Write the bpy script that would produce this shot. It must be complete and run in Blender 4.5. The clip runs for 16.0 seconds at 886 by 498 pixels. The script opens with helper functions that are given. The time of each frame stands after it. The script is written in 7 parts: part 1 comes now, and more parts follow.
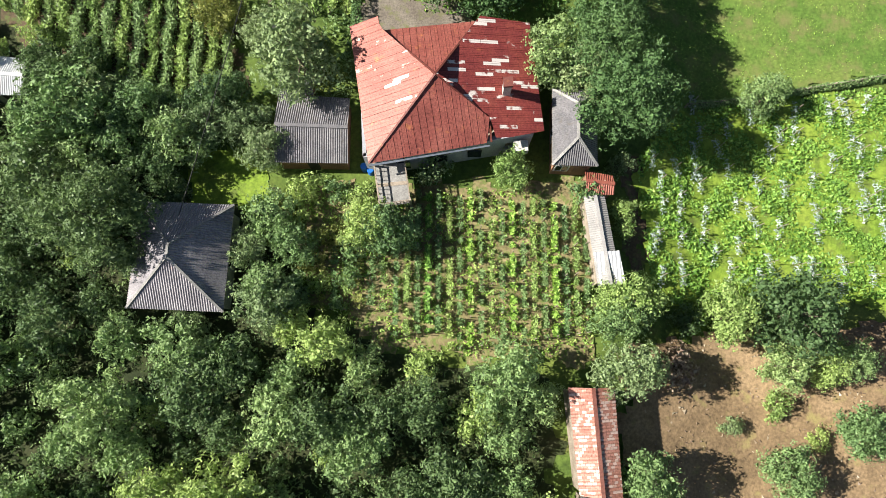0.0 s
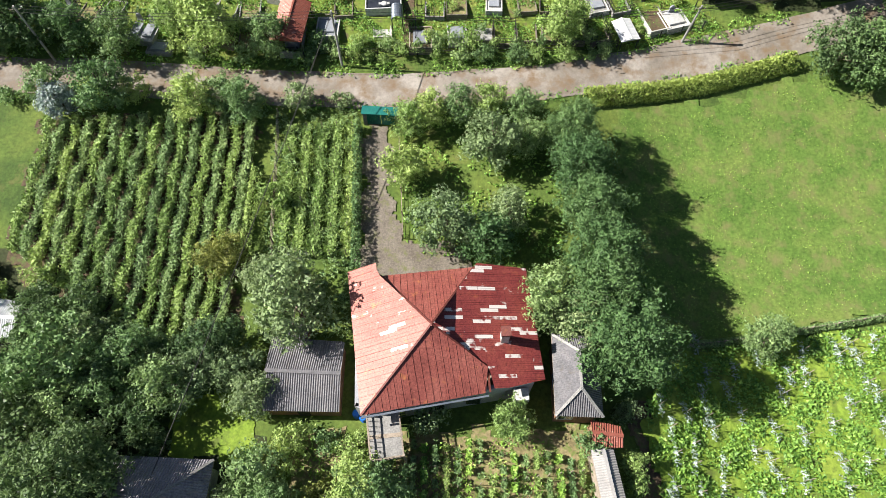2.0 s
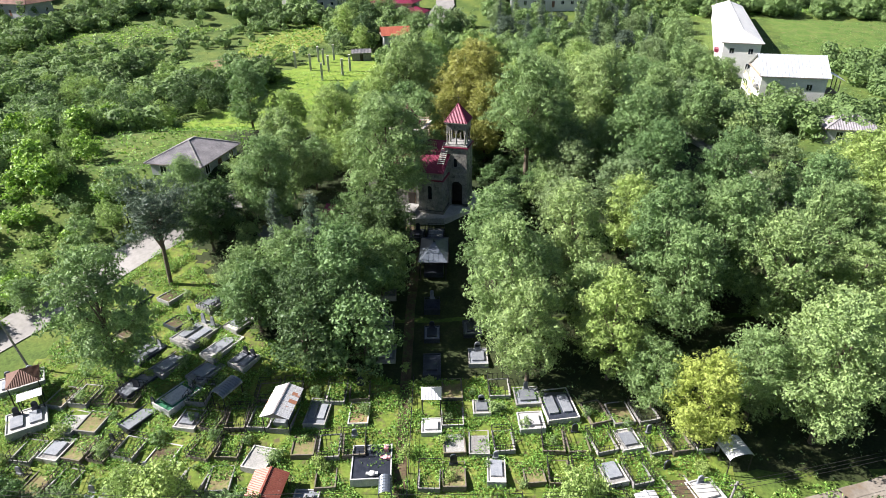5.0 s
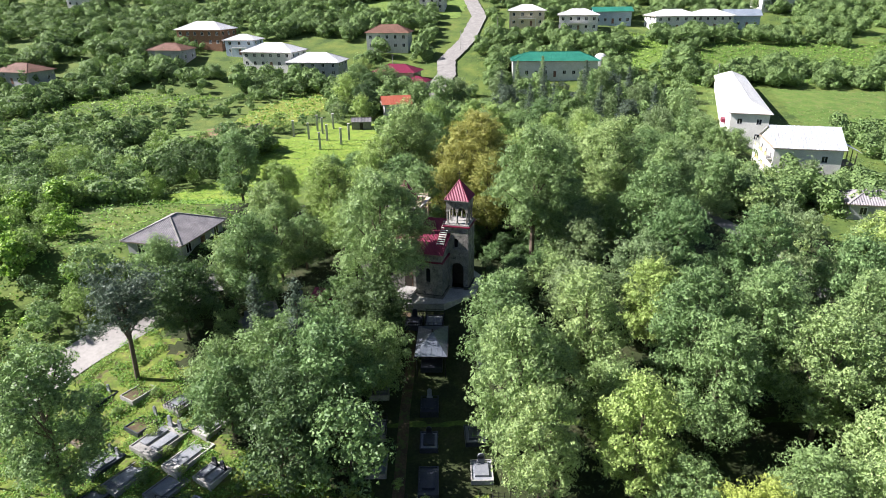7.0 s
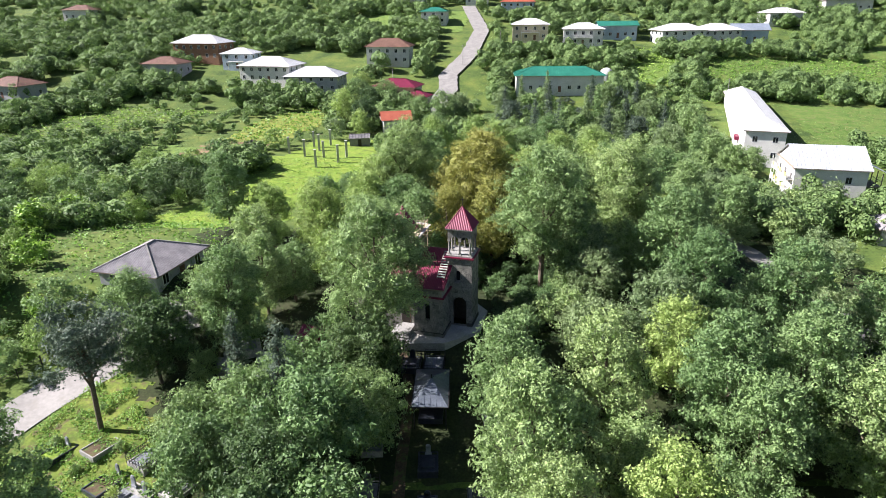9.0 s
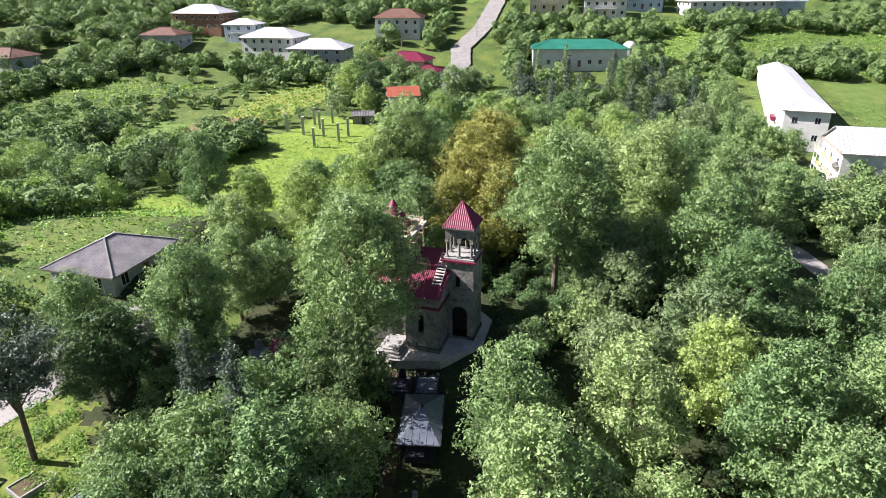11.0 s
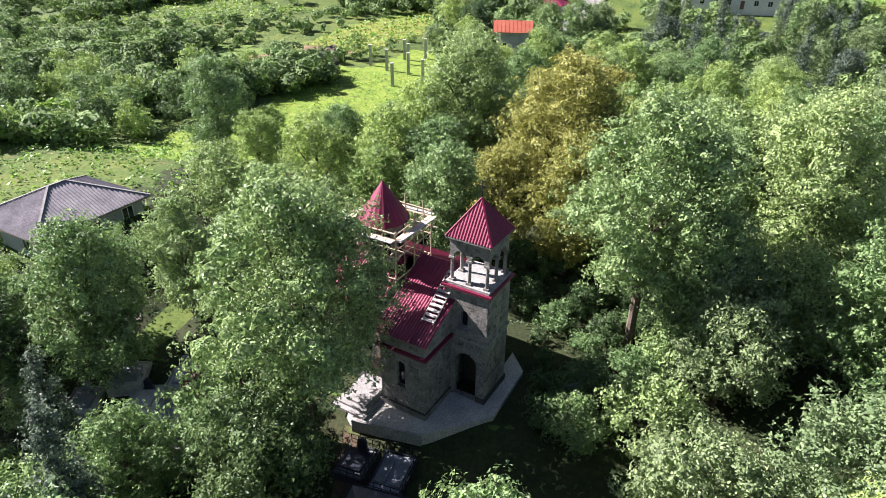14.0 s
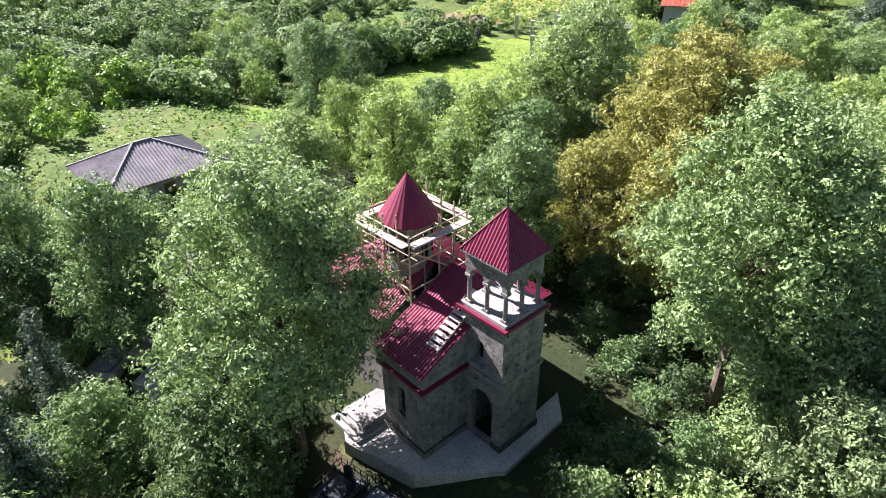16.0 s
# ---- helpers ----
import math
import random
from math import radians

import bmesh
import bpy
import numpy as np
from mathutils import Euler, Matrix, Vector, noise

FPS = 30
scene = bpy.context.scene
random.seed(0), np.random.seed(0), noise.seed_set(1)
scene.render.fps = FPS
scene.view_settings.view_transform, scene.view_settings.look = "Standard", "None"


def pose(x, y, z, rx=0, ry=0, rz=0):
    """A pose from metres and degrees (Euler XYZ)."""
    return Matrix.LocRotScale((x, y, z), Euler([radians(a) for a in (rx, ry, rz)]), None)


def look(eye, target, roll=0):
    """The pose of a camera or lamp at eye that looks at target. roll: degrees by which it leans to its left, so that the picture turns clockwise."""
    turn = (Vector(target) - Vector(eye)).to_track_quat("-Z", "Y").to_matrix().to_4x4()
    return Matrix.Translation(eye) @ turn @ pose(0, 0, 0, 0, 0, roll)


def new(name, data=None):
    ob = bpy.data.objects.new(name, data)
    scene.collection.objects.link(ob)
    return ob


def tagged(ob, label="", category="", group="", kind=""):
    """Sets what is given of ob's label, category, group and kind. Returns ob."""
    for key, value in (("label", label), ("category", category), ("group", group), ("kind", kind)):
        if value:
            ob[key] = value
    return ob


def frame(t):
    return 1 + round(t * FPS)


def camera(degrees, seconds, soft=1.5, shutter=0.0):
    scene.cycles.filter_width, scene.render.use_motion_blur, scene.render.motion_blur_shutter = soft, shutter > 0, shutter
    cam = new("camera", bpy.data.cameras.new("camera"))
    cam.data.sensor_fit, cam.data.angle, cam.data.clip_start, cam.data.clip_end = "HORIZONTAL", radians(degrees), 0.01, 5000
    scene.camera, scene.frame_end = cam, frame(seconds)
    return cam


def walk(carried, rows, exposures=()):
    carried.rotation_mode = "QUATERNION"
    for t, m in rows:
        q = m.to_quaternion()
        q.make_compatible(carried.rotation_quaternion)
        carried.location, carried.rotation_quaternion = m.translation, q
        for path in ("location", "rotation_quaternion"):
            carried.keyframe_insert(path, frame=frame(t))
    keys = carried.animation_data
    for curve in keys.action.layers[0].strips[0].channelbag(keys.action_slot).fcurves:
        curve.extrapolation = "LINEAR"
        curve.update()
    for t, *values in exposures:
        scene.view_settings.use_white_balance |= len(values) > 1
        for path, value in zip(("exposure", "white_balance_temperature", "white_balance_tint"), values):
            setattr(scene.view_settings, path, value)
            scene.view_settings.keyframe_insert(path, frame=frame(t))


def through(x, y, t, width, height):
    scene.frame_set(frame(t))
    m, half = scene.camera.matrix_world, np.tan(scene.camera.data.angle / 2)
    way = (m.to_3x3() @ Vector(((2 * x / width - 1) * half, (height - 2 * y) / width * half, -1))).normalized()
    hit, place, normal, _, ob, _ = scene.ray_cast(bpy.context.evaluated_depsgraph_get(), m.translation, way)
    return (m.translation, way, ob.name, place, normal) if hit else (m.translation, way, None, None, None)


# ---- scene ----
cam = camera(71.0, 16.0, 0.5)
PATH = [
    (0, (-0.46, -1.85, 50.71), (-0.45, 1.79, 31.04), -0.94),
    (0.5, (-0.35, -0.56, 50.71), (-0.34, 3.83, 31.20), -0.98),
    (1, (-0.21, 0.82, 50.70), (-0.20, 6.56, 31.54), -0.94),
    (1.5, (-0.04, 2.17, 50.65), (-0.02, 9.54, 32.06), -0.87),
    (2, (-0.00, 3.41, 50.50), (0.07, 12.59, 32.73), -0.58),
    (2.5, (0.26, 5.07, 50.44), (0.30, 16.03, 33.71), -0.87),
    (3, (0.57, 6.96, 50.40), (0.59, 19.66, 34.96), -0.96),
    (3.5, (0.86, 8.95, 50.38), (0.86, 23.42, 36.56), -1.04),
    (4, (1.10, 11.09, 50.30), (1.08, 27.03, 38.23), -1.10),
    (4.5, (1.29, 13.17, 50.17), (1.27, 30.15, 39.59), -1.04),
    (5, (1.30, 15.14, 49.97), (1.33, 32.73, 40.47), -0.92),
    (7.5, (1.66, 25.08, 49.39), (1.66, 43.59, 41.81), -0.69),
    (8, (1.68, 27.13, 49.21), (1.67, 45.70, 41.79), -0.62),
    (8.5, (1.66, 29.07, 49.04), (1.65, 47.68, 41.71), -0.57),
    (9, (1.66, 30.56, 48.89), (1.64, 49.17, 41.54), -0.63),
    (11.5, (4.18, 45.39, 46.28), (3.41, 63.60, 38.04), -0.23),
    (12, (5.01, 49.76, 45.11), (3.89, 67.86, 36.68), 0.20),
    (12.5, (6.05, 53.01, 44.59), (4.41, 70.94, 35.88), 0.49),
    (13, (7.37, 56.37, 44.27), (5.00, 74.07, 35.25), 0.77),
    (13.5, (8.66, 60.07, 43.56), (5.40, 77.46, 34.24), 0.94),
    (14, (9.92, 63.92, 42.86), (5.62, 80.89, 33.19), 0.69),
    (14.5, (10.94, 67.55, 42.03), (5.53, 84.01, 32.05), 0.43),
    (15, (11.80, 70.85, 41.30), (5.25, 86.70, 31.01), 0.04),
    (15.5, (13.25, 72.09, 41.29), (5.56, 87.37, 30.93), -0.34),
    (16, (14.72, 73.41, 41.23), (5.84, 88.04, 30.87), -0.81),
]
walk(cam, [(t, look(eye, target, roll)) for t, eye, target, roll in PATH], [(0.0, 1.36, 6450, 11), (3.0, 1.35, 6230, 14), (5.0, 1.51, 6180, 16), (9.0, 1.52, 6080, 20), (12.5, 1.57, 6150, 23), (16.0, 1.88, 6050, 28)])

# ---- daylight ----
SUN = Vector((-0.80, 0.08, 0.66)).normalized()
world = bpy.data.worlds.new("sky")
scene.world = world
world.use_nodes = True
sky = world.node_tree.nodes.new("ShaderNodeTexSky")
sky.sky_type, sky.sun_disc = "NISHITA", False
sky.sun_elevation = math.asin(SUN.z)
sky.sun_rotation = math.atan2(SUN.x, SUN.y)
backing = world.node_tree.nodes["Background"]
backing.inputs[1].default_value = 0.034
world.node_tree.links.new(sky.outputs[0], backing.inputs[0])
sun_data = bpy.data.lights.new("sun", "SUN")
sun_data.energy, sun_data.angle, sun_data.color = 5.0, radians(0.5), (1.0, 0.95, 0.86)
sun = new("sun", sun_data)
sun.matrix_world = look(SUN * 300, (0, 0, 0))

# ---- materials ----
def shade(name, stops, scale=1.0, rough=0.85, metal=0.0, bump=0.3, grain=18.0, stain=None, stain_at=(0.55, 0.7), vary=0.0, stretch=(1, 1, 1), spec=0.3, speck=1.0):
    """A surface whose colour runs over stops with coarse noise, with fine grain, relief and stains of a second colour."""
    m = bpy.data.materials.new(name)
    m.use_nodes = True
    nt = m.node_tree
    bsdf = nt.nodes["Principled BSDF"]
    bsdf.inputs["Roughness"].default_value, bsdf.inputs["Metallic"].default_value = rough, metal
    bsdf.inputs["Specular IOR Level"].default_value = spec
    geo = nt.nodes.new("ShaderNodeTexCoord")
    mapping = nt.nodes.new("ShaderNodeMapping")
    mapping.inputs["Scale"].default_value = stretch
    nt.links.new(geo.outputs["Object"], mapping.inputs[0])

    def noisy(s, detail=6.0):
        n = nt.nodes.new("ShaderNodeTexNoise")
        n.inputs["Scale"].default_value, n.inputs["Detail"].default_value, n.inputs["Roughness"].default_value = s, detail, 0.62
        nt.links.new(mapping.outputs[0], n.inputs["Vector"])
        return n

    def mix(kind, fac, a, b):
        n = nt.nodes.new("ShaderNodeMix")
        n.data_type, n.blend_type = "RGBA", kind
        for socket, value in ((n.inputs[0], fac), (n.inputs[6], a), (n.inputs[7], b)):
            if isinstance(value, (int, float, tuple)):
                socket.default_value = value
            else:
                nt.links.new(value, socket)
        return n.outputs[2]

    coarse, fine = noisy(scale), noisy(grain, 4.0)
    ramp = nt.nodes.new("ShaderNodeValToRGB")
    ramp.color_ramp.elements[0].position, ramp.color_ramp.elements[1].position = 0.32, 0.68
    ramp.color_ramp.elements[0].color, ramp.color_ramp.elements[1].color = (*stops[0], 1), (*stops[-1], 1)
    for n, c in enumerate(stops[1:-1]):
        ramp.color_ramp.elements.new(0.32 + 0.36 * (n + 1) / (len(stops) - 1)).color = (*c, 1)
    nt.links.new(coarse.outputs[0], ramp.inputs[0])
    grainy = nt.nodes.new("ShaderNodeValToRGB")
    grainy.color_ramp.elements[0].position, grainy.color_ramp.elements[1].position = 0.3, 0.7
    grainy.color_ramp.elements[0].color, grainy.color_ramp.elements[1].color = (*[1 - 0.38 * speck] * 3, 1), (*[1 + 0.25 * speck] * 3, 1)
    nt.links.new(fine.outputs[0], grainy.inputs[0])
    colour = mix("MULTIPLY", 1.0, ramp.outputs[0], grainy.outputs[0])
    if stain:
        blot = noisy(scale * 2.7)
        cut = nt.nodes.new("ShaderNodeValToRGB")
        cut.color_ramp.elements[0].position, cut.color_ramp.elements[1].position = stain_at
        nt.links.new(blot.outputs[0], cut.inputs[0])
        colour = mix("MIX", cut.outputs[0], colour, (*stain, 1))
    if vary:
        info = nt.nodes.new("ShaderNodeObjectInfo")
        spread = nt.nodes.new("ShaderNodeMapRange")
        spread.inputs["To Min"].default_value, spread.inputs["To Max"].default_value = 1 - vary, 1 + vary
        nt.links.new(info.outputs["Random"], spread.inputs["Value"])
        hsv = nt.nodes.new("ShaderNodeHueSaturation")
        nt.links.new(spread.outputs[0], hsv.inputs["Value"])
        nt.links.new(colour, hsv.inputs["Color"])
        colour = hsv.outputs[0]
    nt.links.new(colour, bsdf.inputs["Base Color"])
    relief = nt.nodes.new("ShaderNodeBump")
    relief.inputs["Strength"].default_value, relief.inputs["Distance"].default_value = bump, 0.05
    nt.links.new(fine.outputs[0], relief.inputs["Height"])
    nt.links.new(relief.outputs[0], bsdf.inputs["Normal"])
    return m


def foliage(name, dark, mid, light, through=0.24, rough=0.5, leaflets=6.5):
    """Sprays of small leaves: each leaf takes its own tone between the three, each plant its own brightness; gaps between leaves; some light passes through."""
    m = bpy.data.materials.new(name)
    m.use_nodes = True
    nt = m.node_tree
    bsdf, out = nt.nodes["Principled BSDF"], nt.nodes["Material Output"]
    geo, info = nt.nodes.new("ShaderNodeNewGeometry"), nt.nodes.new("ShaderNodeObjectInfo")
    ramp = nt.nodes.new("ShaderNodeValToRGB")
    ramp.color_ramp.elements[0].color, ramp.color_ramp.elements[1].color = (*dark, 1), (*light, 1)
    ramp.color_ramp.elements.new(0.5).color = (*mid, 1)
    cells = None
    if leaflets:
        place = nt.nodes.new("ShaderNodeTexCoord")
        cells = nt.nodes.new("ShaderNodeTexVoronoi")
        cells.inputs["Scale"].default_value = leaflets
        nt.links.new(place.outputs["Object"], cells.inputs["Vector"])
        tone = nt.nodes.new("ShaderNodeSeparateColor")
        nt.links.new(cells.outputs["Color"], tone.inputs[0])
        drift = nt.nodes.new("ShaderNodeTexNoise")
        drift.inputs["Scale"].default_value, drift.inputs["Detail"].default_value = 0.8, 2.0
        nt.links.new(place.outputs["Object"], drift.inputs["Vector"])
        blend, slow = nt.nodes.new("ShaderNodeMix"), nt.nodes.new("ShaderNodeMix")
        blend.inputs[0].default_value, slow.inputs[0].default_value = 0.62, 0.22
        nt.links.new(geo.outputs["Random Per Island"], blend.inputs[2])
        nt.links.new(tone.outputs[0], blend.inputs[3])
        nt.links.new(blend.outputs[0], slow.inputs[2])
        nt.links.new(drift.outputs[0], slow.inputs[3])
        nt.links.new(slow.outputs[0], ramp.inputs[0])
        lean, swing, tip = nt.nodes.new("ShaderNodeVectorMath"), nt.nodes.new("ShaderNodeVectorMath"), nt.nodes.new("ShaderNodeVectorMath")
        lean.operation, swing.operation, tip.operation = "SUBTRACT", "MULTIPLY_ADD", "NORMALIZE"
        lean.inputs[1].default_value, swing.inputs[1].default_value = (0.5, 0.5, 0.5), (1.8, 1.8, 1.8)
        nt.links.new(cells.outputs["Color"], lean.inputs[0])
        nt.links.new(lean.outputs[0], swing.inputs[0])
        nt.links.new(geo.outputs["Normal"], swing.inputs[2])
        nt.links.new(swing.outputs[0], tip.inputs[0])
        nt.links.new(tip.outputs[0], bsdf.inputs["Normal"])
    else:
        nt.links.new(geo.outputs["Random Per Island"], ramp.inputs[0])
    spread = nt.nodes.new("ShaderNodeMapRange")
    spread.inputs["To Min"].default_value, spread.inputs["To Max"].default_value = 0.84, 1.16
    nt.links.new(info.outputs["Random"], spread.inputs["Value"])
    hue = nt.nodes.new("ShaderNodeMapRange")
    hue.inputs["To Min"].default_value, hue.inputs["To Max"].default_value = 0.515, 0.488
    nt.links.new(info.outputs["Random"], hue.inputs["Value"])
    hsv = nt.nodes.new("ShaderNodeHueSaturation")
    nt.links.new(spread.outputs[0], hsv.inputs["Value"])
    nt.links.new(hue.outputs[0], hsv.inputs["Hue"])
    nt.links.new(ramp.outputs[0], hsv.inputs["Color"])
    nt.links.new(hsv.outputs[0], bsdf.inputs["Base Color"])
    bsdf.inputs["Roughness"].default_value, bsdf.inputs["Specular IOR Level"].default_value = rough, 0.26
    thin, both = nt.nodes.new("ShaderNodeBsdfTranslucent"), nt.nodes.new("ShaderNodeMixShader")
    glow = nt.nodes.new("ShaderNodeHueSaturation")
    glow.inputs["Value"].default_value, glow.inputs["Saturation"].default_value = 1.4, 1.08
    nt.links.new(hsv.outputs[0], glow.inputs["Color"])
    nt.links.new(glow.outputs[0], thin.inputs[0])
    both.inputs[0].default_value = through
    nt.links.new(bsdf.outputs[0], both.inputs[1])
    nt.links.new(thin.outputs[0], both.inputs[2])
    if cells:
        edge = nt.nodes.new("ShaderNodeMath")
        edge.operation = "LESS_THAN"
        edge.inputs[1].default_value = 0.56
        nt.links.new(cells.outputs["Distance"], edge.inputs[0])
        gap, leafy = nt.nodes.new("ShaderNodeBsdfTransparent"), nt.nodes.new("ShaderNodeMixShader")
        nt.links.new(edge.outputs[0], leafy.inputs[0])
        nt.links.new(gap.outputs[0], leafy.inputs[1])
        nt.links.new(both.outputs[0], leafy.inputs[2])
        nt.links.new(leafy.outputs[0], out.inputs[0])
    else:
        nt.links.new(both.outputs[0], out.inputs[0])
    return m


def sheeted(name, colours, bare, rust, cell=(2.0, 0.62), amount=0.7, metal=0.15, rough=0.5):
    """Painted metal sheets in courses: single sheets worn to bare metal, and rust."""
    m = shade(name, colours, scale=0.5, rough=rough, metal=metal, bump=0.15, grain=7.0, stain=rust, stain_at=(0.6, 0.78))
    nt = m.node_tree
    bsdf = nt.nodes["Principled BSDF"]
    before = bsdf.inputs["Base Color"].links[0].from_socket
    place = nt.nodes.new("ShaderNodeTexCoord")
    brick = nt.nodes.new("ShaderNodeTexBrick")
    brick.inputs["Scale"].default_value, brick.inputs["Mortar Size"].default_value = 1.0, 0.012
    brick.inputs["Brick Width"].default_value, brick.inputs["Row Height"].default_value = cell
    brick.inputs["Color1"].default_value, brick.inputs["Color2"].default_value = (0, 0, 0, 1), (1, 1, 1, 1)
    brick.inputs["Mortar"].default_value = (0, 0, 0, 1)
    nt.links.new(place.outputs["UV"], brick.inputs["Vector"])
    patch_noise = nt.nodes.new("ShaderNodeTexNoise")
    patch_noise.inputs["Scale"].default_value = 1.6
    nt.links.new(place.outputs["UV"], patch_noise.inputs["Vector"])
    both = nt.nodes.new("ShaderNodeMath")
    both.operation = "MULTIPLY_ADD"
    both.inputs[1].default_value = 0.5
    nt.links.new(patch_noise.outputs[0], both.inputs[0])
    nt.links.new(brick.outputs[0], both.inputs[2])
    cut = nt.nodes.new("ShaderNodeValToRGB")
    cut.color_ramp.elements[0].position, cut.color_ramp.elements[1].position = amount, amount + 0.05
    half = nt.nodes.new("ShaderNodeMath")
    half.operation = "MULTIPLY"
    half.inputs[1].default_value = 0.75
    nt.links.new(both.outputs[0], half.inputs[0])
    nt.links.new(half.outputs[0], cut.inputs[0])
    mix = nt.nodes.new("ShaderNodeMix")
    mix.data_type = "RGBA"
    nt.links.new(cut.outputs[0], mix.inputs[0])
    nt.links.new(before, mix.inputs[6])
    mix.inputs[7].default_value = (*bare, 1)
    joint = nt.nodes.new("ShaderNodeMix")
    joint.data_type, joint.blend_type = "RGBA", "MULTIPLY"
    nt.links.new(brick.outputs[1], joint.inputs[0])
    nt.links.new(mix.outputs[2], joint.inputs[6])
    joint.inputs[7].default_value = (0.45, 0.4, 0.4, 1)
    nt.links.new(joint.outputs[2], bsdf.inputs["Base Color"])
    return m


GRASS = shade("grass", [(0.04, 0.075, 0.014), (0.08, 0.125, 0.022), (0.125, 0.16, 0.03)], 0.16, 0.95, bump=0.8, grain=3.2, stain=(0.13, 0.125, 0.04), stain_at=(0.6, 0.75))
MEADOW = shade("meadow grass", [(0.062, 0.125, 0.018), (0.09, 0.155, 0.026), (0.13, 0.18, 0.038)], 0.25, 0.95, bump=0.9, grain=3.4, stain=(0.14, 0.145, 0.05), stain_at=(0.5, 0.72))
LUSH = shade("lush grass", [(0.12, 0.2, 0.02), (0.165, 0.25, 0.028), (0.21, 0.27, 0.038)], 0.3, 0.95, bump=0.9, grain=2.4, stain=(0.09, 0.12, 0.025), stain_at=(0.52, 0.68))
CHURCHYARD = shade("cemetery grass", [(0.08, 0.13, 0.018), (0.13, 0.18, 0.026), (0.19, 0.21, 0.045)], 0.5, 0.95, bump=0.8, grain=3.0, stain=(0.1, 0.085, 0.04), stain_at=(0.52, 0.66))
# Floor under trees: near-black tones paint the tree shade into the ground.
WOODLAND_SHADE = shade("woodland floor", [(0.018, 0.027, 0.009), (0.03, 0.042, 0.012), (0.045, 0.048, 0.02)], 0.3, 0.95, bump=0.8, grain=4.0)
SOIL = shade("bare soil", [(0.145, 0.1, 0.055), (0.215, 0.148, 0.08), (0.285, 0.2, 0.112)], 0.25, 0.95, bump=0.9, grain=4.0, stain=(0.24, 0.2, 0.08), stain_at=(0.58, 0.7))
DARK_SOIL = shade("damp soil", [(0.06, 0.042, 0.025), (0.12, 0.085, 0.05)], 0.6, 0.95, bump=0.9, grain=5.0, stain=(0.08, 0.11, 0.03), stain_at=(0.5, 0.62))
ROAD = shade("dirt road", [(0.15, 0.128, 0.102), (0.215, 0.188, 0.156), (0.31, 0.28, 0.243)], 0.22, 0.92, bump=0.25, grain=3.0, stain=(0.165, 0.115, 0.07), stain_at=(0.47, 0.66), speck=0.5)
ASPHALT = shade("worn road surface", [(0.2, 0.19, 0.18), (0.29, 0.28, 0.26)], 0.5, 0.9, bump=0.3, grain=9.0, stain=(0.2, 0.19, 0.18), stain_at=(0.55, 0.7))
PAVED = shade("pale paved road", [(0.22, 0.21, 0.195), (0.31, 0.295, 0.275)], 0.25, 0.9, bump=0.1, grain=2.0, stain=(0.24, 0.225, 0.2), stain_at=(0.55, 0.72), speck=0.3)
CONCRETE = shade("concrete", [(0.22, 0.216, 0.203), (0.33, 0.32, 0.3)], 0.9, 0.9, bump=0.4, grain=9.0, stain=(0.15, 0.15, 0.13), stain_at=(0.58, 0.75), vary=0.2)
PALE = shade("pale concrete", [(0.36, 0.35, 0.32), (0.52, 0.5, 0.46)], 0.8, 0.9, bump=0.3, grain=8.0, stain=(0.34, 0.33, 0.3), stain_at=(0.6, 0.8))
DRIVE = shade("old concrete drive", [(0.12, 0.1, 0.08), (0.2, 0.175, 0.14)], 0.5, 0.95, bump=0.4, grain=6.0, stain=(0.13, 0.13, 0.06), stain_at=(0.5, 0.66))
MARBLE = shade("white marble", [(0.34, 0.34, 0.335), (0.5, 0.5, 0.48)], 2.0, 0.35, bump=0.05, vary=0.12)
GRANITE = shade("dark granite", [(0.018, 0.022, 0.032), (0.045, 0.05, 0.065)], 3.0, 0.3, bump=0.05, grain=40, vary=0.3, spec=0.5)
SLATE = shade("grey slab", [(0.16, 0.175, 0.2), (0.25, 0.26, 0.275)], 1.2, 0.55, bump=0.15, vary=0.3)
STONE = shade("grey tuff stone", [(0.17, 0.165, 0.15), (0.25, 0.24, 0.215), (0.3, 0.285, 0.25)], 0.9, 0.9, bump=0.5, grain=7.0, stain=(0.075, 0.073, 0.066), stain_at=(0.54, 0.68), vary=0.18)
SOOT = shade("sooty damp stone", [(0.05, 0.05, 0.047), (0.09, 0.087, 0.08)], 1.4, 0.95, bump=0.5, grain=8.0, stain=(0.13, 0.125, 0.11), stain_at=(0.58, 0.74))
BRICKY = shade("brown quoin stone", [(0.2, 0.135, 0.095), (0.3, 0.21, 0.15)], 2.0, 0.9, bump=0.5, grain=8.0, vary=0.3)
PLASTER = shade("white plaster", [(0.62, 0.61, 0.58), (0.76, 0.75, 0.71)], 0.4, 0.9, bump=0.15, stain=(0.5, 0.47, 0.42), stain_at=(0.62, 0.8), vary=0.1)
GREY_PLASTER = shade("grey plaster", [(0.3, 0.31, 0.33), (0.42, 0.42, 0.43)], 0.5, 0.9, bump=0.2, stain=(0.24, 0.23, 0.22), stain_at=(0.6, 0.75), vary=0.1)
CREAM = shade("cream plaster", [(0.58, 0.5, 0.36), (0.7, 0.62, 0.47)], 0.5, 0.9, bump=0.15, vary=0.1)
BLUE_PLASTER = shade("pale blue plaster", [(0.38, 0.46, 0.55), (0.5, 0.58, 0.66)], 0.5, 0.9, bump=0.15)
OCHRE = shade("ochre plaster", [(0.62, 0.42, 0.12), (0.72, 0.52, 0.2)], 0.8, 0.9, bump=0.1)
BRICK = shade("brick wall", [(0.22, 0.115, 0.07), (0.31, 0.17, 0.1)], 1.5, 0.9, bump=0.4, stain=(0.3, 0.27, 0.22), stain_at=(0.6, 0.75))
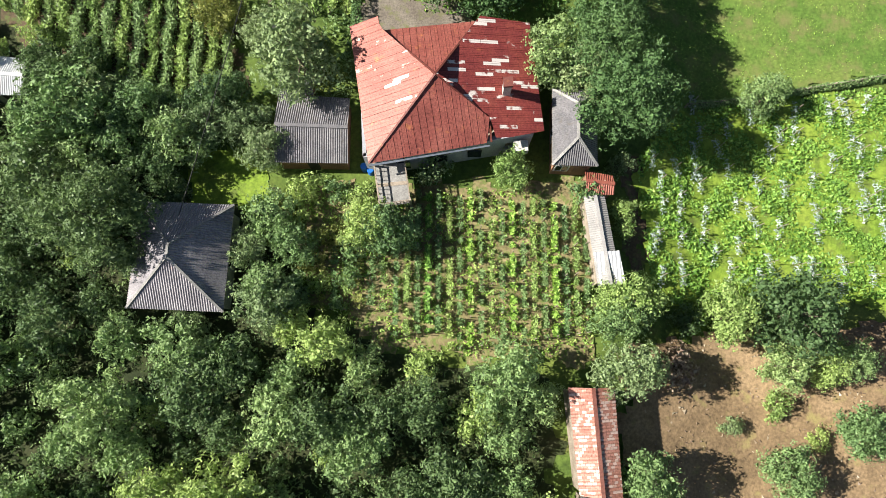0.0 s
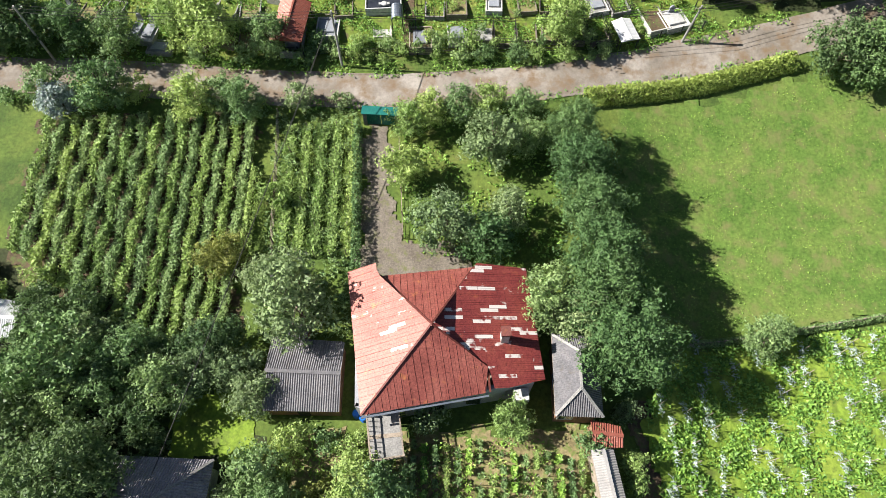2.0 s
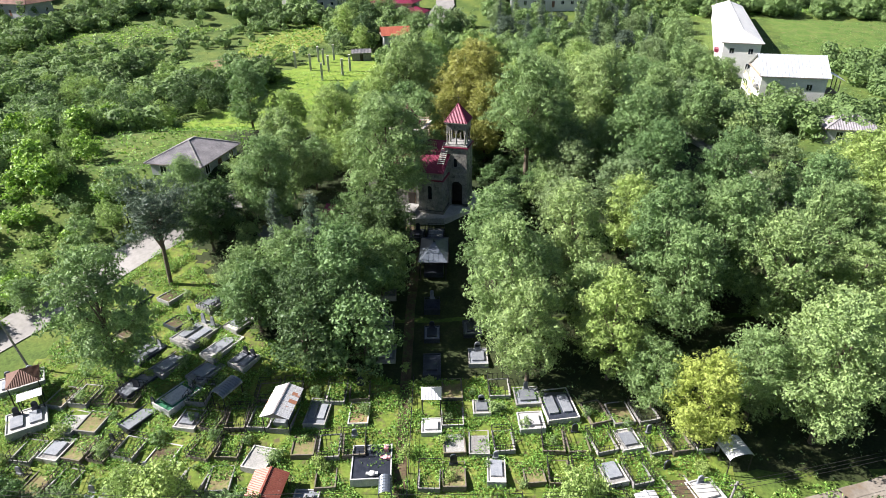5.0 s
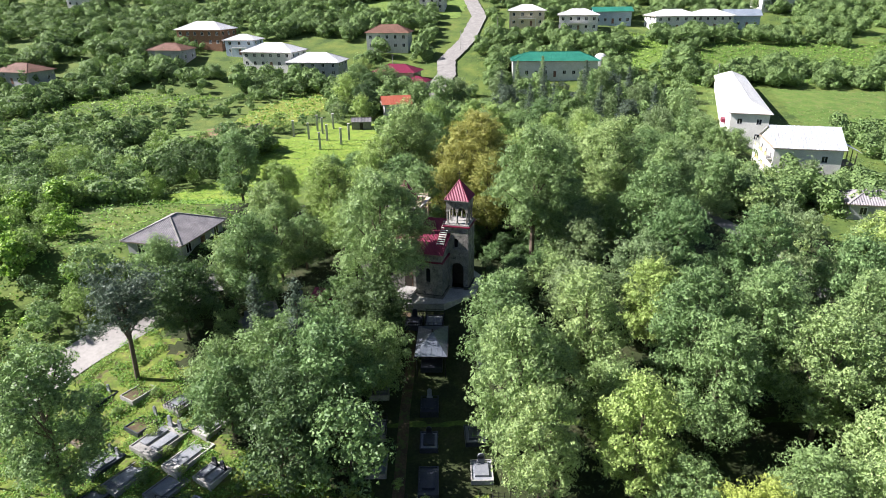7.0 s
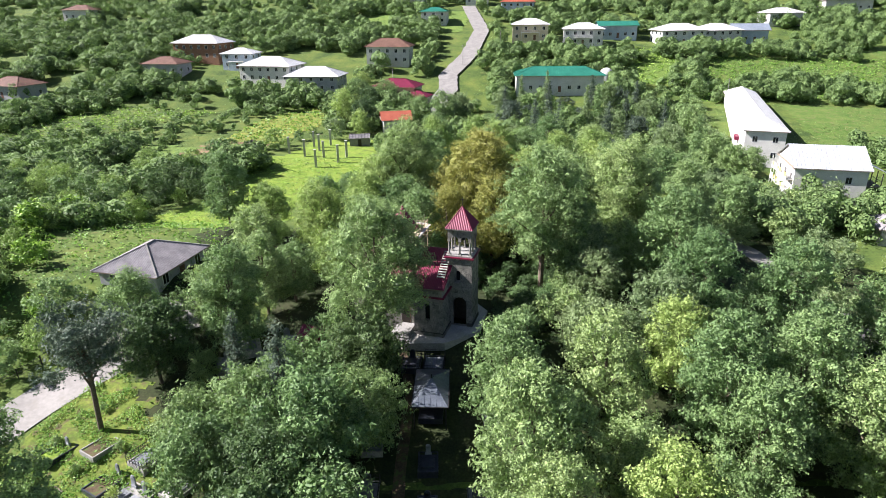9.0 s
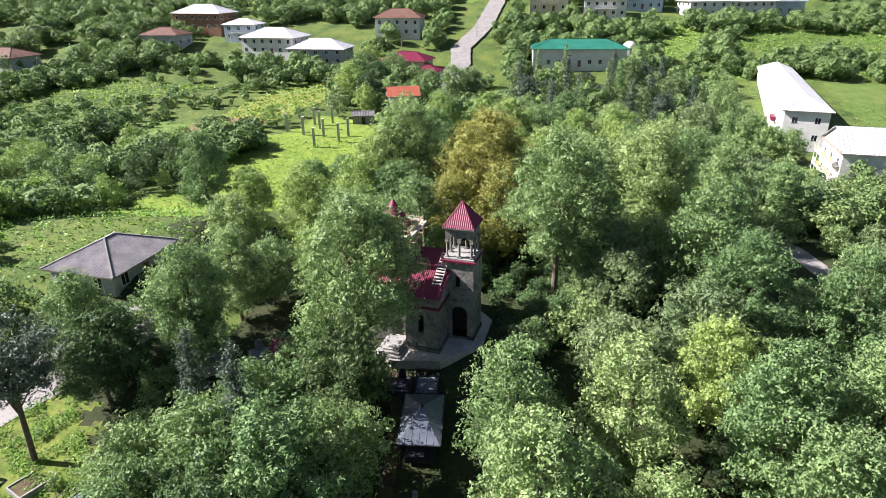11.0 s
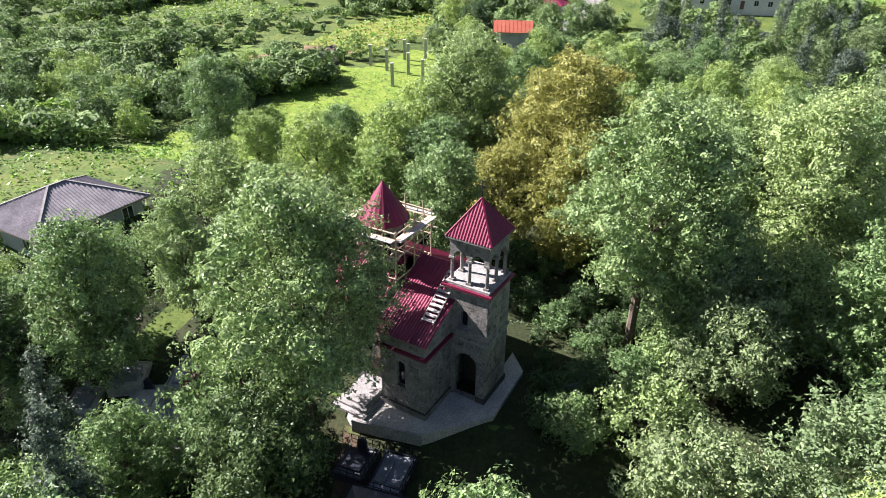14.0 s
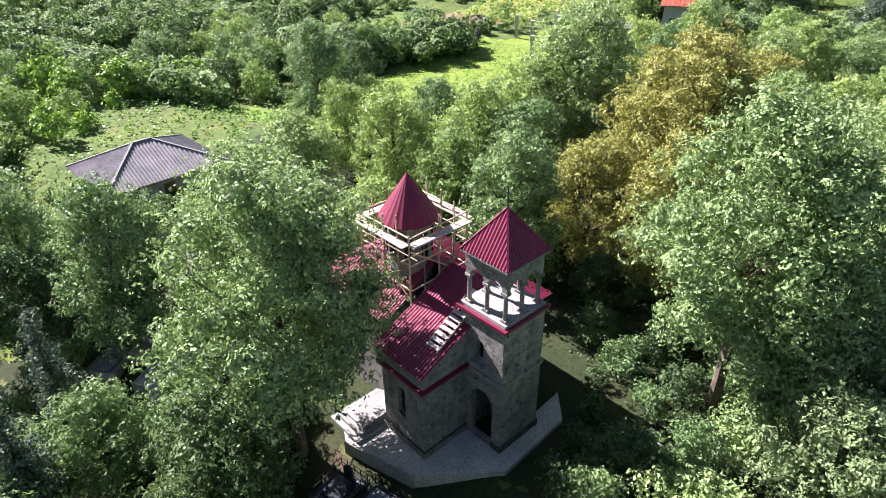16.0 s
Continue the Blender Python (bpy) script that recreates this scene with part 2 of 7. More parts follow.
RED_ROOF = sheeted("red painted roof sheets", [(0.19, 0.054, 0.043), (0.24, 0.07, 0.055), (0.28, 0.093, 0.072)], (0.62, 0.55, 0.48), (0.42, 0.16, 0.06), cell=(2.0, 0.5), amount=0.97)
PINK_ROOF = sheeted("pinkish red roof sheets", [(0.25, 0.075, 0.056), (0.31, 0.112, 0.085)], (0.7, 0.6, 0.5), (0.45, 0.17, 0.06), cell=(1.5, 0.3), amount=0.87)
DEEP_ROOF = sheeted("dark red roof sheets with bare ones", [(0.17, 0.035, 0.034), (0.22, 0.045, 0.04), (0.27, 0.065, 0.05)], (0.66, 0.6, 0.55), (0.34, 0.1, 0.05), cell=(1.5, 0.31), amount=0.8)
RUSTY = sheeted("rusty patchwork sheets", [(0.36, 0.15, 0.11), (0.45, 0.23, 0.175)], (0.54, 0.4, 0.34), (0.26, 0.1, 0.06), cell=(0.34, 0.22), amount=0.62)
WHITE_RUST = sheeted("white sheets streaked with rust", [(0.55, 0.55, 0.56), (0.68, 0.68, 0.68)], (0.42, 0.2, 0.12), (0.5, 0.3, 0.2), cell=(1.6, 0.5), amount=0.74, metal=0.2)
TOMB_RED = shade("orange-red roof tin", [(0.2, 0.058, 0.04), (0.29, 0.1, 0.07)], 0.9, 0.5, 0.2, bump=0.1, stain=(0.45, 0.3, 0.24), stain_at=(0.6, 0.7))
CRIMSON = shade("crimson roof tin", [(0.15, 0.009, 0.034), (0.2, 0.014, 0.05)], 0.7, 0.5, 0.1, bump=0.05, spec=0.5)
ETERNIT = shade("weathered corrugated sheet", [(0.1, 0.1, 0.105), (0.15, 0.145, 0.15), (0.2, 0.19, 0.19)], 0.6, 0.9, bump=0.3, grain=7.0, stain=(0.12, 0.11, 0.1), stain_at=(0.56, 0.72))
PURPLE_SHEET = shade("violet-grey corrugated sheet", [(0.18, 0.17, 0.18), (0.25, 0.235, 0.245), (0.32, 0.3, 0.305)], 0.5, 0.85, bump=0.3, grain=7.0, stain=(0.34, 0.24, 0.19), stain_at=(0.64, 0.76))
LIGHT_SHEET = shade("pale corrugated sheet", [(0.26, 0.25, 0.24), (0.36, 0.35, 0.33)], 0.6, 0.8, bump=0.2, stain=(0.34, 0.3, 0.27), stain_at=(0.6, 0.75))
WHITE_METAL = shade("white roof metal", [(0.58, 0.59, 0.6), (0.72, 0.72, 0.71)], 0.2, 0.55, 0.1, bump=0.05, stain=(0.5, 0.48, 0.44), stain_at=(0.66, 0.82))
STREAKED = shade("rust-streaked pale tin", [(0.46, 0.5, 0.54), (0.6, 0.62, 0.63)], 0.3, 0.45, 0.25, bump=0.05, grain=5.0, stain=(0.36, 0.27, 0.2), stain_at=(0.58, 0.74), stretch=(2.4, 0.25, 0.25))
BLUE_METAL = shade("bluish galvanised roof", [(0.3, 0.36, 0.43), (0.42, 0.47, 0.52)], 0.3, 0.4, 0.5, bump=0.05, stain=(0.46, 0.38, 0.3), stain_at=(0.64, 0.76))
GALV = shade("galvanised sheet", [(0.14, 0.165, 0.2), (0.24, 0.27, 0.31)], 0.8, 0.38, 0.6, bump=0.05, stain=(0.3, 0.25, 0.22), stain_at=(0.64, 0.8))
GREEN_METAL = shade("green roof metal", [(0.02, 0.16, 0.11), (0.035, 0.22, 0.15)], 0.3, 0.5, 0.2, bump=0.05)
BROWN_ROOF = shade("brown roof", [(0.12, 0.065, 0.045), (0.2, 0.105, 0.075)], 0.6, 0.7, bump=0.2)
ORANGE_ROOF = shade("orange-red roof", [(0.3, 0.075, 0.042), (0.37, 0.11, 0.065)], 0.6, 0.6, bump=0.2)
TEAL = shade("teal gate paint", [(0.015, 0.14, 0.12), (0.025, 0.19, 0.155)], 1.5, 0.45, 0.3, bump=0.05)
WOOD = shade("weathered timber", [(0.2, 0.16, 0.12), (0.33, 0.28, 0.22)], 1.5, 0.85, bump=0.3, grain=14, vary=0.15)
FRESH_WOOD = shade("fresh scaffold timber", [(0.42, 0.33, 0.22), (0.55, 0.46, 0.33)], 1.5, 0.8, bump=0.2, grain=14, vary=0.15)
BARK = shade("bark", [(0.1, 0.075, 0.055), (0.19, 0.15, 0.115)], 2.0, 0.95, bump=0.9, grain=9.0)
IRON = shade("dark painted iron", [(0.025, 0.027, 0.03), (0.06, 0.055, 0.05)], 3.0, 0.6, 0.5, bump=0.1)
GLASS_DARK = shade("window glass", [(0.012, 0.015, 0.02), (0.025, 0.03, 0.036)], 0.5, 0.08, bump=0.0, spec=0.6)
BARREL_BLUE = shade("blue plastic", [(0.01, 0.11, 0.42), (0.02, 0.15, 0.5)], 2.0, 0.4, bump=0.02)
DARK_INSIDE = shade("dark doorway boards", [(0.03, 0.025, 0.02), (0.055, 0.045, 0.035)], 2.0, 0.9)
RED_FLOWERS = shade("red and white wreath", [(0.5, 0.02, 0.03), (0.7, 0.6, 0.6)], 6.0, 0.8, bump=0.2)
GARDEN_SOIL = shade("dry weedy garden soil", [(0.13, 0.11, 0.05), (0.2, 0.165, 0.08), (0.27, 0.22, 0.115)], 0.7, 0.95, bump=0.9, grain=4.0, stain=(0.11, 0.15, 0.035), stain_at=(0.48, 0.62))
YELLOW_FIELD = shade("yellowing crop", [(0.12, 0.17, 0.03), (0.19, 0.22, 0.04), (0.24, 0.25, 0.05)], 0.5, 0.95, bump=0.8, grain=2.5)
CROP = shade("crop rows", [(0.09, 0.16, 0.03), (0.15, 0.22, 0.04)], 0.3, 0.95, bump=0.8, grain=2.5)

LEAF = {
    "plane": foliage("plane leaves", (0.064, 0.110, 0.046), (0.269, 0.384, 0.145), (0.551, 0.688, 0.294)),
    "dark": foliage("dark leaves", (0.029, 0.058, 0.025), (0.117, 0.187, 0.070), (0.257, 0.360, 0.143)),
    "mid": foliage("green leaves", (0.046, 0.089, 0.037), (0.203, 0.315, 0.118), (0.425, 0.567, 0.237)),
    "light": foliage("light green leaves", (0.078, 0.133, 0.040), (0.327, 0.446, 0.133), (0.604, 0.740, 0.270)),
    "yellow": foliage("yellow-green leaves", (0.14, 0.19, 0.04), (0.34, 0.43, 0.1), (0.52, 0.6, 0.19)),
    "rust": foliage("yellowing olive leaves", (0.09, 0.1, 0.028), (0.3, 0.325, 0.085), (0.6, 0.575, 0.2)),
    "grey": foliage("grey-green leaves", (0.068, 0.106, 0.050), (0.245, 0.332, 0.146), (0.476, 0.586, 0.286)),
    "robinia": foliage("feathery blue-green leaves", (0.037, 0.077, 0.028), (0.122, 0.214, 0.073), (0.272, 0.405, 0.155)),
    "pine": foliage("pine needles", (0.0288, 0.0503, 0.0364), (0.109, 0.155, 0.105), (0.277, 0.348, 0.223), through=0.15),
    "silver": foliage("whitish leaves", (0.2, 0.27, 0.22), (0.33, 0.4, 0.36), (0.46, 0.5, 0.48), leaflets=0),
    "weeds": foliage("weeds", (0.074, 0.154, 0.027), (0.187, 0.330, 0.056), (0.335, 0.495, 0.105), leaflets=0),
    "dry": foliage("dry brown leaves", (0.148, 0.101, 0.077), (0.28, 0.2, 0.14), (0.5, 0.42, 0.3), leaflets=0),
    "far": foliage("far foliage", (0.041, 0.072, 0.028), (0.165, 0.256, 0.086), (0.347, 0.476, 0.164), rough=0.75, leaflets=2.6),
    "purple": foliage("purple-brown leaves", (0.032, 0.025, 0.035), (0.076, 0.058, 0.07), (0.176, 0.137, 0.146), leaflets=0),
}

# ---- building helpers ----
RISE_AT = [-80, 0, 25, 40, 48, 56, 62, 75, 94, 118, 150, 200, 240, 260, 300, 420, 600, 900]
RISE_TO = [-1, 0, 0.3, 1.8, 3.3, 5.2, 6.2, 8.2, 13.0, 13, 12.5, 13, 16, 20, 30, 54, 92, 160]


def ground_height(x, y):
    """The lie of the land: level round the houses, rising to the church, then a valley and the hillside beyond."""
    d = np.clip((np.asarray(x, float) - 11) / 14, 0, 1)
    k = np.clip((52 - np.asarray(y, float)) / 20, 0, 1)
    far = np.clip((np.asarray(y, float) - 130) / 100, 0, 1)
    west = np.clip((-22 - np.asarray(x, float)) / 9, 0, 1) * np.clip((np.asarray(y, float) - 90) / 12, 0, 1) * np.clip((136 - np.asarray(y, float)) / 16, 0, 1)
    return np.interp(y, RISE_AT, RISE_TO) + 4.3 * west - 2.8 * d * d * (3 - 2 * d) * k + far * 1.2 * np.sin(np.asarray(x, float) * 0.03 + np.asarray(y, float) * 0.02)


def G(x, y):
    return float(ground_height(x, y))


class Solid:
    """Collects faces of one mesh."""

    def __init__(self):
        self.v, self.f, self.uv = [], [], {}

    def face(self, pts):
        n = len(self.v)
        self.v += [tuple(p) for p in pts]
        self.f.append(list(range(n, n + len(pts))))
        return self

    def prism(self, poly, z0, z1):
        """An upright prism over a counter-clockwise outline; z0 and z1 are numbers or one value per corner."""
        n, k = len(self.v), len(poly)
        lo = z0 if isinstance(z0, (list, tuple)) else [z0] * k
        hi = z1 if isinstance(z1, (list, tuple)) else [z1] * k
        self.v += [(p[0], p[1], z) for p, z in zip(poly, lo)] + [(p[0], p[1], z) for p, z in zip(poly, hi)]
        self.f += [list(range(n + k - 1, n - 1, -1)), list(range(n + k, n + 2 * k))]
        self.f += [[n + i, n + (i + 1) % k, n + k + (i + 1) % k, n + k + i] for i in range(k)]
        return self

    def box(self, x0, y0, z0, x1, y1, z1):
        return self.prism([(x0, y0), (x1, y0), (x1, y1), (x0, y1)], z0, z1)

    def beam(self, a, b, w, h=None):
        """A square bar from a to b."""
        a, b, h = Vector(a), Vector(b), h or w
        along = (b - a).normalized()
        side = along.cross(Vector((0, 0, 1)))
        side = side.normalized() if side.length > 1e-4 else Vector((1, 0, 0))
        up = side.cross(along)
        n = len(self.v)
        for p in (a, b):
            self.v += [tuple(p + side * sx * w / 2 + up * sz * h / 2) for sx, sz in ((-1, -1), (1, -1), (1, 1), (-1, 1))]
        self.f += [[n + 3, n + 2, n + 1, n], [n + 4, n + 5, n + 6, n + 7]] + [[n + i, n + (i + 1) % 4, n + 4 + (i + 1) % 4, n + 4 + i] for i in range(4)]
        return self

    def tube(self, a, b, r0, r1=None, sides=8):
        a, b, r1 = Vector(a), Vector(b), r0 if r1 is None else r1
        along = (b - a).normalized()
        side = along.orthogonal().normalized()
        up = along.cross(side)
        n = len(self.v)
        for p, r in ((a, r0), (b, r1)):
            self.v += [tuple(p + r * (math.cos(t) * side + math.sin(t) * up)) for t in (2 * math.pi * i / sides for i in range(sides))]
        self.f += [[n + i, n + (i + 1) % sides, n + sides + (i + 1) % sides, n + sides + i] for i in range(sides)]
        self.f += [list(range(n + sides - 1, n - 1, -1)), list(range(n + sides, n + 2 * sides))]
        return self

    def pipe(self, pts, r, sides=5):
        """One bent tube along points."""
        pts = [Vector(p) for p in pts]
        n = len(self.v)
        for i, p in enumerate(pts):
            along = (pts[min(i + 1, len(pts) - 1)] - pts[max(i - 1, 0)]).normalized()
            side = along.orthogonal().normalized()
            up = along.cross(side)
            self.v += [tuple(p + r * (math.cos(t) * side + math.sin(t) * up)) for t in (2 * math.pi * k / sides for k in range(sides))]
        for i in range(len(pts) - 1):
            b = n + i * sides
            self.f += [[b + k, b + (k + 1) % sides, b + sides + (k + 1) % sides, b + sides + k] for k in range(sides)]
        return self

    def roof(self, poly, pitch=0.2, rise=0.03, seam=False):
        """A sheet roof over a convex outline whose first two corners are the eave: waves, or standing seams, run up the slope."""
        p = [Vector(q) for q in poly]
        u = (p[1] - p[0]).normalized()
        nrm = Vector((0, 0, 0))
        for i in range(1, len(p) - 1):
            nrm += (p[i] - p[0]).cross(p[i + 1] - p[0])
        nrm.normalize()
        if nrm.z < 0:
            nrm = -nrm
        w = nrm.cross(u)
        flat = [((q - p[0]).dot(u), (q - p[0]).dot(w)) for q in p]
        lo, hi = min(f[0] for f in flat), max(f[0] for f in flat)
        if seam:
            marks = []
            s = lo
            while s < hi - 0.1:
                marks += [(s, rise), (min(s + 0.035, hi), rise), (min(s + 0.04, hi), 0), (min(s + pitch - 0.005, hi), 0)]
                s += pitch
            marks.append((hi, rise))
        else:
            count = max(4, int((hi - lo) / pitch * 4))
            marks = [(lo + (hi - lo) * i / count, rise * math.sin(i * math.pi / 2)) for i in range(count + 1)]
        last = None
        for s, lift in marks:
            vs = []
            for i in range(len(flat)):
                (a, b), (c, d) = flat[i], flat[(i + 1) % len(flat)]
                if min(a, c) - 1e-6 <= s <= max(a, c) + 1e-6:
                    if abs(c - a) < 1e-6:
                        vs += [b, d]
                    else:
                        vs.append(b + (d - b) * (s - a) / (c - a))
            if not vs:
                continue
            n = len(self.v)
            for t in (min(vs), max(vs)):
                self.v.append(tuple(p[0] + u * s + w * t + nrm * lift))
            for k, t in ((0, min(vs)), (1, max(vs))):
                self.uv[n + k] = (t, s)
            if last is not None:
                self.f.append([last, n, n + 1, last + 1])
            last = n
        return self

    def wall(self, a, b, z0, z1, thick, holes=()):
        """An upright wall from a to b with openings (from, to, sill, head) along it, thick inwards (to the left of its run)."""
        a, b = Vector((*a, 0)), Vector((*b, 0))
        u = (b - a).normalized()
        inward = Vector((-u.y, u.x, 0)) * thick
        length = (b - a).length
        cuts = sorted({0.0, length, *(h[0] for h in holes), *(h[1] for h in holes)})
        for s, e in zip(cuts, cuts[1:]):
            spans, base = [], z0
            for h in sorted((h for h in holes if h[0] <= s + 1e-6 and h[1] >= e - 1e-6), key=lambda h: h[2]):
                spans.append((base, h[2]))
                base = h[3]
            spans.append((base, z1))
            for lo, hi in spans:
                if hi - lo > 0.01:
                    q = [a + u * s, a + u * e, a + u * e + inward, a + u * s + inward]
                    self.prism([(c.x, c.y) for c in q], lo, hi)
        return self

    def make(self, name, material, parent=None, label="", m=None, smooth=False):
        mesh = bpy.data.meshes.new(name)
        if "wall" in name or "arch" in name:
            first = {}
            for k, p in enumerate(self.v):
                first.setdefault(tuple(round(c, 3) for c in p), k)
            same = [first[tuple(round(c, 3) for c in p)] for p in self.v]
            kept = sorted(set(same))
            place = {k: n for n, k in enumerate(kept)}
            self.f = [q for q in ([place[same[k]] for k in face] for face in self.f) if len(set(q)) == len(q)]
            self.v = [self.v[k] for k in kept]
        mesh.from_pydata(self.v, [], self.f)
        mesh.materials.append(material)
        if self.uv:
            layer = mesh.uv_layers.new()
            vi = np.empty(len(mesh.loops), np.int32)
            mesh.loops.foreach_get("vertex_index", vi)
            table = np.zeros((len(self.v), 2), np.float32)
            for k, c in self.uv.items():
                table[k] = c
            layer.data.foreach_set("uv", table[vi].ravel())
        if smooth:
            mesh.polygons.foreach_set("use_smooth", [True] * len(mesh.polygons))
        ob = new(name, mesh)
        if m is not None:
            ob.matrix_basis = m
        if parent is not None:
            ob.parent = parent
        if label:
            ob["label"] = label
        return ob


def thing(name, m, label, category, group="", kind=""):
    """An Empty at a thing's base, which its parts hang on."""
    ob = new(name)
    ob.matrix_basis = m
    return tagged(ob, label, category, group, kind)


def inside(poly, x, y):
    """Which of the points lie in the outline."""
    x, y = np.asarray(x, float), np.asarray(y, float)
    hit = np.zeros(x.shape, bool)
    for (ax, ay), (bx, by) in zip(poly, poly[1:] + poly[:1]):
        if ay != by:
            hit ^= ((ay > y) != (by > y)) & (x < (bx - ax) * (y - ay) / (by - ay) + ax)
    return hit


def patch(name, poly, material, lift, label, category, cell=0.5):
    """A piece of ground cover with an uneven edge, lying on the land."""
    xs = np.arange(min(p[0] for p in poly) - cell, max(p[0] for p in poly) + 2 * cell, cell)
    ys = np.arange(min(p[1] for p in poly) - cell, max(p[1] for p in poly) + 2 * cell, cell)
    gx, gy = np.meshgrid(xs, ys)
    rng = np.random.default_rng(len(xs) * 7 + len(ys))
    jx, jy = gx + rng.uniform(-0.3, 0.3, gx.shape) * cell, gy + rng.uniform(-0.3, 0.3, gx.shape) * cell
    wob = 0.5 * np.sin(gx * 1.7 + gy) + 0.4 * np.sin(gy * 2.3 - gx * 0.6)
    keep = inside(poly, gx[:-1, :-1] + cell / 2 + wob[:-1, :-1], gy[:-1, :-1] + cell / 2 + wob[:-1, :-1] * 0.7)
    z = ground_height(jx, jy) + lift
    nx = len(xs)
    r, c = np.nonzero(keep)
    quads = np.stack([r * nx + c, r * nx + c + 1, (r + 1) * nx + c + 1, (r + 1) * nx + c], 1)
    used, back = np.unique(quads, return_inverse=True)
    mesh = bpy.data.meshes.new(name)
    mesh.from_pydata(np.stack([jx.ravel()[used], jy.ravel()[used], z.ravel()[used]], 1).tolist(), [], back.reshape(-1, 4).tolist())
    mesh.materials.append(material)
    return tagged(new(name, mesh), label, category, kind="structure")


def ribbon(name, line, width, material, lift, label, category):
    """A road along a line, draped on the land, with wavering edges."""
    pts = []
    for (ax, ay), (bx, by) in zip(line, line[1:]):
        n = max(2, int(math.hypot(bx - ax, by - ay) / 1.2))
        pts += [(ax + (bx - ax) * i / n, ay + (by - ay) * i / n) for i in range(n)]
    pts.append(line[-1])
    solid, rows = Solid(), []
    for i, (x, y) in enumerate(pts):
        (ax, ay), (bx, by) = pts[max(0, i - 3)], pts[min(len(pts) - 1, i + 3)]
        d = math.hypot(bx - ax, by - ay)
        nx, ny = -(by - ay) / d, (bx - ax) / d
        wl, wr = (width / 2 * (1 + 0.12 * noise.noise((i * 0.31, k, width))) for k in (0, 9))
        row = []
        for s in np.linspace(-wl, wr, 7):
            px, py = x + nx * s, y + ny * s
            row.append(len(solid.v))
            solid.v.append((px, py, G(px, py) + lift))
        rows.append(row)
    for a, b in zip(rows, rows[1:]):
        solid.f += [[a[k + 1], a[k], b[k], b[k + 1]] for k in range(6)]
    return tagged(solid.make(name, material), label, category, kind="structure")


# ---- ground, fields and roads ----
def land():
    xs = np.concatenate([np.linspace(-900, -120, 27), np.linspace(-110, 130, 81), np.linspace(140, 900, 26)])
    ys = np.concatenate([np.linspace(-300, -60, 9), np.linspace(-50, 140, 96), np.linspace(144, 420, 60), np.linspace(430, 900, 24)])
    gx, gy = np.meshgrid(xs, ys)
    z = ground_height(gx, gy)
    nx = len(xs)
    quads = [[r * nx + c, r * nx + c + 1, (r + 1) * nx + c + 1, (r + 1) * nx + c] for r in range(len(ys) - 1) for c in range(nx - 1)]
    mesh = bpy.data.meshes.new("ground")
    mesh.from_pydata(np.stack([gx.ravel(), gy.ravel(), z.ravel()], 1).tolist(), [], quads)
    mesh.materials.append(GRASS)
    tagged(new("ground", mesh), "rolling grassy land rising to a hillside", "ground", kind="structure")


land()
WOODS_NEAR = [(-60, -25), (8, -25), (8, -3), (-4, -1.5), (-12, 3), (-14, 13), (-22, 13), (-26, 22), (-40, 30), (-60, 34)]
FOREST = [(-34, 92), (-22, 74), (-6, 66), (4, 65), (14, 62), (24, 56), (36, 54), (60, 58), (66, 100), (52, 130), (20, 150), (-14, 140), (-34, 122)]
patch("ground_woodland", WOODS_NEAR, WOODLAND_SHADE, 0.03, "dark leaf litter under dense garden trees", "woodland floor", 1.0)
patch("ground_forest", FOREST, WOODLAND_SHADE, 0.03, "dark shaded churchyard ground under tall trees", "woodland floor", 1.0)
patch("ground_field", [(14.4, -0.6), (25, 0.3), (48, 1.3), (48, -28), (15, -28), (13.4, -6.4)], SOIL, 0.17, "dry brown mown orchard ground", "field")
patch("ground_strip", [(15.3, 15), (16.7, 15), (16.4, 4.6), (14.8, 5)], DARK_SOIL, 0.06, "strip of bare reddish soil beside sheds", "soil", 0.35)
patch("ground_garden", [(16.4, 15.2), (21.5, 20.2), (28, 20.9), (48, 22.6), (48, 2), (17, 2.7), (16.5, 9)], LUSH, 0.17, "lush bright green vegetable garden ground", "garden")
patch("ground_meadow", [(17.5, 43.5), (29, 44.6), (35, 46.5), (70, 54), (70, 20), (41, 23.2), (26.5, 21.3), (18.5, 17), (17, 30)], MEADOW, 0.16, "open mown meadow of yellow-green grass", "meadow", 0.7)
patch("ground_lawn", [(-21.2, 16), (-15.3, 17), (-15, 11), (-17, 10.8), (-21.5, 12)], LUSH, 0.06, "small sunlit lawn beside grey house", "lawn", 0.4)
patch("ground_vineyard", [(-11.6, 13), (11.5, 13), (11.5, -1.9), (4.7, -1.7), (-4.4, -0.7), (-11.8, 4)], GARDEN_SOIL, 0.05, "vineyard soil with weeds between rows", "soil")
patch("ground_crops", [(-39, 43.4), (-18, 43.4), (-17.6, 20.5), (-27, 20.2), (-39, 29)], DARK_SOIL, 0.05, "dark soil of a field of crop rows", "soil")
patch("ground_cemetery", [(-46, 62), (-40, 52), (-20, 50), (30, 50.5), (26, 58), (5, 66), (-6, 66), (-22, 74), (-34, 92), (-38, 84)], CHURCHYARD, 0.05, "bright grass of village cemetery", "grass")
patch("ground_clearing", [(-52, 139), (-44, 152), (-28, 150), (-26, 136), (-34, 122), (-46, 122)], LUSH, 0.05, "bright green clearing behind church", "meadow", 0.8)
patch("ground_glade", [(-46, 150), (-24, 148), (-14, 160), (-14, 174), (-18, 186), (-44, 186)], LUSH, 0.055, "bright green glade behind churchyard trees", "meadow", 0.8)
patch("ground_post_yard", [(-41, 176), (-18, 172), (-14, 205), (-34, 206)], LUSH, 0.06, "grassy yard with concrete posts", "grass", 0.8)
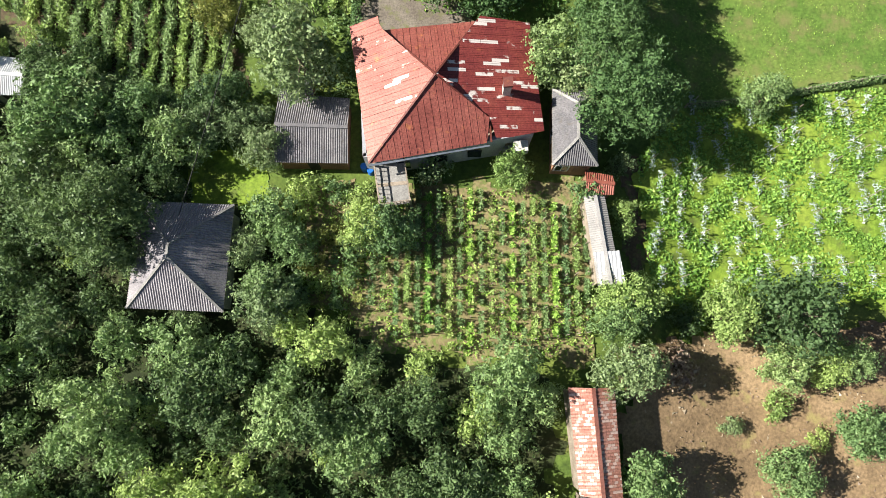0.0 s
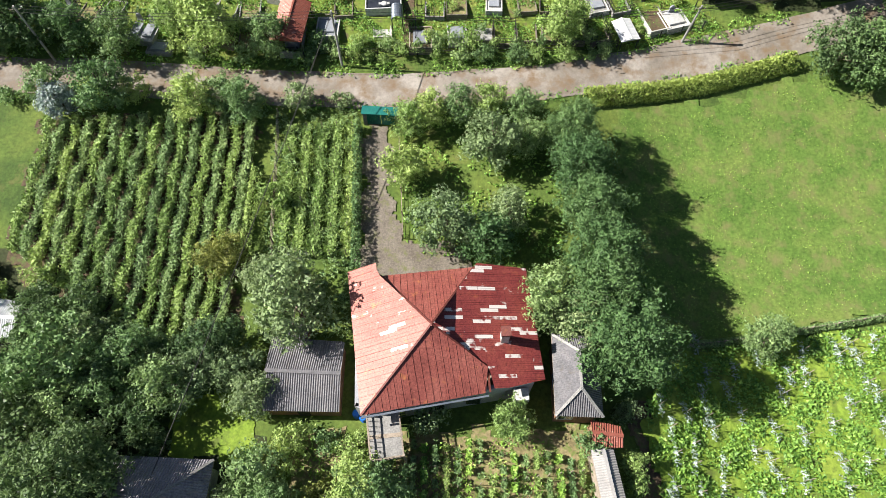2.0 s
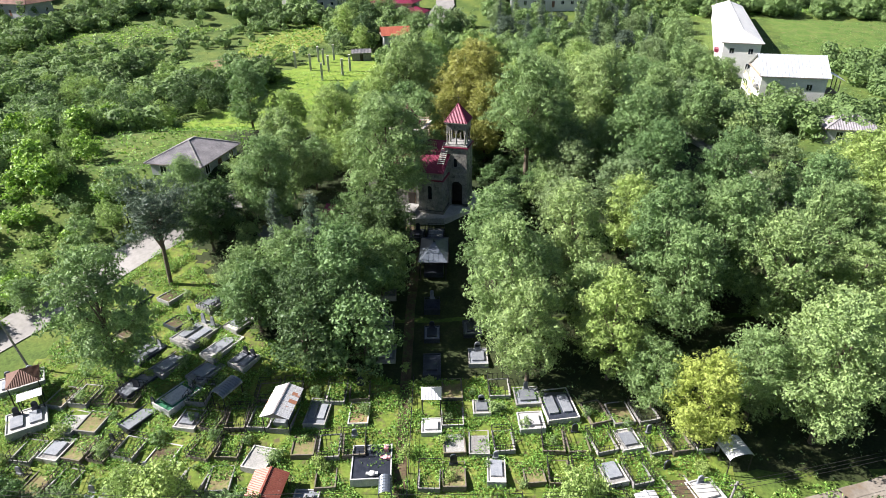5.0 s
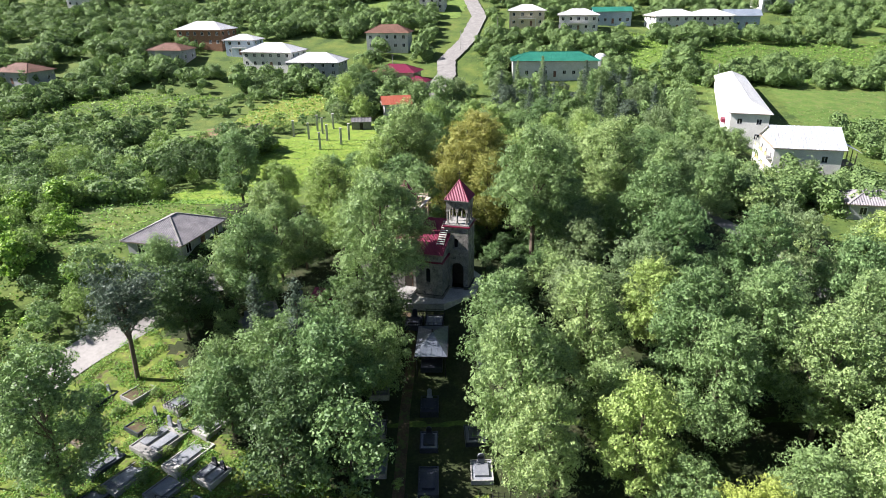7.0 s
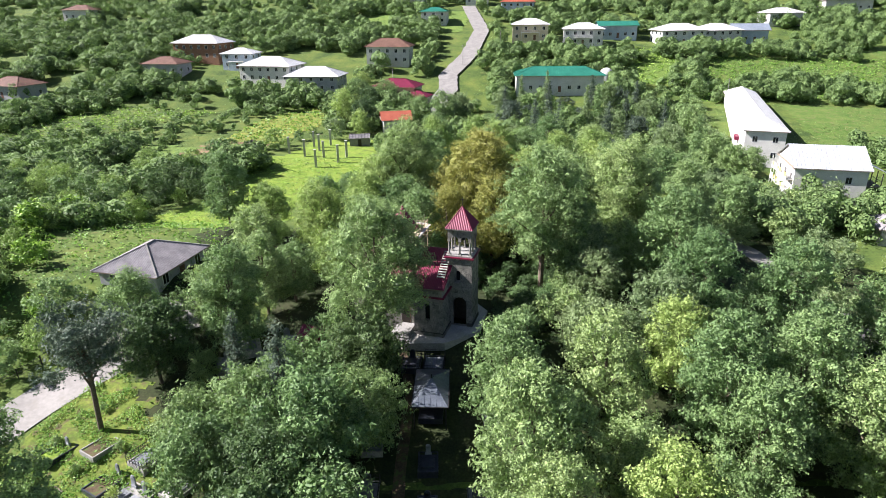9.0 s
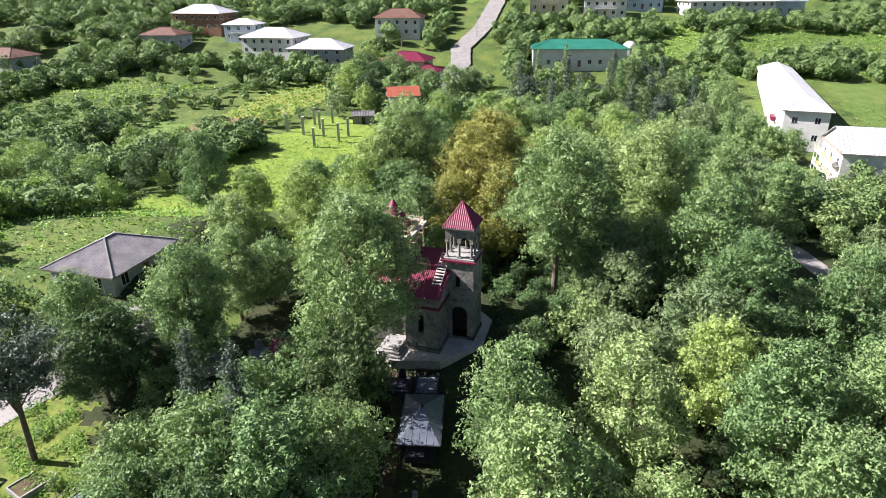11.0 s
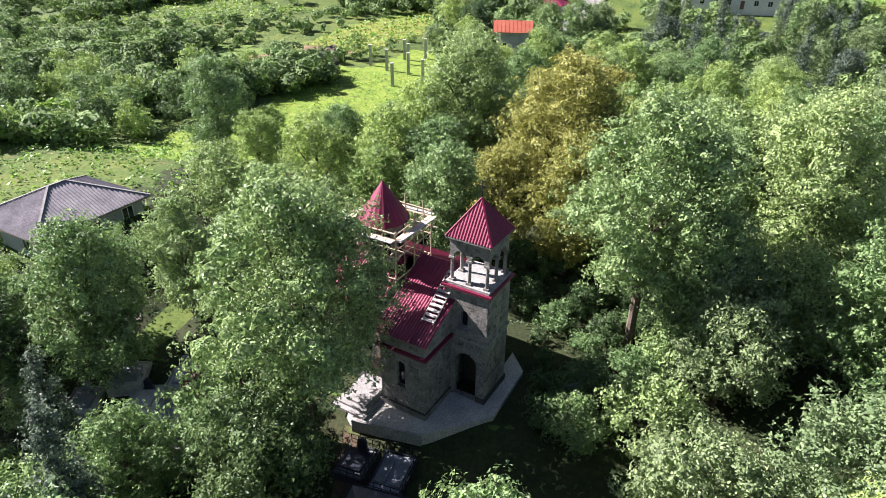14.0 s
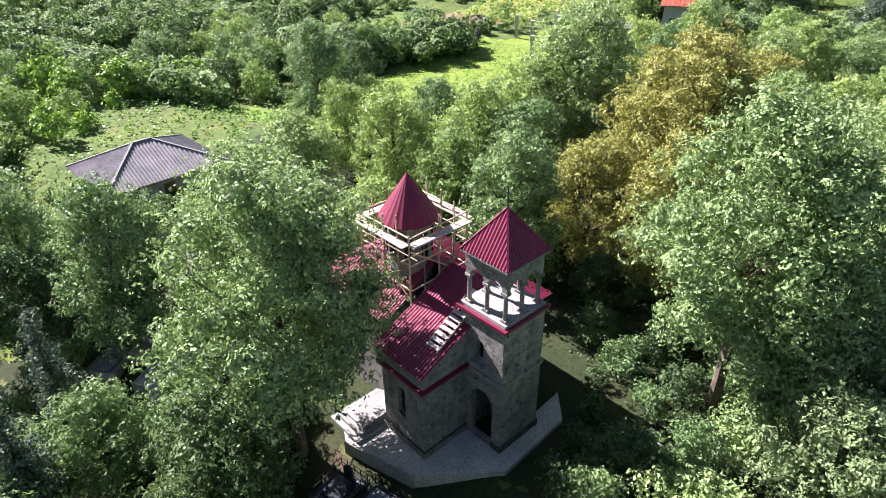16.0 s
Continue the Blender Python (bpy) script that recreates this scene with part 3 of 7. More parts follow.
patch("ground_yellow_field", [(-60, 201), (-55, 231), (-40, 247), (-34, 226), (-44, 201)], YELLOW_FIELD, 0.08, "yellowing field of ripening crops", "field", 1.2)
patch("ground_earth_patch", [(-72, 186), (-52, 188), (-46, 200), (-60, 203)], SOIL, 0.09, "bare brown earth patch", "soil", 1.0)
patch("ground_sports_field", [(100, 186), (112, 236), (160, 230), (160, 176)], MEADOW, 0.06, "smooth green field beside large white building", "meadow", 1.5)
patch("ground_crop_square", [(66, 262), (82, 300), (100, 296), (84, 258)], CROP, 0.1, "pale green vegetable plot", "field", 1.5)
for k, poly in enumerate(([(-140, 150), (-80, 160), (-62, 196), (-90, 200), (-140, 185)], [(-150, 205), (-95, 212), (-70, 236), (-120, 246)], [(86, 240), (150, 244), (190, 290), (110, 290)], [(-60, 330), (10, 330), (20, 370), (-50, 372)], [(150, 330), (230, 335), (240, 300), (180, 290)])):
    patch("ground_far_field", poly, (CROP, GRASS, MEADOW, CROP, MEADOW)[k], 0.12, "far green field on the slope", "field", 2.0)
patch("driveway", [(-7.4, 42), (-4.8, 42), (-3.7, 30), (2.8, 29), (2.6, 26.3), (-7.4, 26.3)], DRIVE, 0.08, "cracked mossy concrete driveway and yard", "driveway", 0.3)
ribbon("road", [(-120, 60), (-80, 51.5), (-44.2, 48.2), (-32.8, 47.7), (-16.7, 46.3), (-4.2, 45.6), (10.5, 46.4), (21.7, 48.4), (35.8, 51), (46.8, 54), (70, 62), (110, 70)], 3.9, ROAD, 0.09, "pale dusty dirt road with worn patches", "road")
ribbon("road_paved", [(-66, 52), (-52, 70.5), (-45.8, 78), (-38.5, 87.5), (-33, 93.5), (-25, 99.5)], 5.2, PAVED, 0.1, "pale worn paved road beside cemetery", "road")
ribbon("road_east", [(50, 86), (49.5, 103), (48.5, 119), (44, 140)], 3.0, ASPHALT, 0.1, "narrow worn paved road under trees", "road")
ribbon("road_village", [(-2, 235), (0, 249), (4, 262), (4, 275), (13, 296), (20, 330), (16, 380)], 7.0, ASPHALT, 0.6, "village road running up the hillside", "road")

# ---- trees and plants ----
def leaf_cloud(rng, centres, radii, count, size, flat=0.6, squash=0.85, bunch=24):
    """Leaves in domed bunches on the skins of overlapping lobes, with a thin inner filling: points, outward ways and sizes."""
    centres, radii = np.asarray(centres, float), np.asarray(radii, float)
    tips = max(10, int(count / bunch * 1.9))
    pick = rng.choice(len(radii), tips, p=radii**2 / (radii**2).sum())
    way = rng.normal(size=(tips, 3))
    way[:, 2] = np.where(way[:, 2] < 0, way[:, 2] * flat, way[:, 2])
    way /= np.linalg.norm(way, axis=1, keepdims=True)
    swell = 1 + 0.16 * np.sin(way[:, 0] * 5 + pick) + 0.12 * np.sin(way[:, 1] * 7 + pick * 2) + 0.1 * np.sin(way[:, 2] * 8 + pick * 3)
    at = centres[pick] + way * (radii[pick] * swell * rng.uniform(0.72, 1.06, tips))[:, None] * (1, 1, squash)
    deep = np.zeros(tips, bool)
    for c, r in zip(centres, radii):
        deep |= np.linalg.norm((at - c) / (1, 1, squash), axis=1) < r * 0.62
    keep = np.nonzero(~deep)[0]
    outer = int(count * 0.9)
    each = np.repeat(keep, int(math.ceil(outer / len(keep))))[:outer]
    spread = rng.normal(size=(len(each), 3))
    spread[:, 2] = np.where(spread[:, 2] < 0, spread[:, 2] * 0.45, spread[:, 2])
    spread /= np.linalg.norm(spread, axis=1, keepdims=True)
    wide = size * rng.uniform(1.0, 2.3, tips)
    reach = wide[each][:, None] * rng.uniform(0.7, 1.05, (len(each), 1))
    leafy = at[each] + spread * reach * (1, 1, 0.75)
    face = spread * 0.95 + way[each] * 0.4
    inner = count - len(each)
    core = rng.choice(len(radii), inner, p=radii**3 / (radii**3).sum())
    turn = rng.normal(size=(inner, 3))
    turn /= np.linalg.norm(turn, axis=1, keepdims=True)
    filling = centres[core] + turn * (radii[core] * rng.uniform(0.35, 0.7, inner))[:, None]
    leafy, face = np.concatenate([leafy, filling]), np.concatenate([face, turn])
    grown = size * rng.uniform(0.7, 1.25, len(leafy))
    grown[len(each):] *= 1.5
    return leafy, face / np.linalg.norm(face, axis=1, keepdims=True), grown


def fill(mesh, v, corners):
    """Loose faces of so many corners each, from their points in order."""
    n = len(v) // corners
    mesh.vertices.add(corners * n)
    mesh.vertices.foreach_set("co", v.astype(np.float32).ravel())
    mesh.loops.add(corners * n)
    mesh.loops.foreach_set("vertex_index", np.arange(corners * n, dtype=np.int32))
    mesh.polygons.add(n)
    mesh.polygons.foreach_set("loop_start", np.arange(0, corners * n, corners, dtype=np.int32))
    mesh.polygons.foreach_set("loop_total", np.full(n, corners, np.int32))
    mesh.update(calc_edges=True)
    return mesh


KNOB = [Vector(q).normalized() for q in ((0, 1, 1.618), (0, -1, 1.618), (0, 1, -1.618), (0, -1, -1.618), (1, 1.618, 0), (-1, 1.618, 0), (1, -1.618, 0), (-1, -1.618, 0), (1.618, 0, 1), (-1.618, 0, 1), (1.618, 0, -1), (-1.618, 0, -1))]
KNOB_FACES = [(i, j, k) for i in range(12) for j in range(i + 1, 12) for k in range(j + 1, 12) if max((KNOB[i] - KNOB[j]).length, (KNOB[j] - KNOB[k]).length, (KNOB[k] - KNOB[i]).length) < 1.2]


def leaf_mesh(name, rng, at, way, size, slim=0.72, cores=()):
    """One mesh of small pointed leaves that face roughly outwards, over dense knobs added in the middle of each lobe to
    block light.
    """
    n = len(at)
    nrm = way + rng.normal(scale=0.42, size=(n, 3)) + (0, 0, 0.25)
    nrm /= np.linalg.norm(nrm, axis=1, keepdims=True)
    a = np.cross(nrm, rng.normal(size=(n, 3)))
    a /= np.linalg.norm(a, axis=1, keepdims=True)
    b = np.cross(nrm, a)
    s = size[:, None]
    tip = nrm * s * rng.uniform(-0.3, 0.05, (n, 1))
    v = np.stack([at - a * s * 0.45 + b * s * slim / 2, at - a * s * 0.45 - b * s * slim / 2, at + a * s * 0.65 + tip], 1).reshape(-1, 3)
    # Added inner occluders: they keep sun from passing through, so far sides stay dark.
    knobs = []
    for c, r in cores:
        ball = np.array([q * r for q in KNOB]) * rng.uniform(0.75, 1.2, (12, 1)) * (1, 1, 0.85) + np.asarray(c)
        for i, j, k in KNOB_FACES:
            out = np.cross(ball[j] - ball[i], ball[k] - ball[i]) @ (ball[i] - np.asarray(c)) > 0
            knobs.append(ball[[i, j, k] if out else [i, k, j]])
    if knobs:
        v = np.concatenate([np.concatenate(knobs), v])
    return fill(bpy.data.meshes.new(name), v, 3)


def tree_shape(seed, radius, height, count, leaf, lobes, form="round", clear=0.25):
    """The meshes of one kind of tree: a tapered trunk with limbs, and a crown of leaf clumps in uneven lobes."""
    rng = np.random.default_rng(seed)
    base = height * clear
    centres, radii = [], []
    for k in range(lobes):
        t = (k + 0.5) / lobes
        turn = k * 2.4 + rng.uniform(-0.5, 0.5)
        if form == "round":
            z = base + (height - base) * (0.08 + 0.84 * t) + rng.uniform(-0.03, 0.03) * height
            wide = math.sin(math.pi * (0.16 + 0.76 * t)) ** 0.75
            r = radius * rng.uniform(0.2, 0.4) * (0.7 + 0.35 * wide)
            out = max(0.0, radius * wide - r * 0.7) * (rng.uniform(0.72, 1.12) if k % 5 else rng.uniform(0.1, 0.5))
        elif form == "spire":
            z = base + (height - base) * t * 0.94
            r = radius * rng.uniform(0.42, 0.62) * (1.05 - 0.75 * t)
            out = radius * (1 - t) * 0.5 * rng.uniform(0.5, 1.1)
        else:
            z = height * (0.55 + 0.4 * t)
            r = radius * rng.uniform(0.3, 0.45)
            out = radius * rng.uniform(0.1, 0.75)
        centres.append((out * math.cos(turn), out * math.sin(turn), z))
        radii.append(r)
    at, way, size = leaf_cloud(rng, centres, radii, count, leaf)
    crown = leaf_mesh("crown", rng, at, way, size, cores=[(c, r * 0.58) for c, r in zip(centres, radii)])
    wood, thick = Solid(), 0.017 * height + 0.04
    mid = Vector((rng.uniform(-0.2, 0.2), rng.uniform(-0.2, 0.2), base + 0.15 * height))
    wood.tube((0, 0, -0.3), mid, thick, thick * 0.75).tube(mid, (0, 0, height * 0.78), thick * 0.75, thick * 0.2)
    for c in centres[:: max(1, lobes // 9)]:
        start = Vector((0, 0, max(base * 0.8, c[2] * 0.62)))
        wood.tube(start, c, thick * 0.4, thick * 0.1, 5)
    mesh = bpy.data.meshes.new("trunk")
    mesh.from_pydata(wood.v, [], wood.f)
    mesh.materials.append(BARK)
    return mesh, crown


SHAPES = {
    "grand": [tree_shape(5 + k, 6.3, 20.0, 25000, 0.28, 84, clear=0.24) for k in range(2)],
    "tall": [tree_shape(11 + k, 4.8, 15.8, 9800, 0.37, 60, clear=0.09) for k in range(4)],
    "broad": [tree_shape(31 + k, 4.6, 10.5, 7000, 0.37, 46, clear=0.13) for k in range(3)],
    "spire": [tree_shape(51 + k, 2.9, 15.0, 5600, 0.33, 34, form="spire", clear=0.06) for k in range(2)],
    "pine": [tree_shape(61, 4.0, 13.0, 6000, 0.33, 22, form="umbrella", clear=0.5)],
    "small": [tree_shape(71 + k, 2.5, 5.4, 3000, 0.29, 28, clear=0.1) for k in range(4)],
    "bush": [tree_shape(91 + k, 1.35, 2.3, 1000, 0.26, 13, clear=0.03) for k in range(4)],
    "sapling": [tree_shape(111 + k, 0.8, 2.4, 450, 0.25, 8, clear=0.2) for k in range(2)],
}
PLANTED = []


def tree(x, y, shape, leaves, scale, label, category="tree", group="", tall=1.0, sink=0.0):
    """One tree: trunk and crown on an Empty at its foot."""
    n = len(PLANTED)
    trunk_mesh, crown_mesh = SHAPES[shape][n % len(SHAPES[shape])]
    m = Matrix.LocRotScale((x, y, G(x, y) - sink), Euler((0, 0, (n * 2.39996) % (2 * math.pi))), (scale, scale, scale * tall))
    whole = thing("tree" if category == "tree" else category.replace(" ", "_"), m, label, category, group)
    for name, mesh, mat_ in (("trunk", trunk_mesh, BARK), ("crown", crown_mesh, LEAF[leaves])):
        ob = new(name, mesh)
        ob.parent = whole
        if not mesh.materials:
            mesh.materials.append(mat_)
        ob.material_slots[0].link = "OBJECT"
        ob.material_slots[0].material = mat_
    PLANTED.append((x, y, scale))
    return whole


WORDS = {"plane": "fresh green", "dark": "dark green", "mid": "green", "light": "light green", "yellow": "yellow-green", "rust": "yellowing olive", "grey": "grey-green", "robinia": "feathery blue-green", "pine": "dark needled", "silver": "whitish", "dry": "dry brown", "purple": "purple-brown"}


def grove(rows, where, group=""):
    for x, y, shape, leaves, scale in rows:
        size = {"grand": "very tall broad-crowned", "tall": "tall broad-crowned", "broad": "broad spreading", "spire": "tall narrow", "pine": "leaning flat-topped", "small": "small round", "bush": "low", "sapling": "slender young"}[shape]
        kind = "bush" if shape == "bush" else "tree"
        tree(x, y, shape, leaves, scale, f"{size} {WORDS[leaves]} {kind} {where}", kind, group)


def scatter(poly, gap, shapes, leaves, sizes, where, seed, avoid=(), group="", room=0.75):
    """Trees set at random in an outline, no nearer to one another than gap, clear of the outlines to avoid."""
    rng = np.random.default_rng(seed)
    lo, hi = np.min(poly, 0), np.max(poly, 0)
    taken = []
    for _ in range(int((hi[0] - lo[0]) * (hi[1] - lo[1]) / gap**2 * 5)):
        x, y = rng.uniform(lo, hi)
        if not inside(poly, [x], [y])[0] or any(inside(a, [x], [y])[0] for a in avoid):
            continue
        if any((x - a) ** 2 + (y - b) ** 2 < gap**2 for a, b in taken) or any((x - a) ** 2 + (y - b) ** 2 < (gap * room) ** 2 for a, b, _ in PLANTED):
            continue
        taken.append((x, y))
        grove([(x, y, shapes[rng.integers(len(shapes))], leaves[rng.integers(len(leaves))], rng.uniform(*sizes))], where, group)


def thicket(poly, gap, shapes, leaves, sizes, label, seed, avoid=(), room=0.6, thin=2):
    """Dense uncounted growth in an outline: one mesh for each tone of leaf."""
    rng = np.random.default_rng(seed)
    lo, hi = np.min(poly, 0), np.max(poly, 0)
    taken, parts_ = [], {k: [] for k in leaves}
    for _ in range(int((hi[0] - lo[0]) * (hi[1] - lo[1]) / gap**2 * 6)):
        x, y = rng.uniform(lo, hi)
        if not inside(poly, [x], [y])[0] or any(inside(a, [x], [y])[0] for a in avoid):
            continue
        if any((x - a) ** 2 + (y - b) ** 2 < gap**2 for a, b in taken) or any((x - a) ** 2 + (y - b) ** 2 < (gap * room) ** 2 for a, b, _ in PLANTED):
            continue
        taken.append((x, y))
        kind_ = shapes[rng.integers(len(shapes))]
        choice = SHAPES[kind_]
        trunk_, crown = choice[rng.integers(len(choice))]
        co = np.empty(len(crown.vertices) * 3, np.float32)
        crown.vertices.foreach_get("co", co)
        quads = co.reshape(-1, 3, 3)
        knobs = {"small": 560, "bush": 260, "sapling": 160, "broad": 920, "spire": 680, "tall": 1200}[kind_]
        leaves_ = quads[knobs::thin]
        middle = leaves_.mean(1, keepdims=True)
        co = np.concatenate([quads[:knobs], middle + (leaves_ - middle) * (1 + 0.2 * (thin - 1))]).reshape(-1, 3) * rng.uniform(*sizes) * (1, 1, rng.uniform(0.8, 1.15))
        t = rng.uniform(0, 6.28)
        turned = np.stack([co[:, 0] * math.cos(t) - co[:, 1] * math.sin(t) + x, co[:, 0] * math.sin(t) + co[:, 1] * math.cos(t) + y, co[:, 2] + G(x, y) - 0.1], 1)
        parts_[leaves[rng.integers(len(leaves))]].append(turned)
    for k, blocks in parts_.items():
        if not blocks:
            continue
        v = np.concatenate(blocks)
        mesh = fill(bpy.data.meshes.new("thicket"), v, 3)
        mesh.materials.append(LEAF[k])
        tagged(new("thicket", mesh), f"{WORDS.get(k, k)} {label}", "thicket", kind="stuff")

# ---- planting ----
grove([
    (12.2, 39.0, "broad", "robinia", 0.62),
    (12.8, 35.3, "broad", "robinia", 0.66),
    (13.2, 30.9, "broad", "robinia", 0.70),
    (13.6, 26.7, "broad", "robinia", 0.74),
    (13.4, 22.8, "broad", "robinia", 0.78),
    (13.9, 18.6, "broad", "robinia", 0.90),
    (11.6, 20.8, "small", "grey", 1.10),
    (8.4, 23.1, "small", "plane", 1.15),
], "in the tall row beside the meadow")
grove([
    (4.9, 38.1, "small", "grey", 1.15),
    (0.5, 30.3, "small", "grey", 1.15),
    (3.8, 28.7, "small", "robinia", 1.00),
    (6.1, 31.5, "small", "grey", 0.85),
    (-3.3, 36.2, "small", "light", 0.90),
    (8.4, 38.9, "small", "mid", 0.80),
    (2.3, 42.8, "small", "mid", 0.75),
    (-0.9, 42.3, "small", "light", 0.75),
    (4.9, 43.0, "small", "light", 0.75),
    (8.1, 42.7, "small", "mid", 0.70),
    (-3.0, 41.2, "small", "light", 0.75),
    (-12.1, 23.0, "small", "grey", 1.50),
    (-18.9, 27.7, "small", "rust", 0.90),
    (-15.1, 25.7, "small", "grey", 0.80),
    (-15.0, 34.2, "bush", "light", 1.20),
    (-18.6, 43.1, "small", "mid", 0.90),
    (-31.8, 44.6, "small", "mid", 1.10),
    (-36.5, 44.1, "small", "silver", 0.70),
], "in the fenced house orchard")
grove([
    (-23.7, 43.6, "small", "light", 0.90),
], "in the fenced house orchard")
grove([
    (-26.3, 9.3, "broad", "dark", 0.95),
    (-30.1, 18.4, "small", "mid", 1.50),
    (-24.8, 18.9, "small", "mid", 1.00),
    (-21.4, 16.7, "small", "mid", 1.00),
    (-31.8, 12.4, "small", "dark", 1.40),
    (-19.2, 17.8, "small", "grey", 0.90),
    (-14.9, 16.0, "small", "grey", 0.80),
    (-14.3, 2.9, "small", "grey", 1.00),
    (-12.3, 7.9, "small", "mid", 0.80),
    (-16.0, 7.5, "small", "grey", 0.75),
    (-6.4, 9.1, "small", "light", 0.90),
    (-4.6, 9.0, "small", "mid", 0.90),
    (-1.0, 14.1, "bush", "grey", 1.20),
    (5.3, 13.7, "small", "light", 0.75),
    (-20.4, 1.8, "bush", "grey", 1.00),
    (-11.6, 12.6, "bush", "light", 1.10),
    (-7.0, 12.0, "bush", "light", 1.00),
], "in the overgrown house garden")
grove([
    (27.0, -2.6, "small", "plane", 0.90),
    (30.7, -2.7, "small", "light", 0.74),
    (32.8, -2.0, "small", "mid", 0.74),
    (26.8, -5.8, "bush", "light", 0.98),
    (32.7, -7.8, "small", "mid", 0.94),
    (26.3, -10.9, "small", "mid", 0.94),
    (30.0, -8.5, "bush", "light", 0.74),
    (13.9, 2.9, "small", "light", 1.00),
    (27.4, 1.4, "small", "dark", 1.50),
    (22.8, 1.6, "small", "light", 1.00),
    (19.6, 1.2, "bush", "dark", 1.00),
    (13.5, -2.8, "small", "grey", 1.05),
    (14.7, -10.7, "small", "mid", 1.00),
    (22.8, -7.3, "bush", "grey", 0.70),
    (18.2, -2.4, "bush", "dry", 1.20),
    (13.5, 1.6, "small", "mid", 0.90),
    (14.6, 14.3, "bush", "grey", 0.80),
    (14.7, 10.5, "bush", "light", 0.80),
], "in the orchard beside the sheds")
grove([
    (14.6, 8.9, "bush", "light", 0.75),
    (27.9, 20.6, "small", "mid", 0.85),
    (11.7, 12.2, "bush", "mid", 1.10),
], "in the orchard beside the sheds")
grove([
    (-33.0, 67.0, "tall", "mid", 1.02),
    (-32.5, 81.4, "pine", "pine", 1.00),
    (-32.0, 90.6, "tall", "mid", 0.7),
    (-20.2, 99.8, "tall", "plane", 0.70),
    (-24.2, 119.3, "tall", "light", 0.68),
    (-27.0, 127.0, "tall", "light", 0.55),
    (-32.5, 125.0, "tall", "mid", 0.8),
    (-20.0, 130.0, "tall", "light", 0.62),
    (-14.0, 133.0, "tall", "mid", 0.64),
    (-10.1, 74.5, "broad", "mid", 1.20),
    (-13.7, 80.2, "spire", "pine", 0.90),
    (-19.5, 73.6, "broad", "mid", 0.90),
    (-7.1, 68.0, "small", "mid", 1.70),
    (-13.0, 67.5, "small", "dark", 1.60),
    (8.3, 71.3, "tall", "plane", 1.02),
    (18.3, 65.8, "tall", "light", 0.85),
    (7.7, 79.4, "tall", "plane", 0.90),
    (26.8, 113.9, "grand", "plane", 0.95),
    (30.1, 101.2, "tall", "mid", 1.0),
    (20.8, 116.8, "tall", "plane", 0.95),
    (10.7, 142.1, "tall", "rust", 0.90),
    (-0.2, 150.9, "tall", "mid", 0.90),
], "in the old churchyard")
grove([
    (33.5, 77.4, "tall", "plane", 1.00),
    (42.7, 76.9, "spire", "plane", 1.10),
    (40.2, 63.4, "broad", "plane", 1.20),
    (25.0, 57.6, "tall", "yellow", 0.70),
    (26.8, 77.3, "tall", "mid", 1.00),
    (49.7, 88.4, "broad", "mid", 1.10),
    (39.5, 84.4, "broad", "grey", 0.85),
    (17.4, 88.6, "broad", "grey", 0.85),
    (25.4, 90.1, "broad", "grey", 1.00),
    (47.5, 73.4, "broad", "plane", 1.00),
    (11.4, 96.8, "small", "dark", 0.8),
    (11.2, 93.6, "small", "mid", 0.75),
    (-47.9, 77.2, "small", "mid", 0.90),
    (35.8, 57.8, "tall", "plane", 1.00),
    (44.5, 60.0, "tall", "plane", 0.95),
    (30.8, 60.6, "tall", "plane", 0.72),
    (-22.0, 50.9, "small", "light", 1.3),
    (12.4, 51.0, "small", "light", 1.05),
    (-45.5, 53.0, "broad", "robinia", 0.80),
    (-40.6, 51.6, "small", "dark", 1.25),
    (-36.0, 50.9, "small", "robinia", 1.05),
    (-31.4, 50.4, "small", "mid", 0.95),
    (-16.6, 50.2, "small", "mid", 0.90),
], "in the old churchyard")
grove([
    (-5.5, 90.5, "grand", "plane", 0.95),
    (-21.6, 91.6, "tall", "mid", 0.86),
    (-24.1, 94.0, "broad", "plane", 0.85),
    (-15.8, 115.5, "tall", "light", 0.84),
    (-4.4, 131.5, "grand", "plane", 0.95),
    (7.0, 122.5, "grand", "rust", 0.95),
    (8.6, 114.5, "tall", "rust", 0.86),
    (2.2, 116.2, "tall", "rust", 0.76),
    (9.8, 127.5, "tall", "rust", 1.0),
    (4.2, 128.5, "broad", "rust", 1.2),
    (14.4, 105.2, "grand", "plane", 1.0),
    (17.6, 102.0, "spire", "plane", 1.10),
    (20.2, 104.3, "broad", "grey", 1.00),
    (15.4, 94.3, "small", "plane", 1.1),
    (9.4, 94.6, "bush", "dark", 1.2),
    (-14.2, 84.2, "broad", "mid", 0.72),
    (-10.6, 89.0, "small", "mid", 1.25),
    (-19.4, 85.0, "spire", "pine", 0.70),
    (20.1, 99.8, "broad", "grey", 0.80),
    (21.0, 119.7, "tall", "plane", 1.05),
    (-9.5, 119.5, "tall", "light", 0.86),
], "standing close to the church")
HOUSE_PLOTS = [
    [(-8.5, 26.5), (8, 26.5), (9, 12.5), (-7, 12)], [(-15, 22), (-7.5, 21), (-7.5, 13.5), (-15, 13.5)], [(-26, 12.5), (-15.5, 12), (-15.5, 1), (-26, 1)],
    [(7.8, 21.5), (14.5, 21.5), (14.5, 3), (10.5, 3), (7.8, 12)], [(7.8, -2.5), (14, -2.5), (14, -13), (7.8, -13)], [(-8, 44), (-3.5, 44), (-3, 25), (-8, 25)],
    [(-38.5, 26), (-34, 26), (-34, 20), (-38.5, 20)], [(-22.5, 17), (-14.5, 17.5), (-14.5, 10), (-22.5, 11)]]
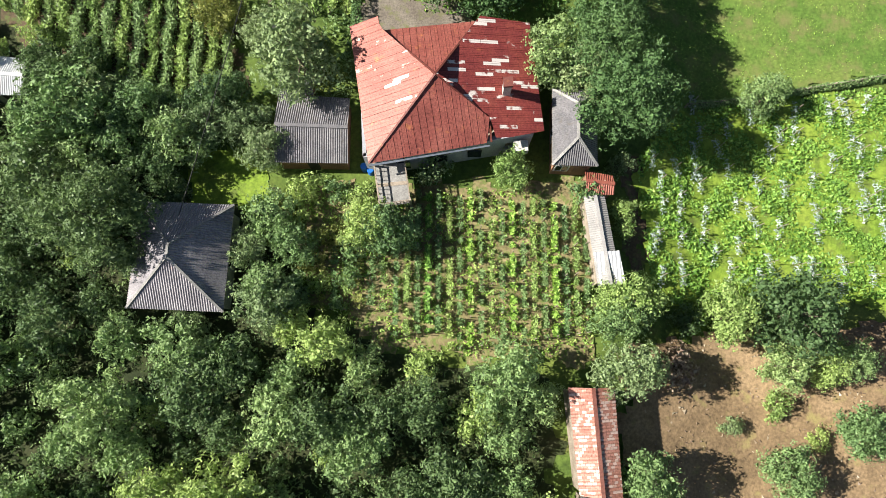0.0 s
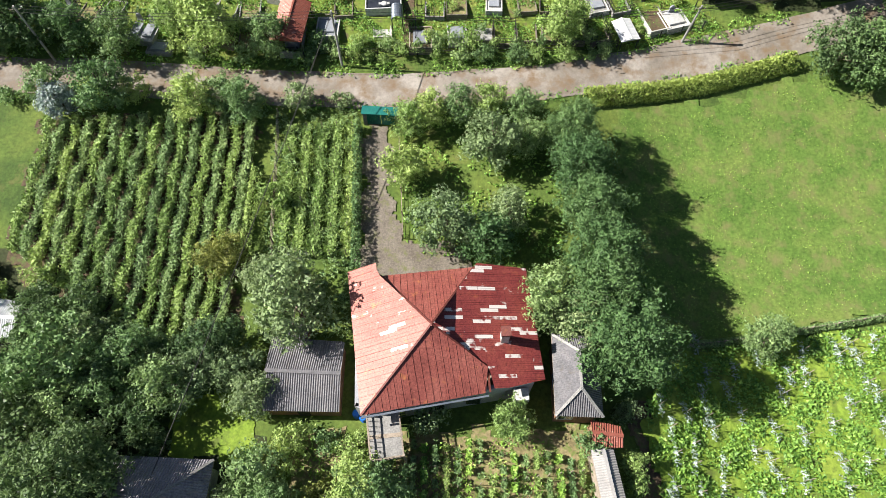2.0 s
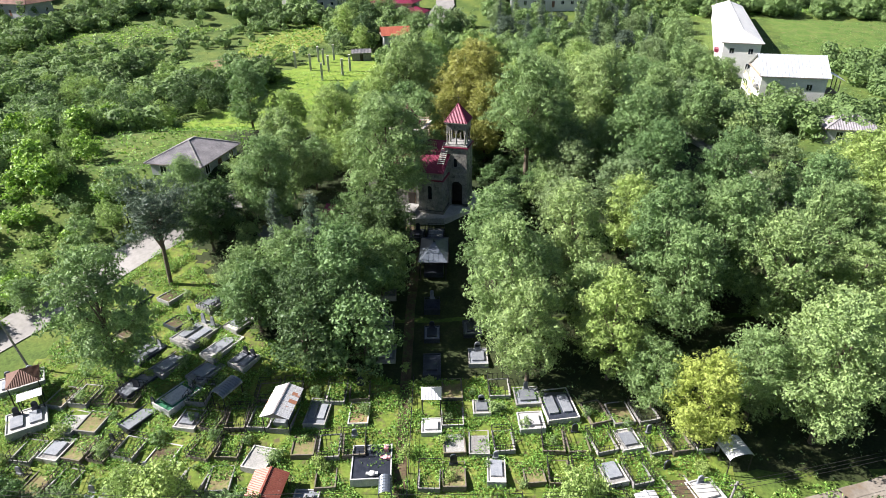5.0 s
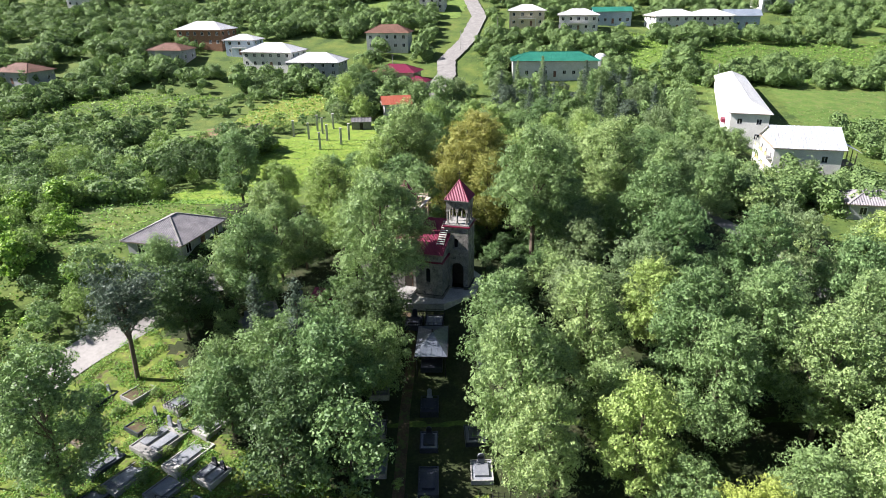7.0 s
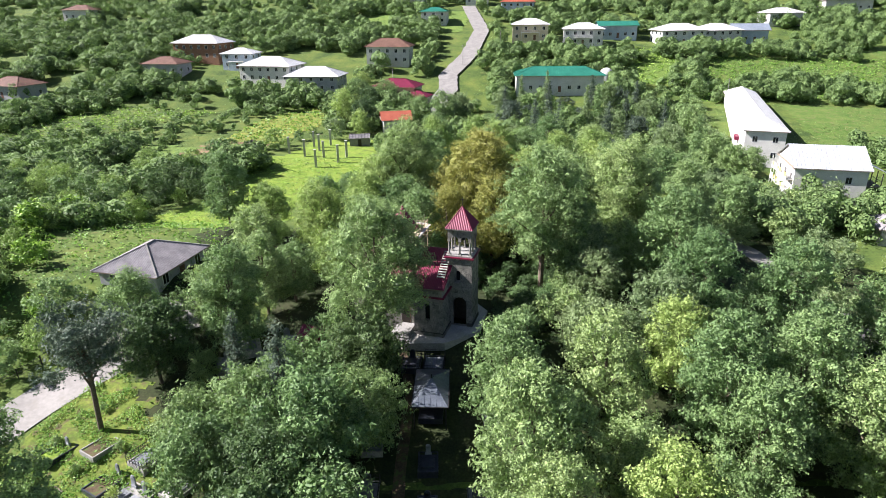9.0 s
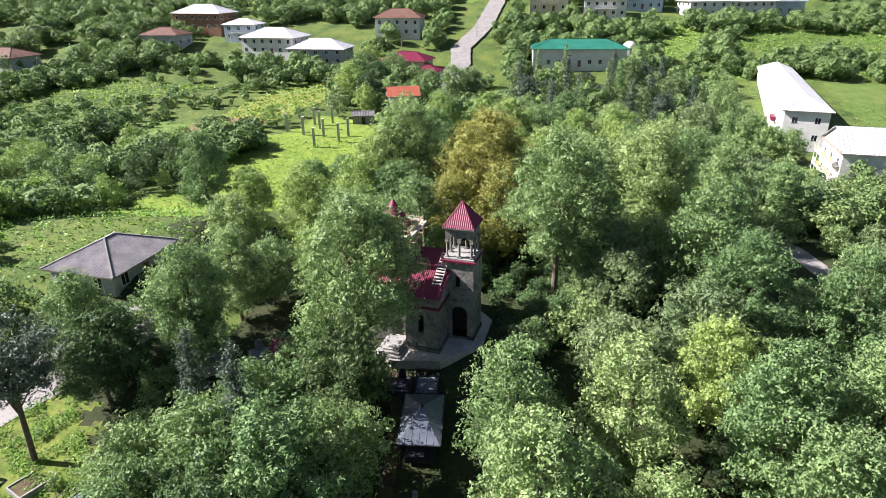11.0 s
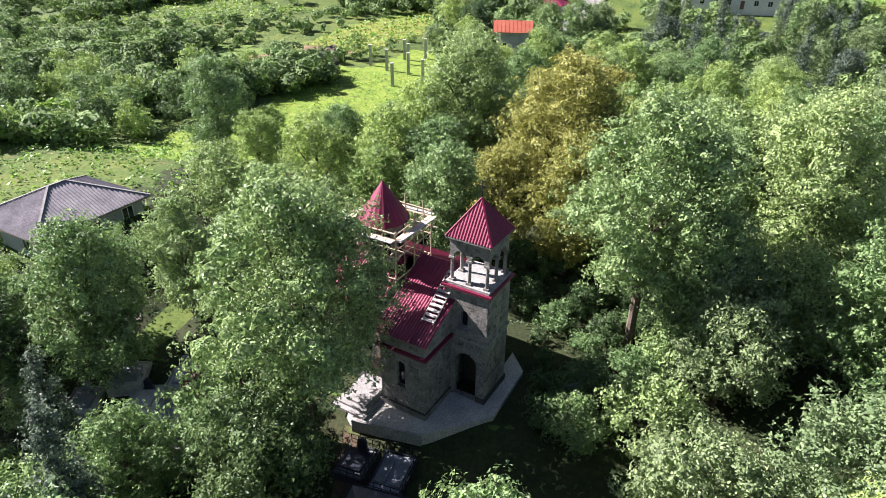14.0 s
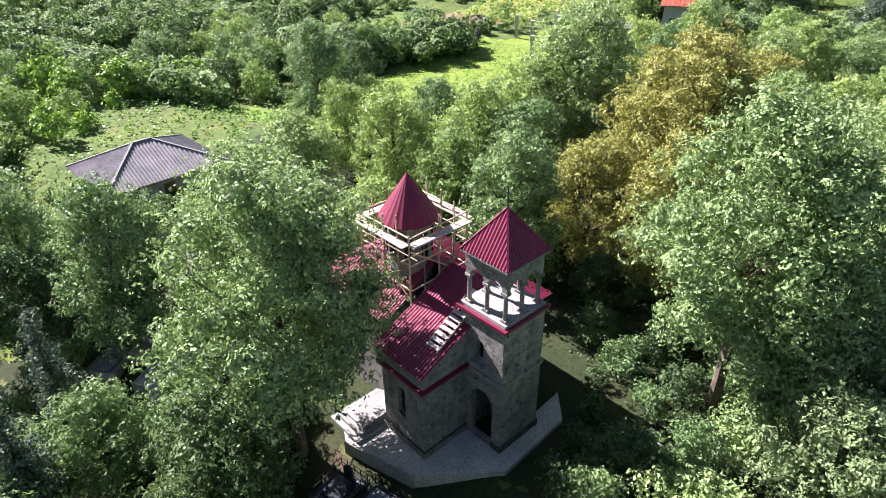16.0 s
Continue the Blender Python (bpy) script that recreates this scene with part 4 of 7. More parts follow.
CHURCH_PLOT = [(-11, 92), (2, 79), (4, 79), (9, 93), (9, 104), (-6, 108), (-14, 100)]
BEFORE_CHURCH = [(-6, 76), (14, 79), (17, 93), (10, 105), (2, 96)]
HOUSE_VIEW = [(-52, 97), (-25, 94), (-26, 124), (-54, 126)]
AISLE = [(-5, 52), (4, 52), (4, 92), (-5, 92)]
thicket([(-58, -25), (7, -25), (7, -3), (-4, -1.5), (-12, 3), (-14, 12), (-22, 12), (-26, 22), (-39, 29), (-58, 34)], 2.8, ["small", "small", "bush", "small"], ["mid", "dark", "plane", "dark", "light", "mid"], (0.65, 1.25), "trees and shrubs of the overgrown gardens", 5, HOUSE_PLOTS)
thicket([(-14.5, 13), (-6, 12.5), (-6, 4), (-12, 2)], 1.9, ["bush", "sapling"], ["light", "mid", "rust"], (0.7, 1.1), "bushes of the kitchen garden", 8, HOUSE_PLOTS)
scatter([(-30, 20.5), (-17, 20.5), (-14, 16), (-27, 14)], 2.6, ["small"], ["mid", "grey", "dark"], (0.7, 1.0), "beside the lawn", 9, HOUSE_PLOTS)
scatter([(-45, 49.8), (-45, 56), (-20, 53), (-16, 50.5), (-16, 49)], 3.0, ["small", "bush"], ["mid", "grey", "light"], (0.55, 0.85), "along the cemetery wall", 14)
thicket([(-12, 49), (17, 49), (17, 50.8), (-12, 50.8)], 1.3, ["bush", "bush", "sapling"], ["light", "mid", "plane"], (0.5, 0.9), "bushes along the cemetery fence", 15, thin=1)
thicket([(-44, 45.3), (-9, 43.6), (-9, 44.4), (-44, 46)], 2.6, ["bush", "small"], ["mid", "light", "grey"], (0.6, 0.9), "bushes growing beside the dirt road", 16)
scatter([(36, 45), (52, 46), (52, 52), (38, 50.5)], 3.2, ["small"], ["robinia", "dark", "mid"], (1.0, 1.5), "at the bend of the dirt road", 17)
scatter([(-34, 92), (-22, 76), (-6, 67), (-5, 92), (-11, 93), (-14, 101), (-30, 122)], 4.6, ["broad", "small", "broad"], ["mid", "dark", "plane"], (0.75, 0.95), "in the old churchyard", 21, [CHURCH_PLOT, AISLE, HOUSE_VIEW, [(-20, 85), (-7, 85), (-7, 101), (-20, 101)]])
scatter([(5, 66), (14, 63), (24, 60), (36, 58), (62, 62), (66, 100), (46, 100), (44, 128), (20, 112), (9, 104), (9, 92), (5, 80)], 6.6, ["tall", "broad", "tall"], ["plane", "mid", "plane", "plane", "light"], (0.74, 0.98), "in the old churchyard", 22, [CHURCH_PLOT, BEFORE_CHURCH, [(36, 96), (44, 84), (58, 84), (58, 122), (44, 142), (40, 138), (38, 112)]])
scatter([(-30, 122), (-14, 108), (20, 112), (44, 130), (36, 170), (0, 176), (-20, 158)], 6.0, ["tall", "broad"], ["light", "mid", "plane", "light"], (0.7, 0.92), "behind the church", 23, [CHURCH_PLOT, [(-1.5, 112), (12, 111), (13, 131), (0, 131)], [(-52, 121), (-27, 121), (-10, 127), (-5, 180), (-52, 180)]])
thicket([(52, 90), (72, 96), (80, 150), (52, 150)], 4.0, ["small", "small", "bush"], ["mid", "grey", "plane"], (0.8, 1.25), "trees beside the narrow road", 24, thin=3, avoid= [[(66, 140), (95, 140), (95, 170), (66, 170)], [(58, 112), (72, 112), (72, 128), (58, 128)]])
thicket([(-75, 60), (-56, 62), (-46, 86), (-40, 100), (-36, 128), (-60, 130), (-90, 110)], 2.6, ["small", "bush", "bush"], ["mid", "weeds", "light", "weeds"], (0.7, 1.1), "scrub across the paved road", 25, [HOUSE_VIEW, [(-56, 110), (-30, 110), (-30, 132), (-60, 132)]], thin=3)
thicket([(20, 168), (66, 168), (66, 240), (20, 240)], 7.0, ["broad", "spire", "small"], ["mid", "dark", "grey", "pine"], (0.75, 1.0), "trees of the park behind the churchyard", 26, thin=3)
thicket([(-62, 168), (-44, 172), (-36, 214), (-46, 200)], 5.0, ["small", "bush"], ["mid", "dark", "purple", "light"], (0.9, 1.4), "bushes beside the far field", 27, thin=3)
thicket([(-30, 205), (0, 205), (14, 250), (-30, 262)], 6.5, ["broad", "small"], ["mid", "light", "grey", "dark"], (0.7, 1.1), "trees among the village houses", 28, thin=3, avoid= [[(-20, 208), (-4, 208), (-4, 222), (-20, 222)], [(-6, 232), (14, 232), (14, 262), (-6, 262)]])


def hedge(line, wide, high, leaves, label, seed):
    """A clipped leafy hedge along a line."""
    rng = np.random.default_rng(seed)
    at = []
    for (ax, ay), (bx, by) in zip(line, line[1:]):
        n = int(math.hypot(bx - ax, by - ay) * wide * 260)
        t = rng.uniform(0, 1, n)
        a = rng.uniform(-0.35, math.pi + 0.35, n)
        x = ax + (bx - ax) * t + np.cos(a) * wide / 2 * rng.uniform(0.75, 1.1, n) * -(by - ay) / math.hypot(bx - ax, by - ay)
        y = ay + (by - ay) * t + np.cos(a) * wide / 2 * rng.uniform(0.75, 1.1, n) * (bx - ax) / math.hypot(bx - ax, by - ay)
        at.append(np.stack([x, y, ground_height(x, y) + np.clip(np.sin(a), -0.2, 1) * high * rng.uniform(0.75, 1.15, n) + 0.2], 1))
    at = np.concatenate(at)
    mesh = leaf_mesh("hedge", rng, at, np.tile((0.0, 0.0, 1.0), (len(at), 1)) * 0.6 + rng.normal(size=(len(at), 3)) * 0.5, rng.uniform(0.16, 0.34, len(at)))
    mesh.materials.append(LEAF[leaves])
    return tagged(new("hedge", mesh), label, "hedge", kind="stuff")


hedge([(14.5, 44.4), (26.1, 46.0), (35.8, 48.3)], 1.5, 1.5, "yellow", "thick bright yellow-green hedge along the dirt road", 3)
hedge([(-7.6, 27), (-7.9, 42)], 0.8, 1.3, "mid", "leafy hedge beside the driveway", 4)
hedge([(-17.6, 28), (-17.2, 37)], 0.8, 1.4, "light", "low bright hedge beside the crop field", 6)
hedge([(40, 23), (28, 21.2), (22, 20.6)], 0.6, 0.6, "mid", "low weedy fence line at the meadow edge", 7)


def weeds(name, poly, per, size, high, leaves, label, seed, avoid=()):
    """Uncounted low plants over an outline."""
    rng = np.random.default_rng(seed)
    lo, hi = np.min(poly, 0), np.max(poly, 0)
    n = int((hi[0] - lo[0]) * (hi[1] - lo[1]) * per)
    x, y = rng.uniform(lo[0], hi[0], n), rng.uniform(lo[1], hi[1], n)
    ok = inside(poly, x, y)
    for a in avoid:
        ok &= ~inside(a, x, y)
    tuft = np.sin(x * 1.3 + 2 * np.sin(y * 0.7)) + np.sin(y * 1.7 + 2 * np.sin(x * 0.9)) + rng.uniform(-1, 1, n)
    ok &= tuft > -0.4
    x, y, tuft = x[ok], y[ok], tuft[ok]
    at = np.stack([x, y, ground_height(x, y) + 0.19 + high * np.clip(tuft / 2, 0, 1) * rng.uniform(0.2, 1, len(x))], 1)
    mesh = leaf_mesh(name, rng, at, rng.normal(size=(len(x), 3)) * 0.5 + (0, 0, 0.8), size * rng.uniform(0.5, 1.4, len(x)))
    mesh.materials.append(LEAF[leaves])
    return tagged(new(name, mesh), label, "undergrowth", kind="stuff")


weeds("garden_plants", [(16.4, 15.2), (21.5, 20.2), (28, 20.9), (44, 22.6), (42, 3), (17, 2.7), (16.5, 9)], 60, 0.27, 0.5, "weeds", "low bright green vegetable plants and weeds", 31)
weeds("vineyard_weeds", [(-11.6, 13), (11.5, 13), (11.5, -1.9), (4.7, -1.7), (-4.4, -0.7), (-11.8, 4)], 26, 0.2, 0.22, "weeds", "low weeds and grass between vine rows", 32, HOUSE_PLOTS)
weeds("cemetery_weeds", [(-46, 62), (-40, 52), (-20, 50), (30, 50.5), (26, 58), (5, 66), (-6, 66), (-22, 74), (-34, 90), (-38, 84)], 80, 0.17, 0.38, "weeds", "tall grass and weeds among graves", 33)
weeds("thicket_undergrowth", [(-58, -25), (7, -25), (7, -3), (-4, -1.5), (-12, 3), (-14, 13), (-26, 22), (-58, 34)], 7, 0.45, 0.8, "mid", "undergrowth beneath garden trees", 34, HOUSE_PLOTS)
weeds("yard_weeds", [(-16, 43.5), (-8, 43.5), (-8, 21), (-16, 21)], 26, 0.4, 1.1, "mid", "dense climbing bean and vegetable plants", 35)
weeds("orchard_grass", [(-3.5, 43), (12, 43.5), (11, 26.5), (-3.5, 29)], 9, 0.3, 0.25, "weeds", "grass under orchard trees", 36)
weeds("orchard_stubble", [(16.5, -0.4), (46, 1.3), (46, -26), (15, -26), (15, -6)], 2.2, 0.25, 0.12, "dry", "dry grass stubble on brown ground", 37)


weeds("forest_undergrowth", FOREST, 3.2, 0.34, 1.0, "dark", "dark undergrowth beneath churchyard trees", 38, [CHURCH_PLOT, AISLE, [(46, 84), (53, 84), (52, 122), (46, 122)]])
# Mostly dark leaves: the shade right of the tower is put into their colour.
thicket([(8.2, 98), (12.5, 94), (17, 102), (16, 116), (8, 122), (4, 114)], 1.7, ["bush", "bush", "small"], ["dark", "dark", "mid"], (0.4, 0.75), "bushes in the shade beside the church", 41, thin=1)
thicket([(-44, 64), (-40, 53), (-20, 51), (28, 51), (26, 60), (5, 66), (-22, 72), (-34, 86)], 3.0, ["bush", "sapling", "bush"], ["light", "mid", "plane"], (0.3, 0.7), "shrubs between the graves", 42, [[(-9, 53), (-3, 53), (-3, 59), (-9, 59)]], thin=1)
thicket([(-78, 126), (-52, 126), (-46, 158), (-64, 168), (-92, 166)], 3.8, ["small", "bush", "small"], ["mid", "dark", "light", "mid"], (0.8, 1.4), "scrub beside the bright glade", 43, thin=3)
thicket([(-43, 95.5), (-30, 93.5), (-27, 97), (-27.5, 107), (-30, 106), (-31, 98.2), (-42, 98.8)], 1.9, ["bush", "small", "bush"], ["mid", "light", "dark"], (0.6, 0.8), "bushes before the grey-roofed house", 45)
thicket([(62, 166), (69, 161), (76, 196), (72, 214)], 4.2, ["broad", "small", "small"], ["mid", "plane", "grey"], (0.65, 0.95), "trees beside the white hall", 46, thin=3)
weeds("verge_weeds", [(-44, 44.6), (-32, 45.4), (-16, 43.6), (-4, 43.2), (10, 43.9), (22, 46), (36, 48.6), (36, 49.8), (22, 47.1), (10, 45.1), (-4, 44.2), (-16, 44.9), (-32, 46.3), (-44, 46.8)], 26, 0.22, 0.5, "weeds", "grass and weeds on the road verge", 47)
weeds("verge_weeds", [(-44, 49.4), (-32, 49), (-16, 47.6), (-4, 47), (10, 47.9), (22, 49.8), (36, 52.4), (36, 54), (22, 51.4), (10, 49.6), (-4, 48.8), (-16, 49.4), (-32, 50.6), (-44, 51.2)], 26, 0.22, 0.5, "weeds", "grass and weeds on the road verge", 48)
weeds("meadow_tufts", [(18, 43), (29, 44), (35, 46), (70, 53), (70, 21), (41, 24), (27, 22), (19, 20), (17.6, 30)], 16, 0.1, 0.1, "weeds", "short grass tufts over the mown meadow", 49)
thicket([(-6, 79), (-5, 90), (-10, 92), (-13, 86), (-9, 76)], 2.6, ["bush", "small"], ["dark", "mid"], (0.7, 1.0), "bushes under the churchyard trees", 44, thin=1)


thicket([(-58, 48.5), (-46, 51), (-46, 58), (-52, 66), (-64, 58)], 2.6, ["bush", "small", "bush"], ["mid", "light", "weeds"], (0.6, 1.0), "scrub at the corner of the two roads", 55, [[(-66, 50), (-54, 66), (-46, 76), (-43, 73), (-50, 64), (-62, 48)]])
weeds("scrub_weeds", [(-92, 60), (-57, 62), (-47, 84), (-41, 98), (-36, 100), (-30, 96), (-26, 120), (-36, 128), (-60, 130), (-95, 115)], 6, 0.34, 0.8, "weeds", "rank weeds and brambles beside the paved road", 54)
weeds("glade_grass", [(-52, 139), (-44, 152), (-46, 184), (-18, 184), (-14, 162), (-26, 150), (-26, 136), (-34, 122), (-46, 122)], 5, 0.3, 0.5, "weeds", "tall tufted grass of the glade", 51)
thicket([(36, 96), (44, 86), (47, 90), (46.5, 104), (42, 106)], 3.0, ["small", "bush"], ["mid", "grey", "plane"], (0.9, 1.25), "small trees beside the narrow road", 52)
thicket([(40, 120), (52, 119), (52, 140), (40, 146)], 3.6, ["small", "small", "broad"], ["mid", "plane", "grey"], (0.8, 1.1), "trees over the end of the narrow road", 53)


thicket([(-27, 50), (-24, 49.6), (-13, 49), (-13, 49.8), (-26, 51)], 2.2, ["bush", "small"], ["mid", "light"], (0.75, 1.0), "bushes shading the dirt road", 56)


def far_woods():
    """Scrub, orchards and hedgerows over the valley and the hillside."""
    rng = np.random.default_rng(77)
    points, ways, sizes, knobs = [], [], [], []

    def clump(x, y, r, tall, leaves):
        """One round bush or tree: a few dense knobs with sprays of leaves over them."""
        base = G(x, y) + r * 0.3 * tall
        for k in range(3 if r < 2.4 else 4):
            a = rng.uniform(0, 6.28)
            knobs.append(((x + 0.42 * r * math.cos(a), y + 0.42 * r * math.sin(a), base + rng.uniform(0.0, 0.7) * r * tall), r * rng.uniform(0.52, 0.78)))
        w = rng.normal(size=(leaves, 3))
        w[:, 2] = np.abs(w[:, 2])
        w /= np.linalg.norm(w, axis=1, keepdims=True)
        points.append(np.array((x, y, base + 0.15 * r)) + w * r * rng.uniform(0.8, 1.12, leaves)[:, None] * (1, 1, tall))
        ways.append(w)
        sizes.append(np.full(leaves, 0.3 + 0.14 * r) * rng.uniform(0.6, 1.2, leaves))

    clear = [[(-52, 139), (-44, 154), (-26, 150), (-26, 122), (-48, 122)], [(-41, 176), (-18, 172), (-14, 205), (-34, 206)], [(-60, 201), (-55, 231), (-40, 247), (-34, 226), (-44, 201)], [(-74, 184), (-52, 182), (-44, 200), (-60, 206)],
             [(98, 184), (112, 238), (165, 232), (160, 174)], [(66, 262), (82, 300), (100, 296), (84, 258)], [(-150, 207), (-95, 214), (-72, 236), (-120, 244)], [(88, 242), (150, 246), (188, 288), (110, 288)],
             [(60, 150), (95, 140), (112, 240), (84, 240)], [(26, 250), (62, 250), (62, 268), (26, 268)], [(-8, 230), (10, 230), (18, 300), (26, 332), (20, 385), (8, 385)], [(-112, 262), (-30, 256), (-30, 300), (-112, 304)], [(-30, 284), (-8, 284), (-8, 304), (-30, 304)],
             [(28, 300), (150, 300), (150, 324), (28, 324)], [(-26, 250), (0, 244), (0, 262), (-26, 264)], [(-52, 104), (-30, 104), (-30, 124), (-52, 124)], [(-46, 148), (-10, 148), (-12, 186), (-44, 190)]]
    for k in range(11500):
        y = 120 + 420 * rng.uniform() ** 0.9
        half = (y - 25) * 0.85
        x = rng.uniform(-half, half)
        if -34 < x < 54 and y < 172 or any(inside(c, [x], [y])[0] for c in clear):
            continue
        band = math.sin(x * 0.045 + 0.09 * y) + math.sin(y * 0.13 - x * 0.05 + 1.3) + 0.8 * math.sin(x * 0.21 + y * 0.03)
        if band < rng.uniform(-1.7, 0.8) or abs(x) > (y - 25) * 0.8:
            continue
        r = rng.uniform(1.4, 3.4) * (1 + 0.3 * (y > 230)) * (0.6 if 132 < y < 250 and x < -40 else 1.0)
        clump(x, y, r, rng.uniform(1.0, 1.6), int(14 + 6 * r))
    for k in range(1500):
        x, y = rng.uniform(-235, -78), rng.uniform(112, 300)
        if abs(x) < (y - 25) * 0.8 and not (-140 < x < -66 and 150 < y < 196):
            continue
        clump(x, y, rng.uniform(1.6, 3.6), rng.uniform(1.0, 1.5), 22)
    for line, wide, count in (([(-64, 150), (-52, 162), (-41, 177)], 7, 120), ([(-133, 217), (-125, 237), (-108, 249), (-102, 300)], 12, 150), ([(-112, 150), (-97, 161), (-88, 173)], 12, 110), ([(-200, 326), (-147, 322), (-98, 331), (-50, 356)], 22, 330), ([(-88, 168), (-80, 178), (-75, 183)], 5, 40), ([(96, 242), (123, 258), (170, 244)], 9, 120), ([(-66, 244), (-48, 250), (-30, 240)], 8, 80), ([(28, 290), (62, 286), (110, 296)], 10, 120)):
        for k in range(count):
            i = int(rng.integers(len(line) - 1))
            t = rng.uniform()
            x, y = (line[i][c] + (line[i + 1][c] - line[i][c]) * t + rng.normal() * wide / 2.5 for c in (0, 1))
            clump(x, y, rng.uniform(1.6, 3.4), rng.uniform(1.1, 1.8), 30)
    n = 105000
    y = 118 + 300 * rng.uniform(size=n)
    x = rng.uniform(-1, 1, n) * (y - 20) * 0.8
    row = np.where(x < -38, np.round((0.62 * y - 0.78 * x) / 3.2) * 3.2 - (0.62 * y - 0.78 * x), 0.0)
    shift = rng.normal(scale=0.45, size=n)
    x, y = x - 0.78 * (row + shift) * (x < -38), y + 0.62 * (row + shift) * (x < -38)
    low = np.sin(x * 0.11 + y * 0.05) + np.sin(y * 0.17 - x * 0.07) + rng.uniform(-1, 1, n)
    ok = (low > -0.4) & ~((np.abs(x - 8) < 46) & (y < 170))
    for c in clear[0:4] + clear[10:12] + clear[-1:]:
        ok &= ~inside(c, x, y)
    x, y = x[ok], y[ok]
    points.append(np.stack([x, y, ground_height(x, y) + rng.uniform(0.1, 0.9, len(x))], 1))
    ways.append(np.tile((0.0, 0.0, 1.0), (len(x), 1)))
    sizes.append(rng.uniform(0.28, 0.6, len(x)))
    mesh = leaf_mesh("far_woods", rng, np.concatenate(points), np.concatenate(ways), np.concatenate(sizes), 0.75, knobs)
    mesh.materials.append(LEAF["far"])
    tagged(new("far_woods", mesh), "green scrub, orchards and hedgerows over the far hillside", "far woods", kind="stuff")


far_woods()

# ---- houses ----
def window(parent, u, wall, sill, w, h, frame_mat=None):
    """A window in the local frame of a house, on the wall given by (axis, place, outward sign)."""
    axis, place, sign = wall
    frame_, pane = Solid(), Solid()
    o = place + sign * 0.03
    i = place - sign * 0.12
    t = 0.09

    def put(solid, u0, u1, z0, z1, a, b):
        a, b = min(a, b), max(a, b)
        if axis == "y":
            solid.box(u0, a, z0, u1, b, z1)
        else:
            solid.box(a, u0, z0, b, u1, z1)

    for u0, u1, z0, z1 in ((u - w / 2, u + w / 2, sill, sill + t), (u - w / 2, u + w / 2, sill + h - t, sill + h), (u - w / 2, u - w / 2 + t, sill + t, sill + h - t), (u + w / 2 - t, u + w / 2, sill + t, sill + h - t), (u - t / 3, u + t / 3, sill + t, sill + h - t)):
        put(frame_, u0, u1, z0, z1, i, o)
    put(pane, u - w / 2 + t, u + w / 2 - t, sill + t, sill + h - t, i + sign * 0.1, i + sign * 0.13)
    ob = frame_.make("window", frame_mat or WHITE_METAL, parent)
    pane.make("pane", GLASS_DARK, ob)
    return ob


def hip_faces(w, d, over, eave, ridge):
    """The four planes of a hipped roof over a w by d plan, each with its eave first."""
    a, b = w / 2 + over, d / 2 + over
    run = max(a - b, 0.0), max(b - a, 0.0)
    r0, r1 = (-run[0], -run[1], ridge), (run[0], run[1], ridge)
    c = [(-a, -b, eave), (a, -b, eave), (a, b, eave), (-a, b, eave)]
    if a >= b:
        return [[c[0], c[1], r1, r0], [c[1], c[2], r1], [c[2], c[3], r0, r1], [c[3], c[0], r0]]
    return [[c[0], c[1], r0], [c[1], c[2], r1, r0], [c[2], c[3], r1], [c[3], c[0], r0, r1]]


def gable_faces(w, d, over, eave, ridge):
    a, b = w / 2 + over, d / 2 + over
    return [[(-a, -b, eave), (a, -b, eave), (a, 0, ridge), (-a, 0, ridge)], [(a, b, eave), (-a, b, eave), (-a, 0, ridge), (a, 0, ridge)]]


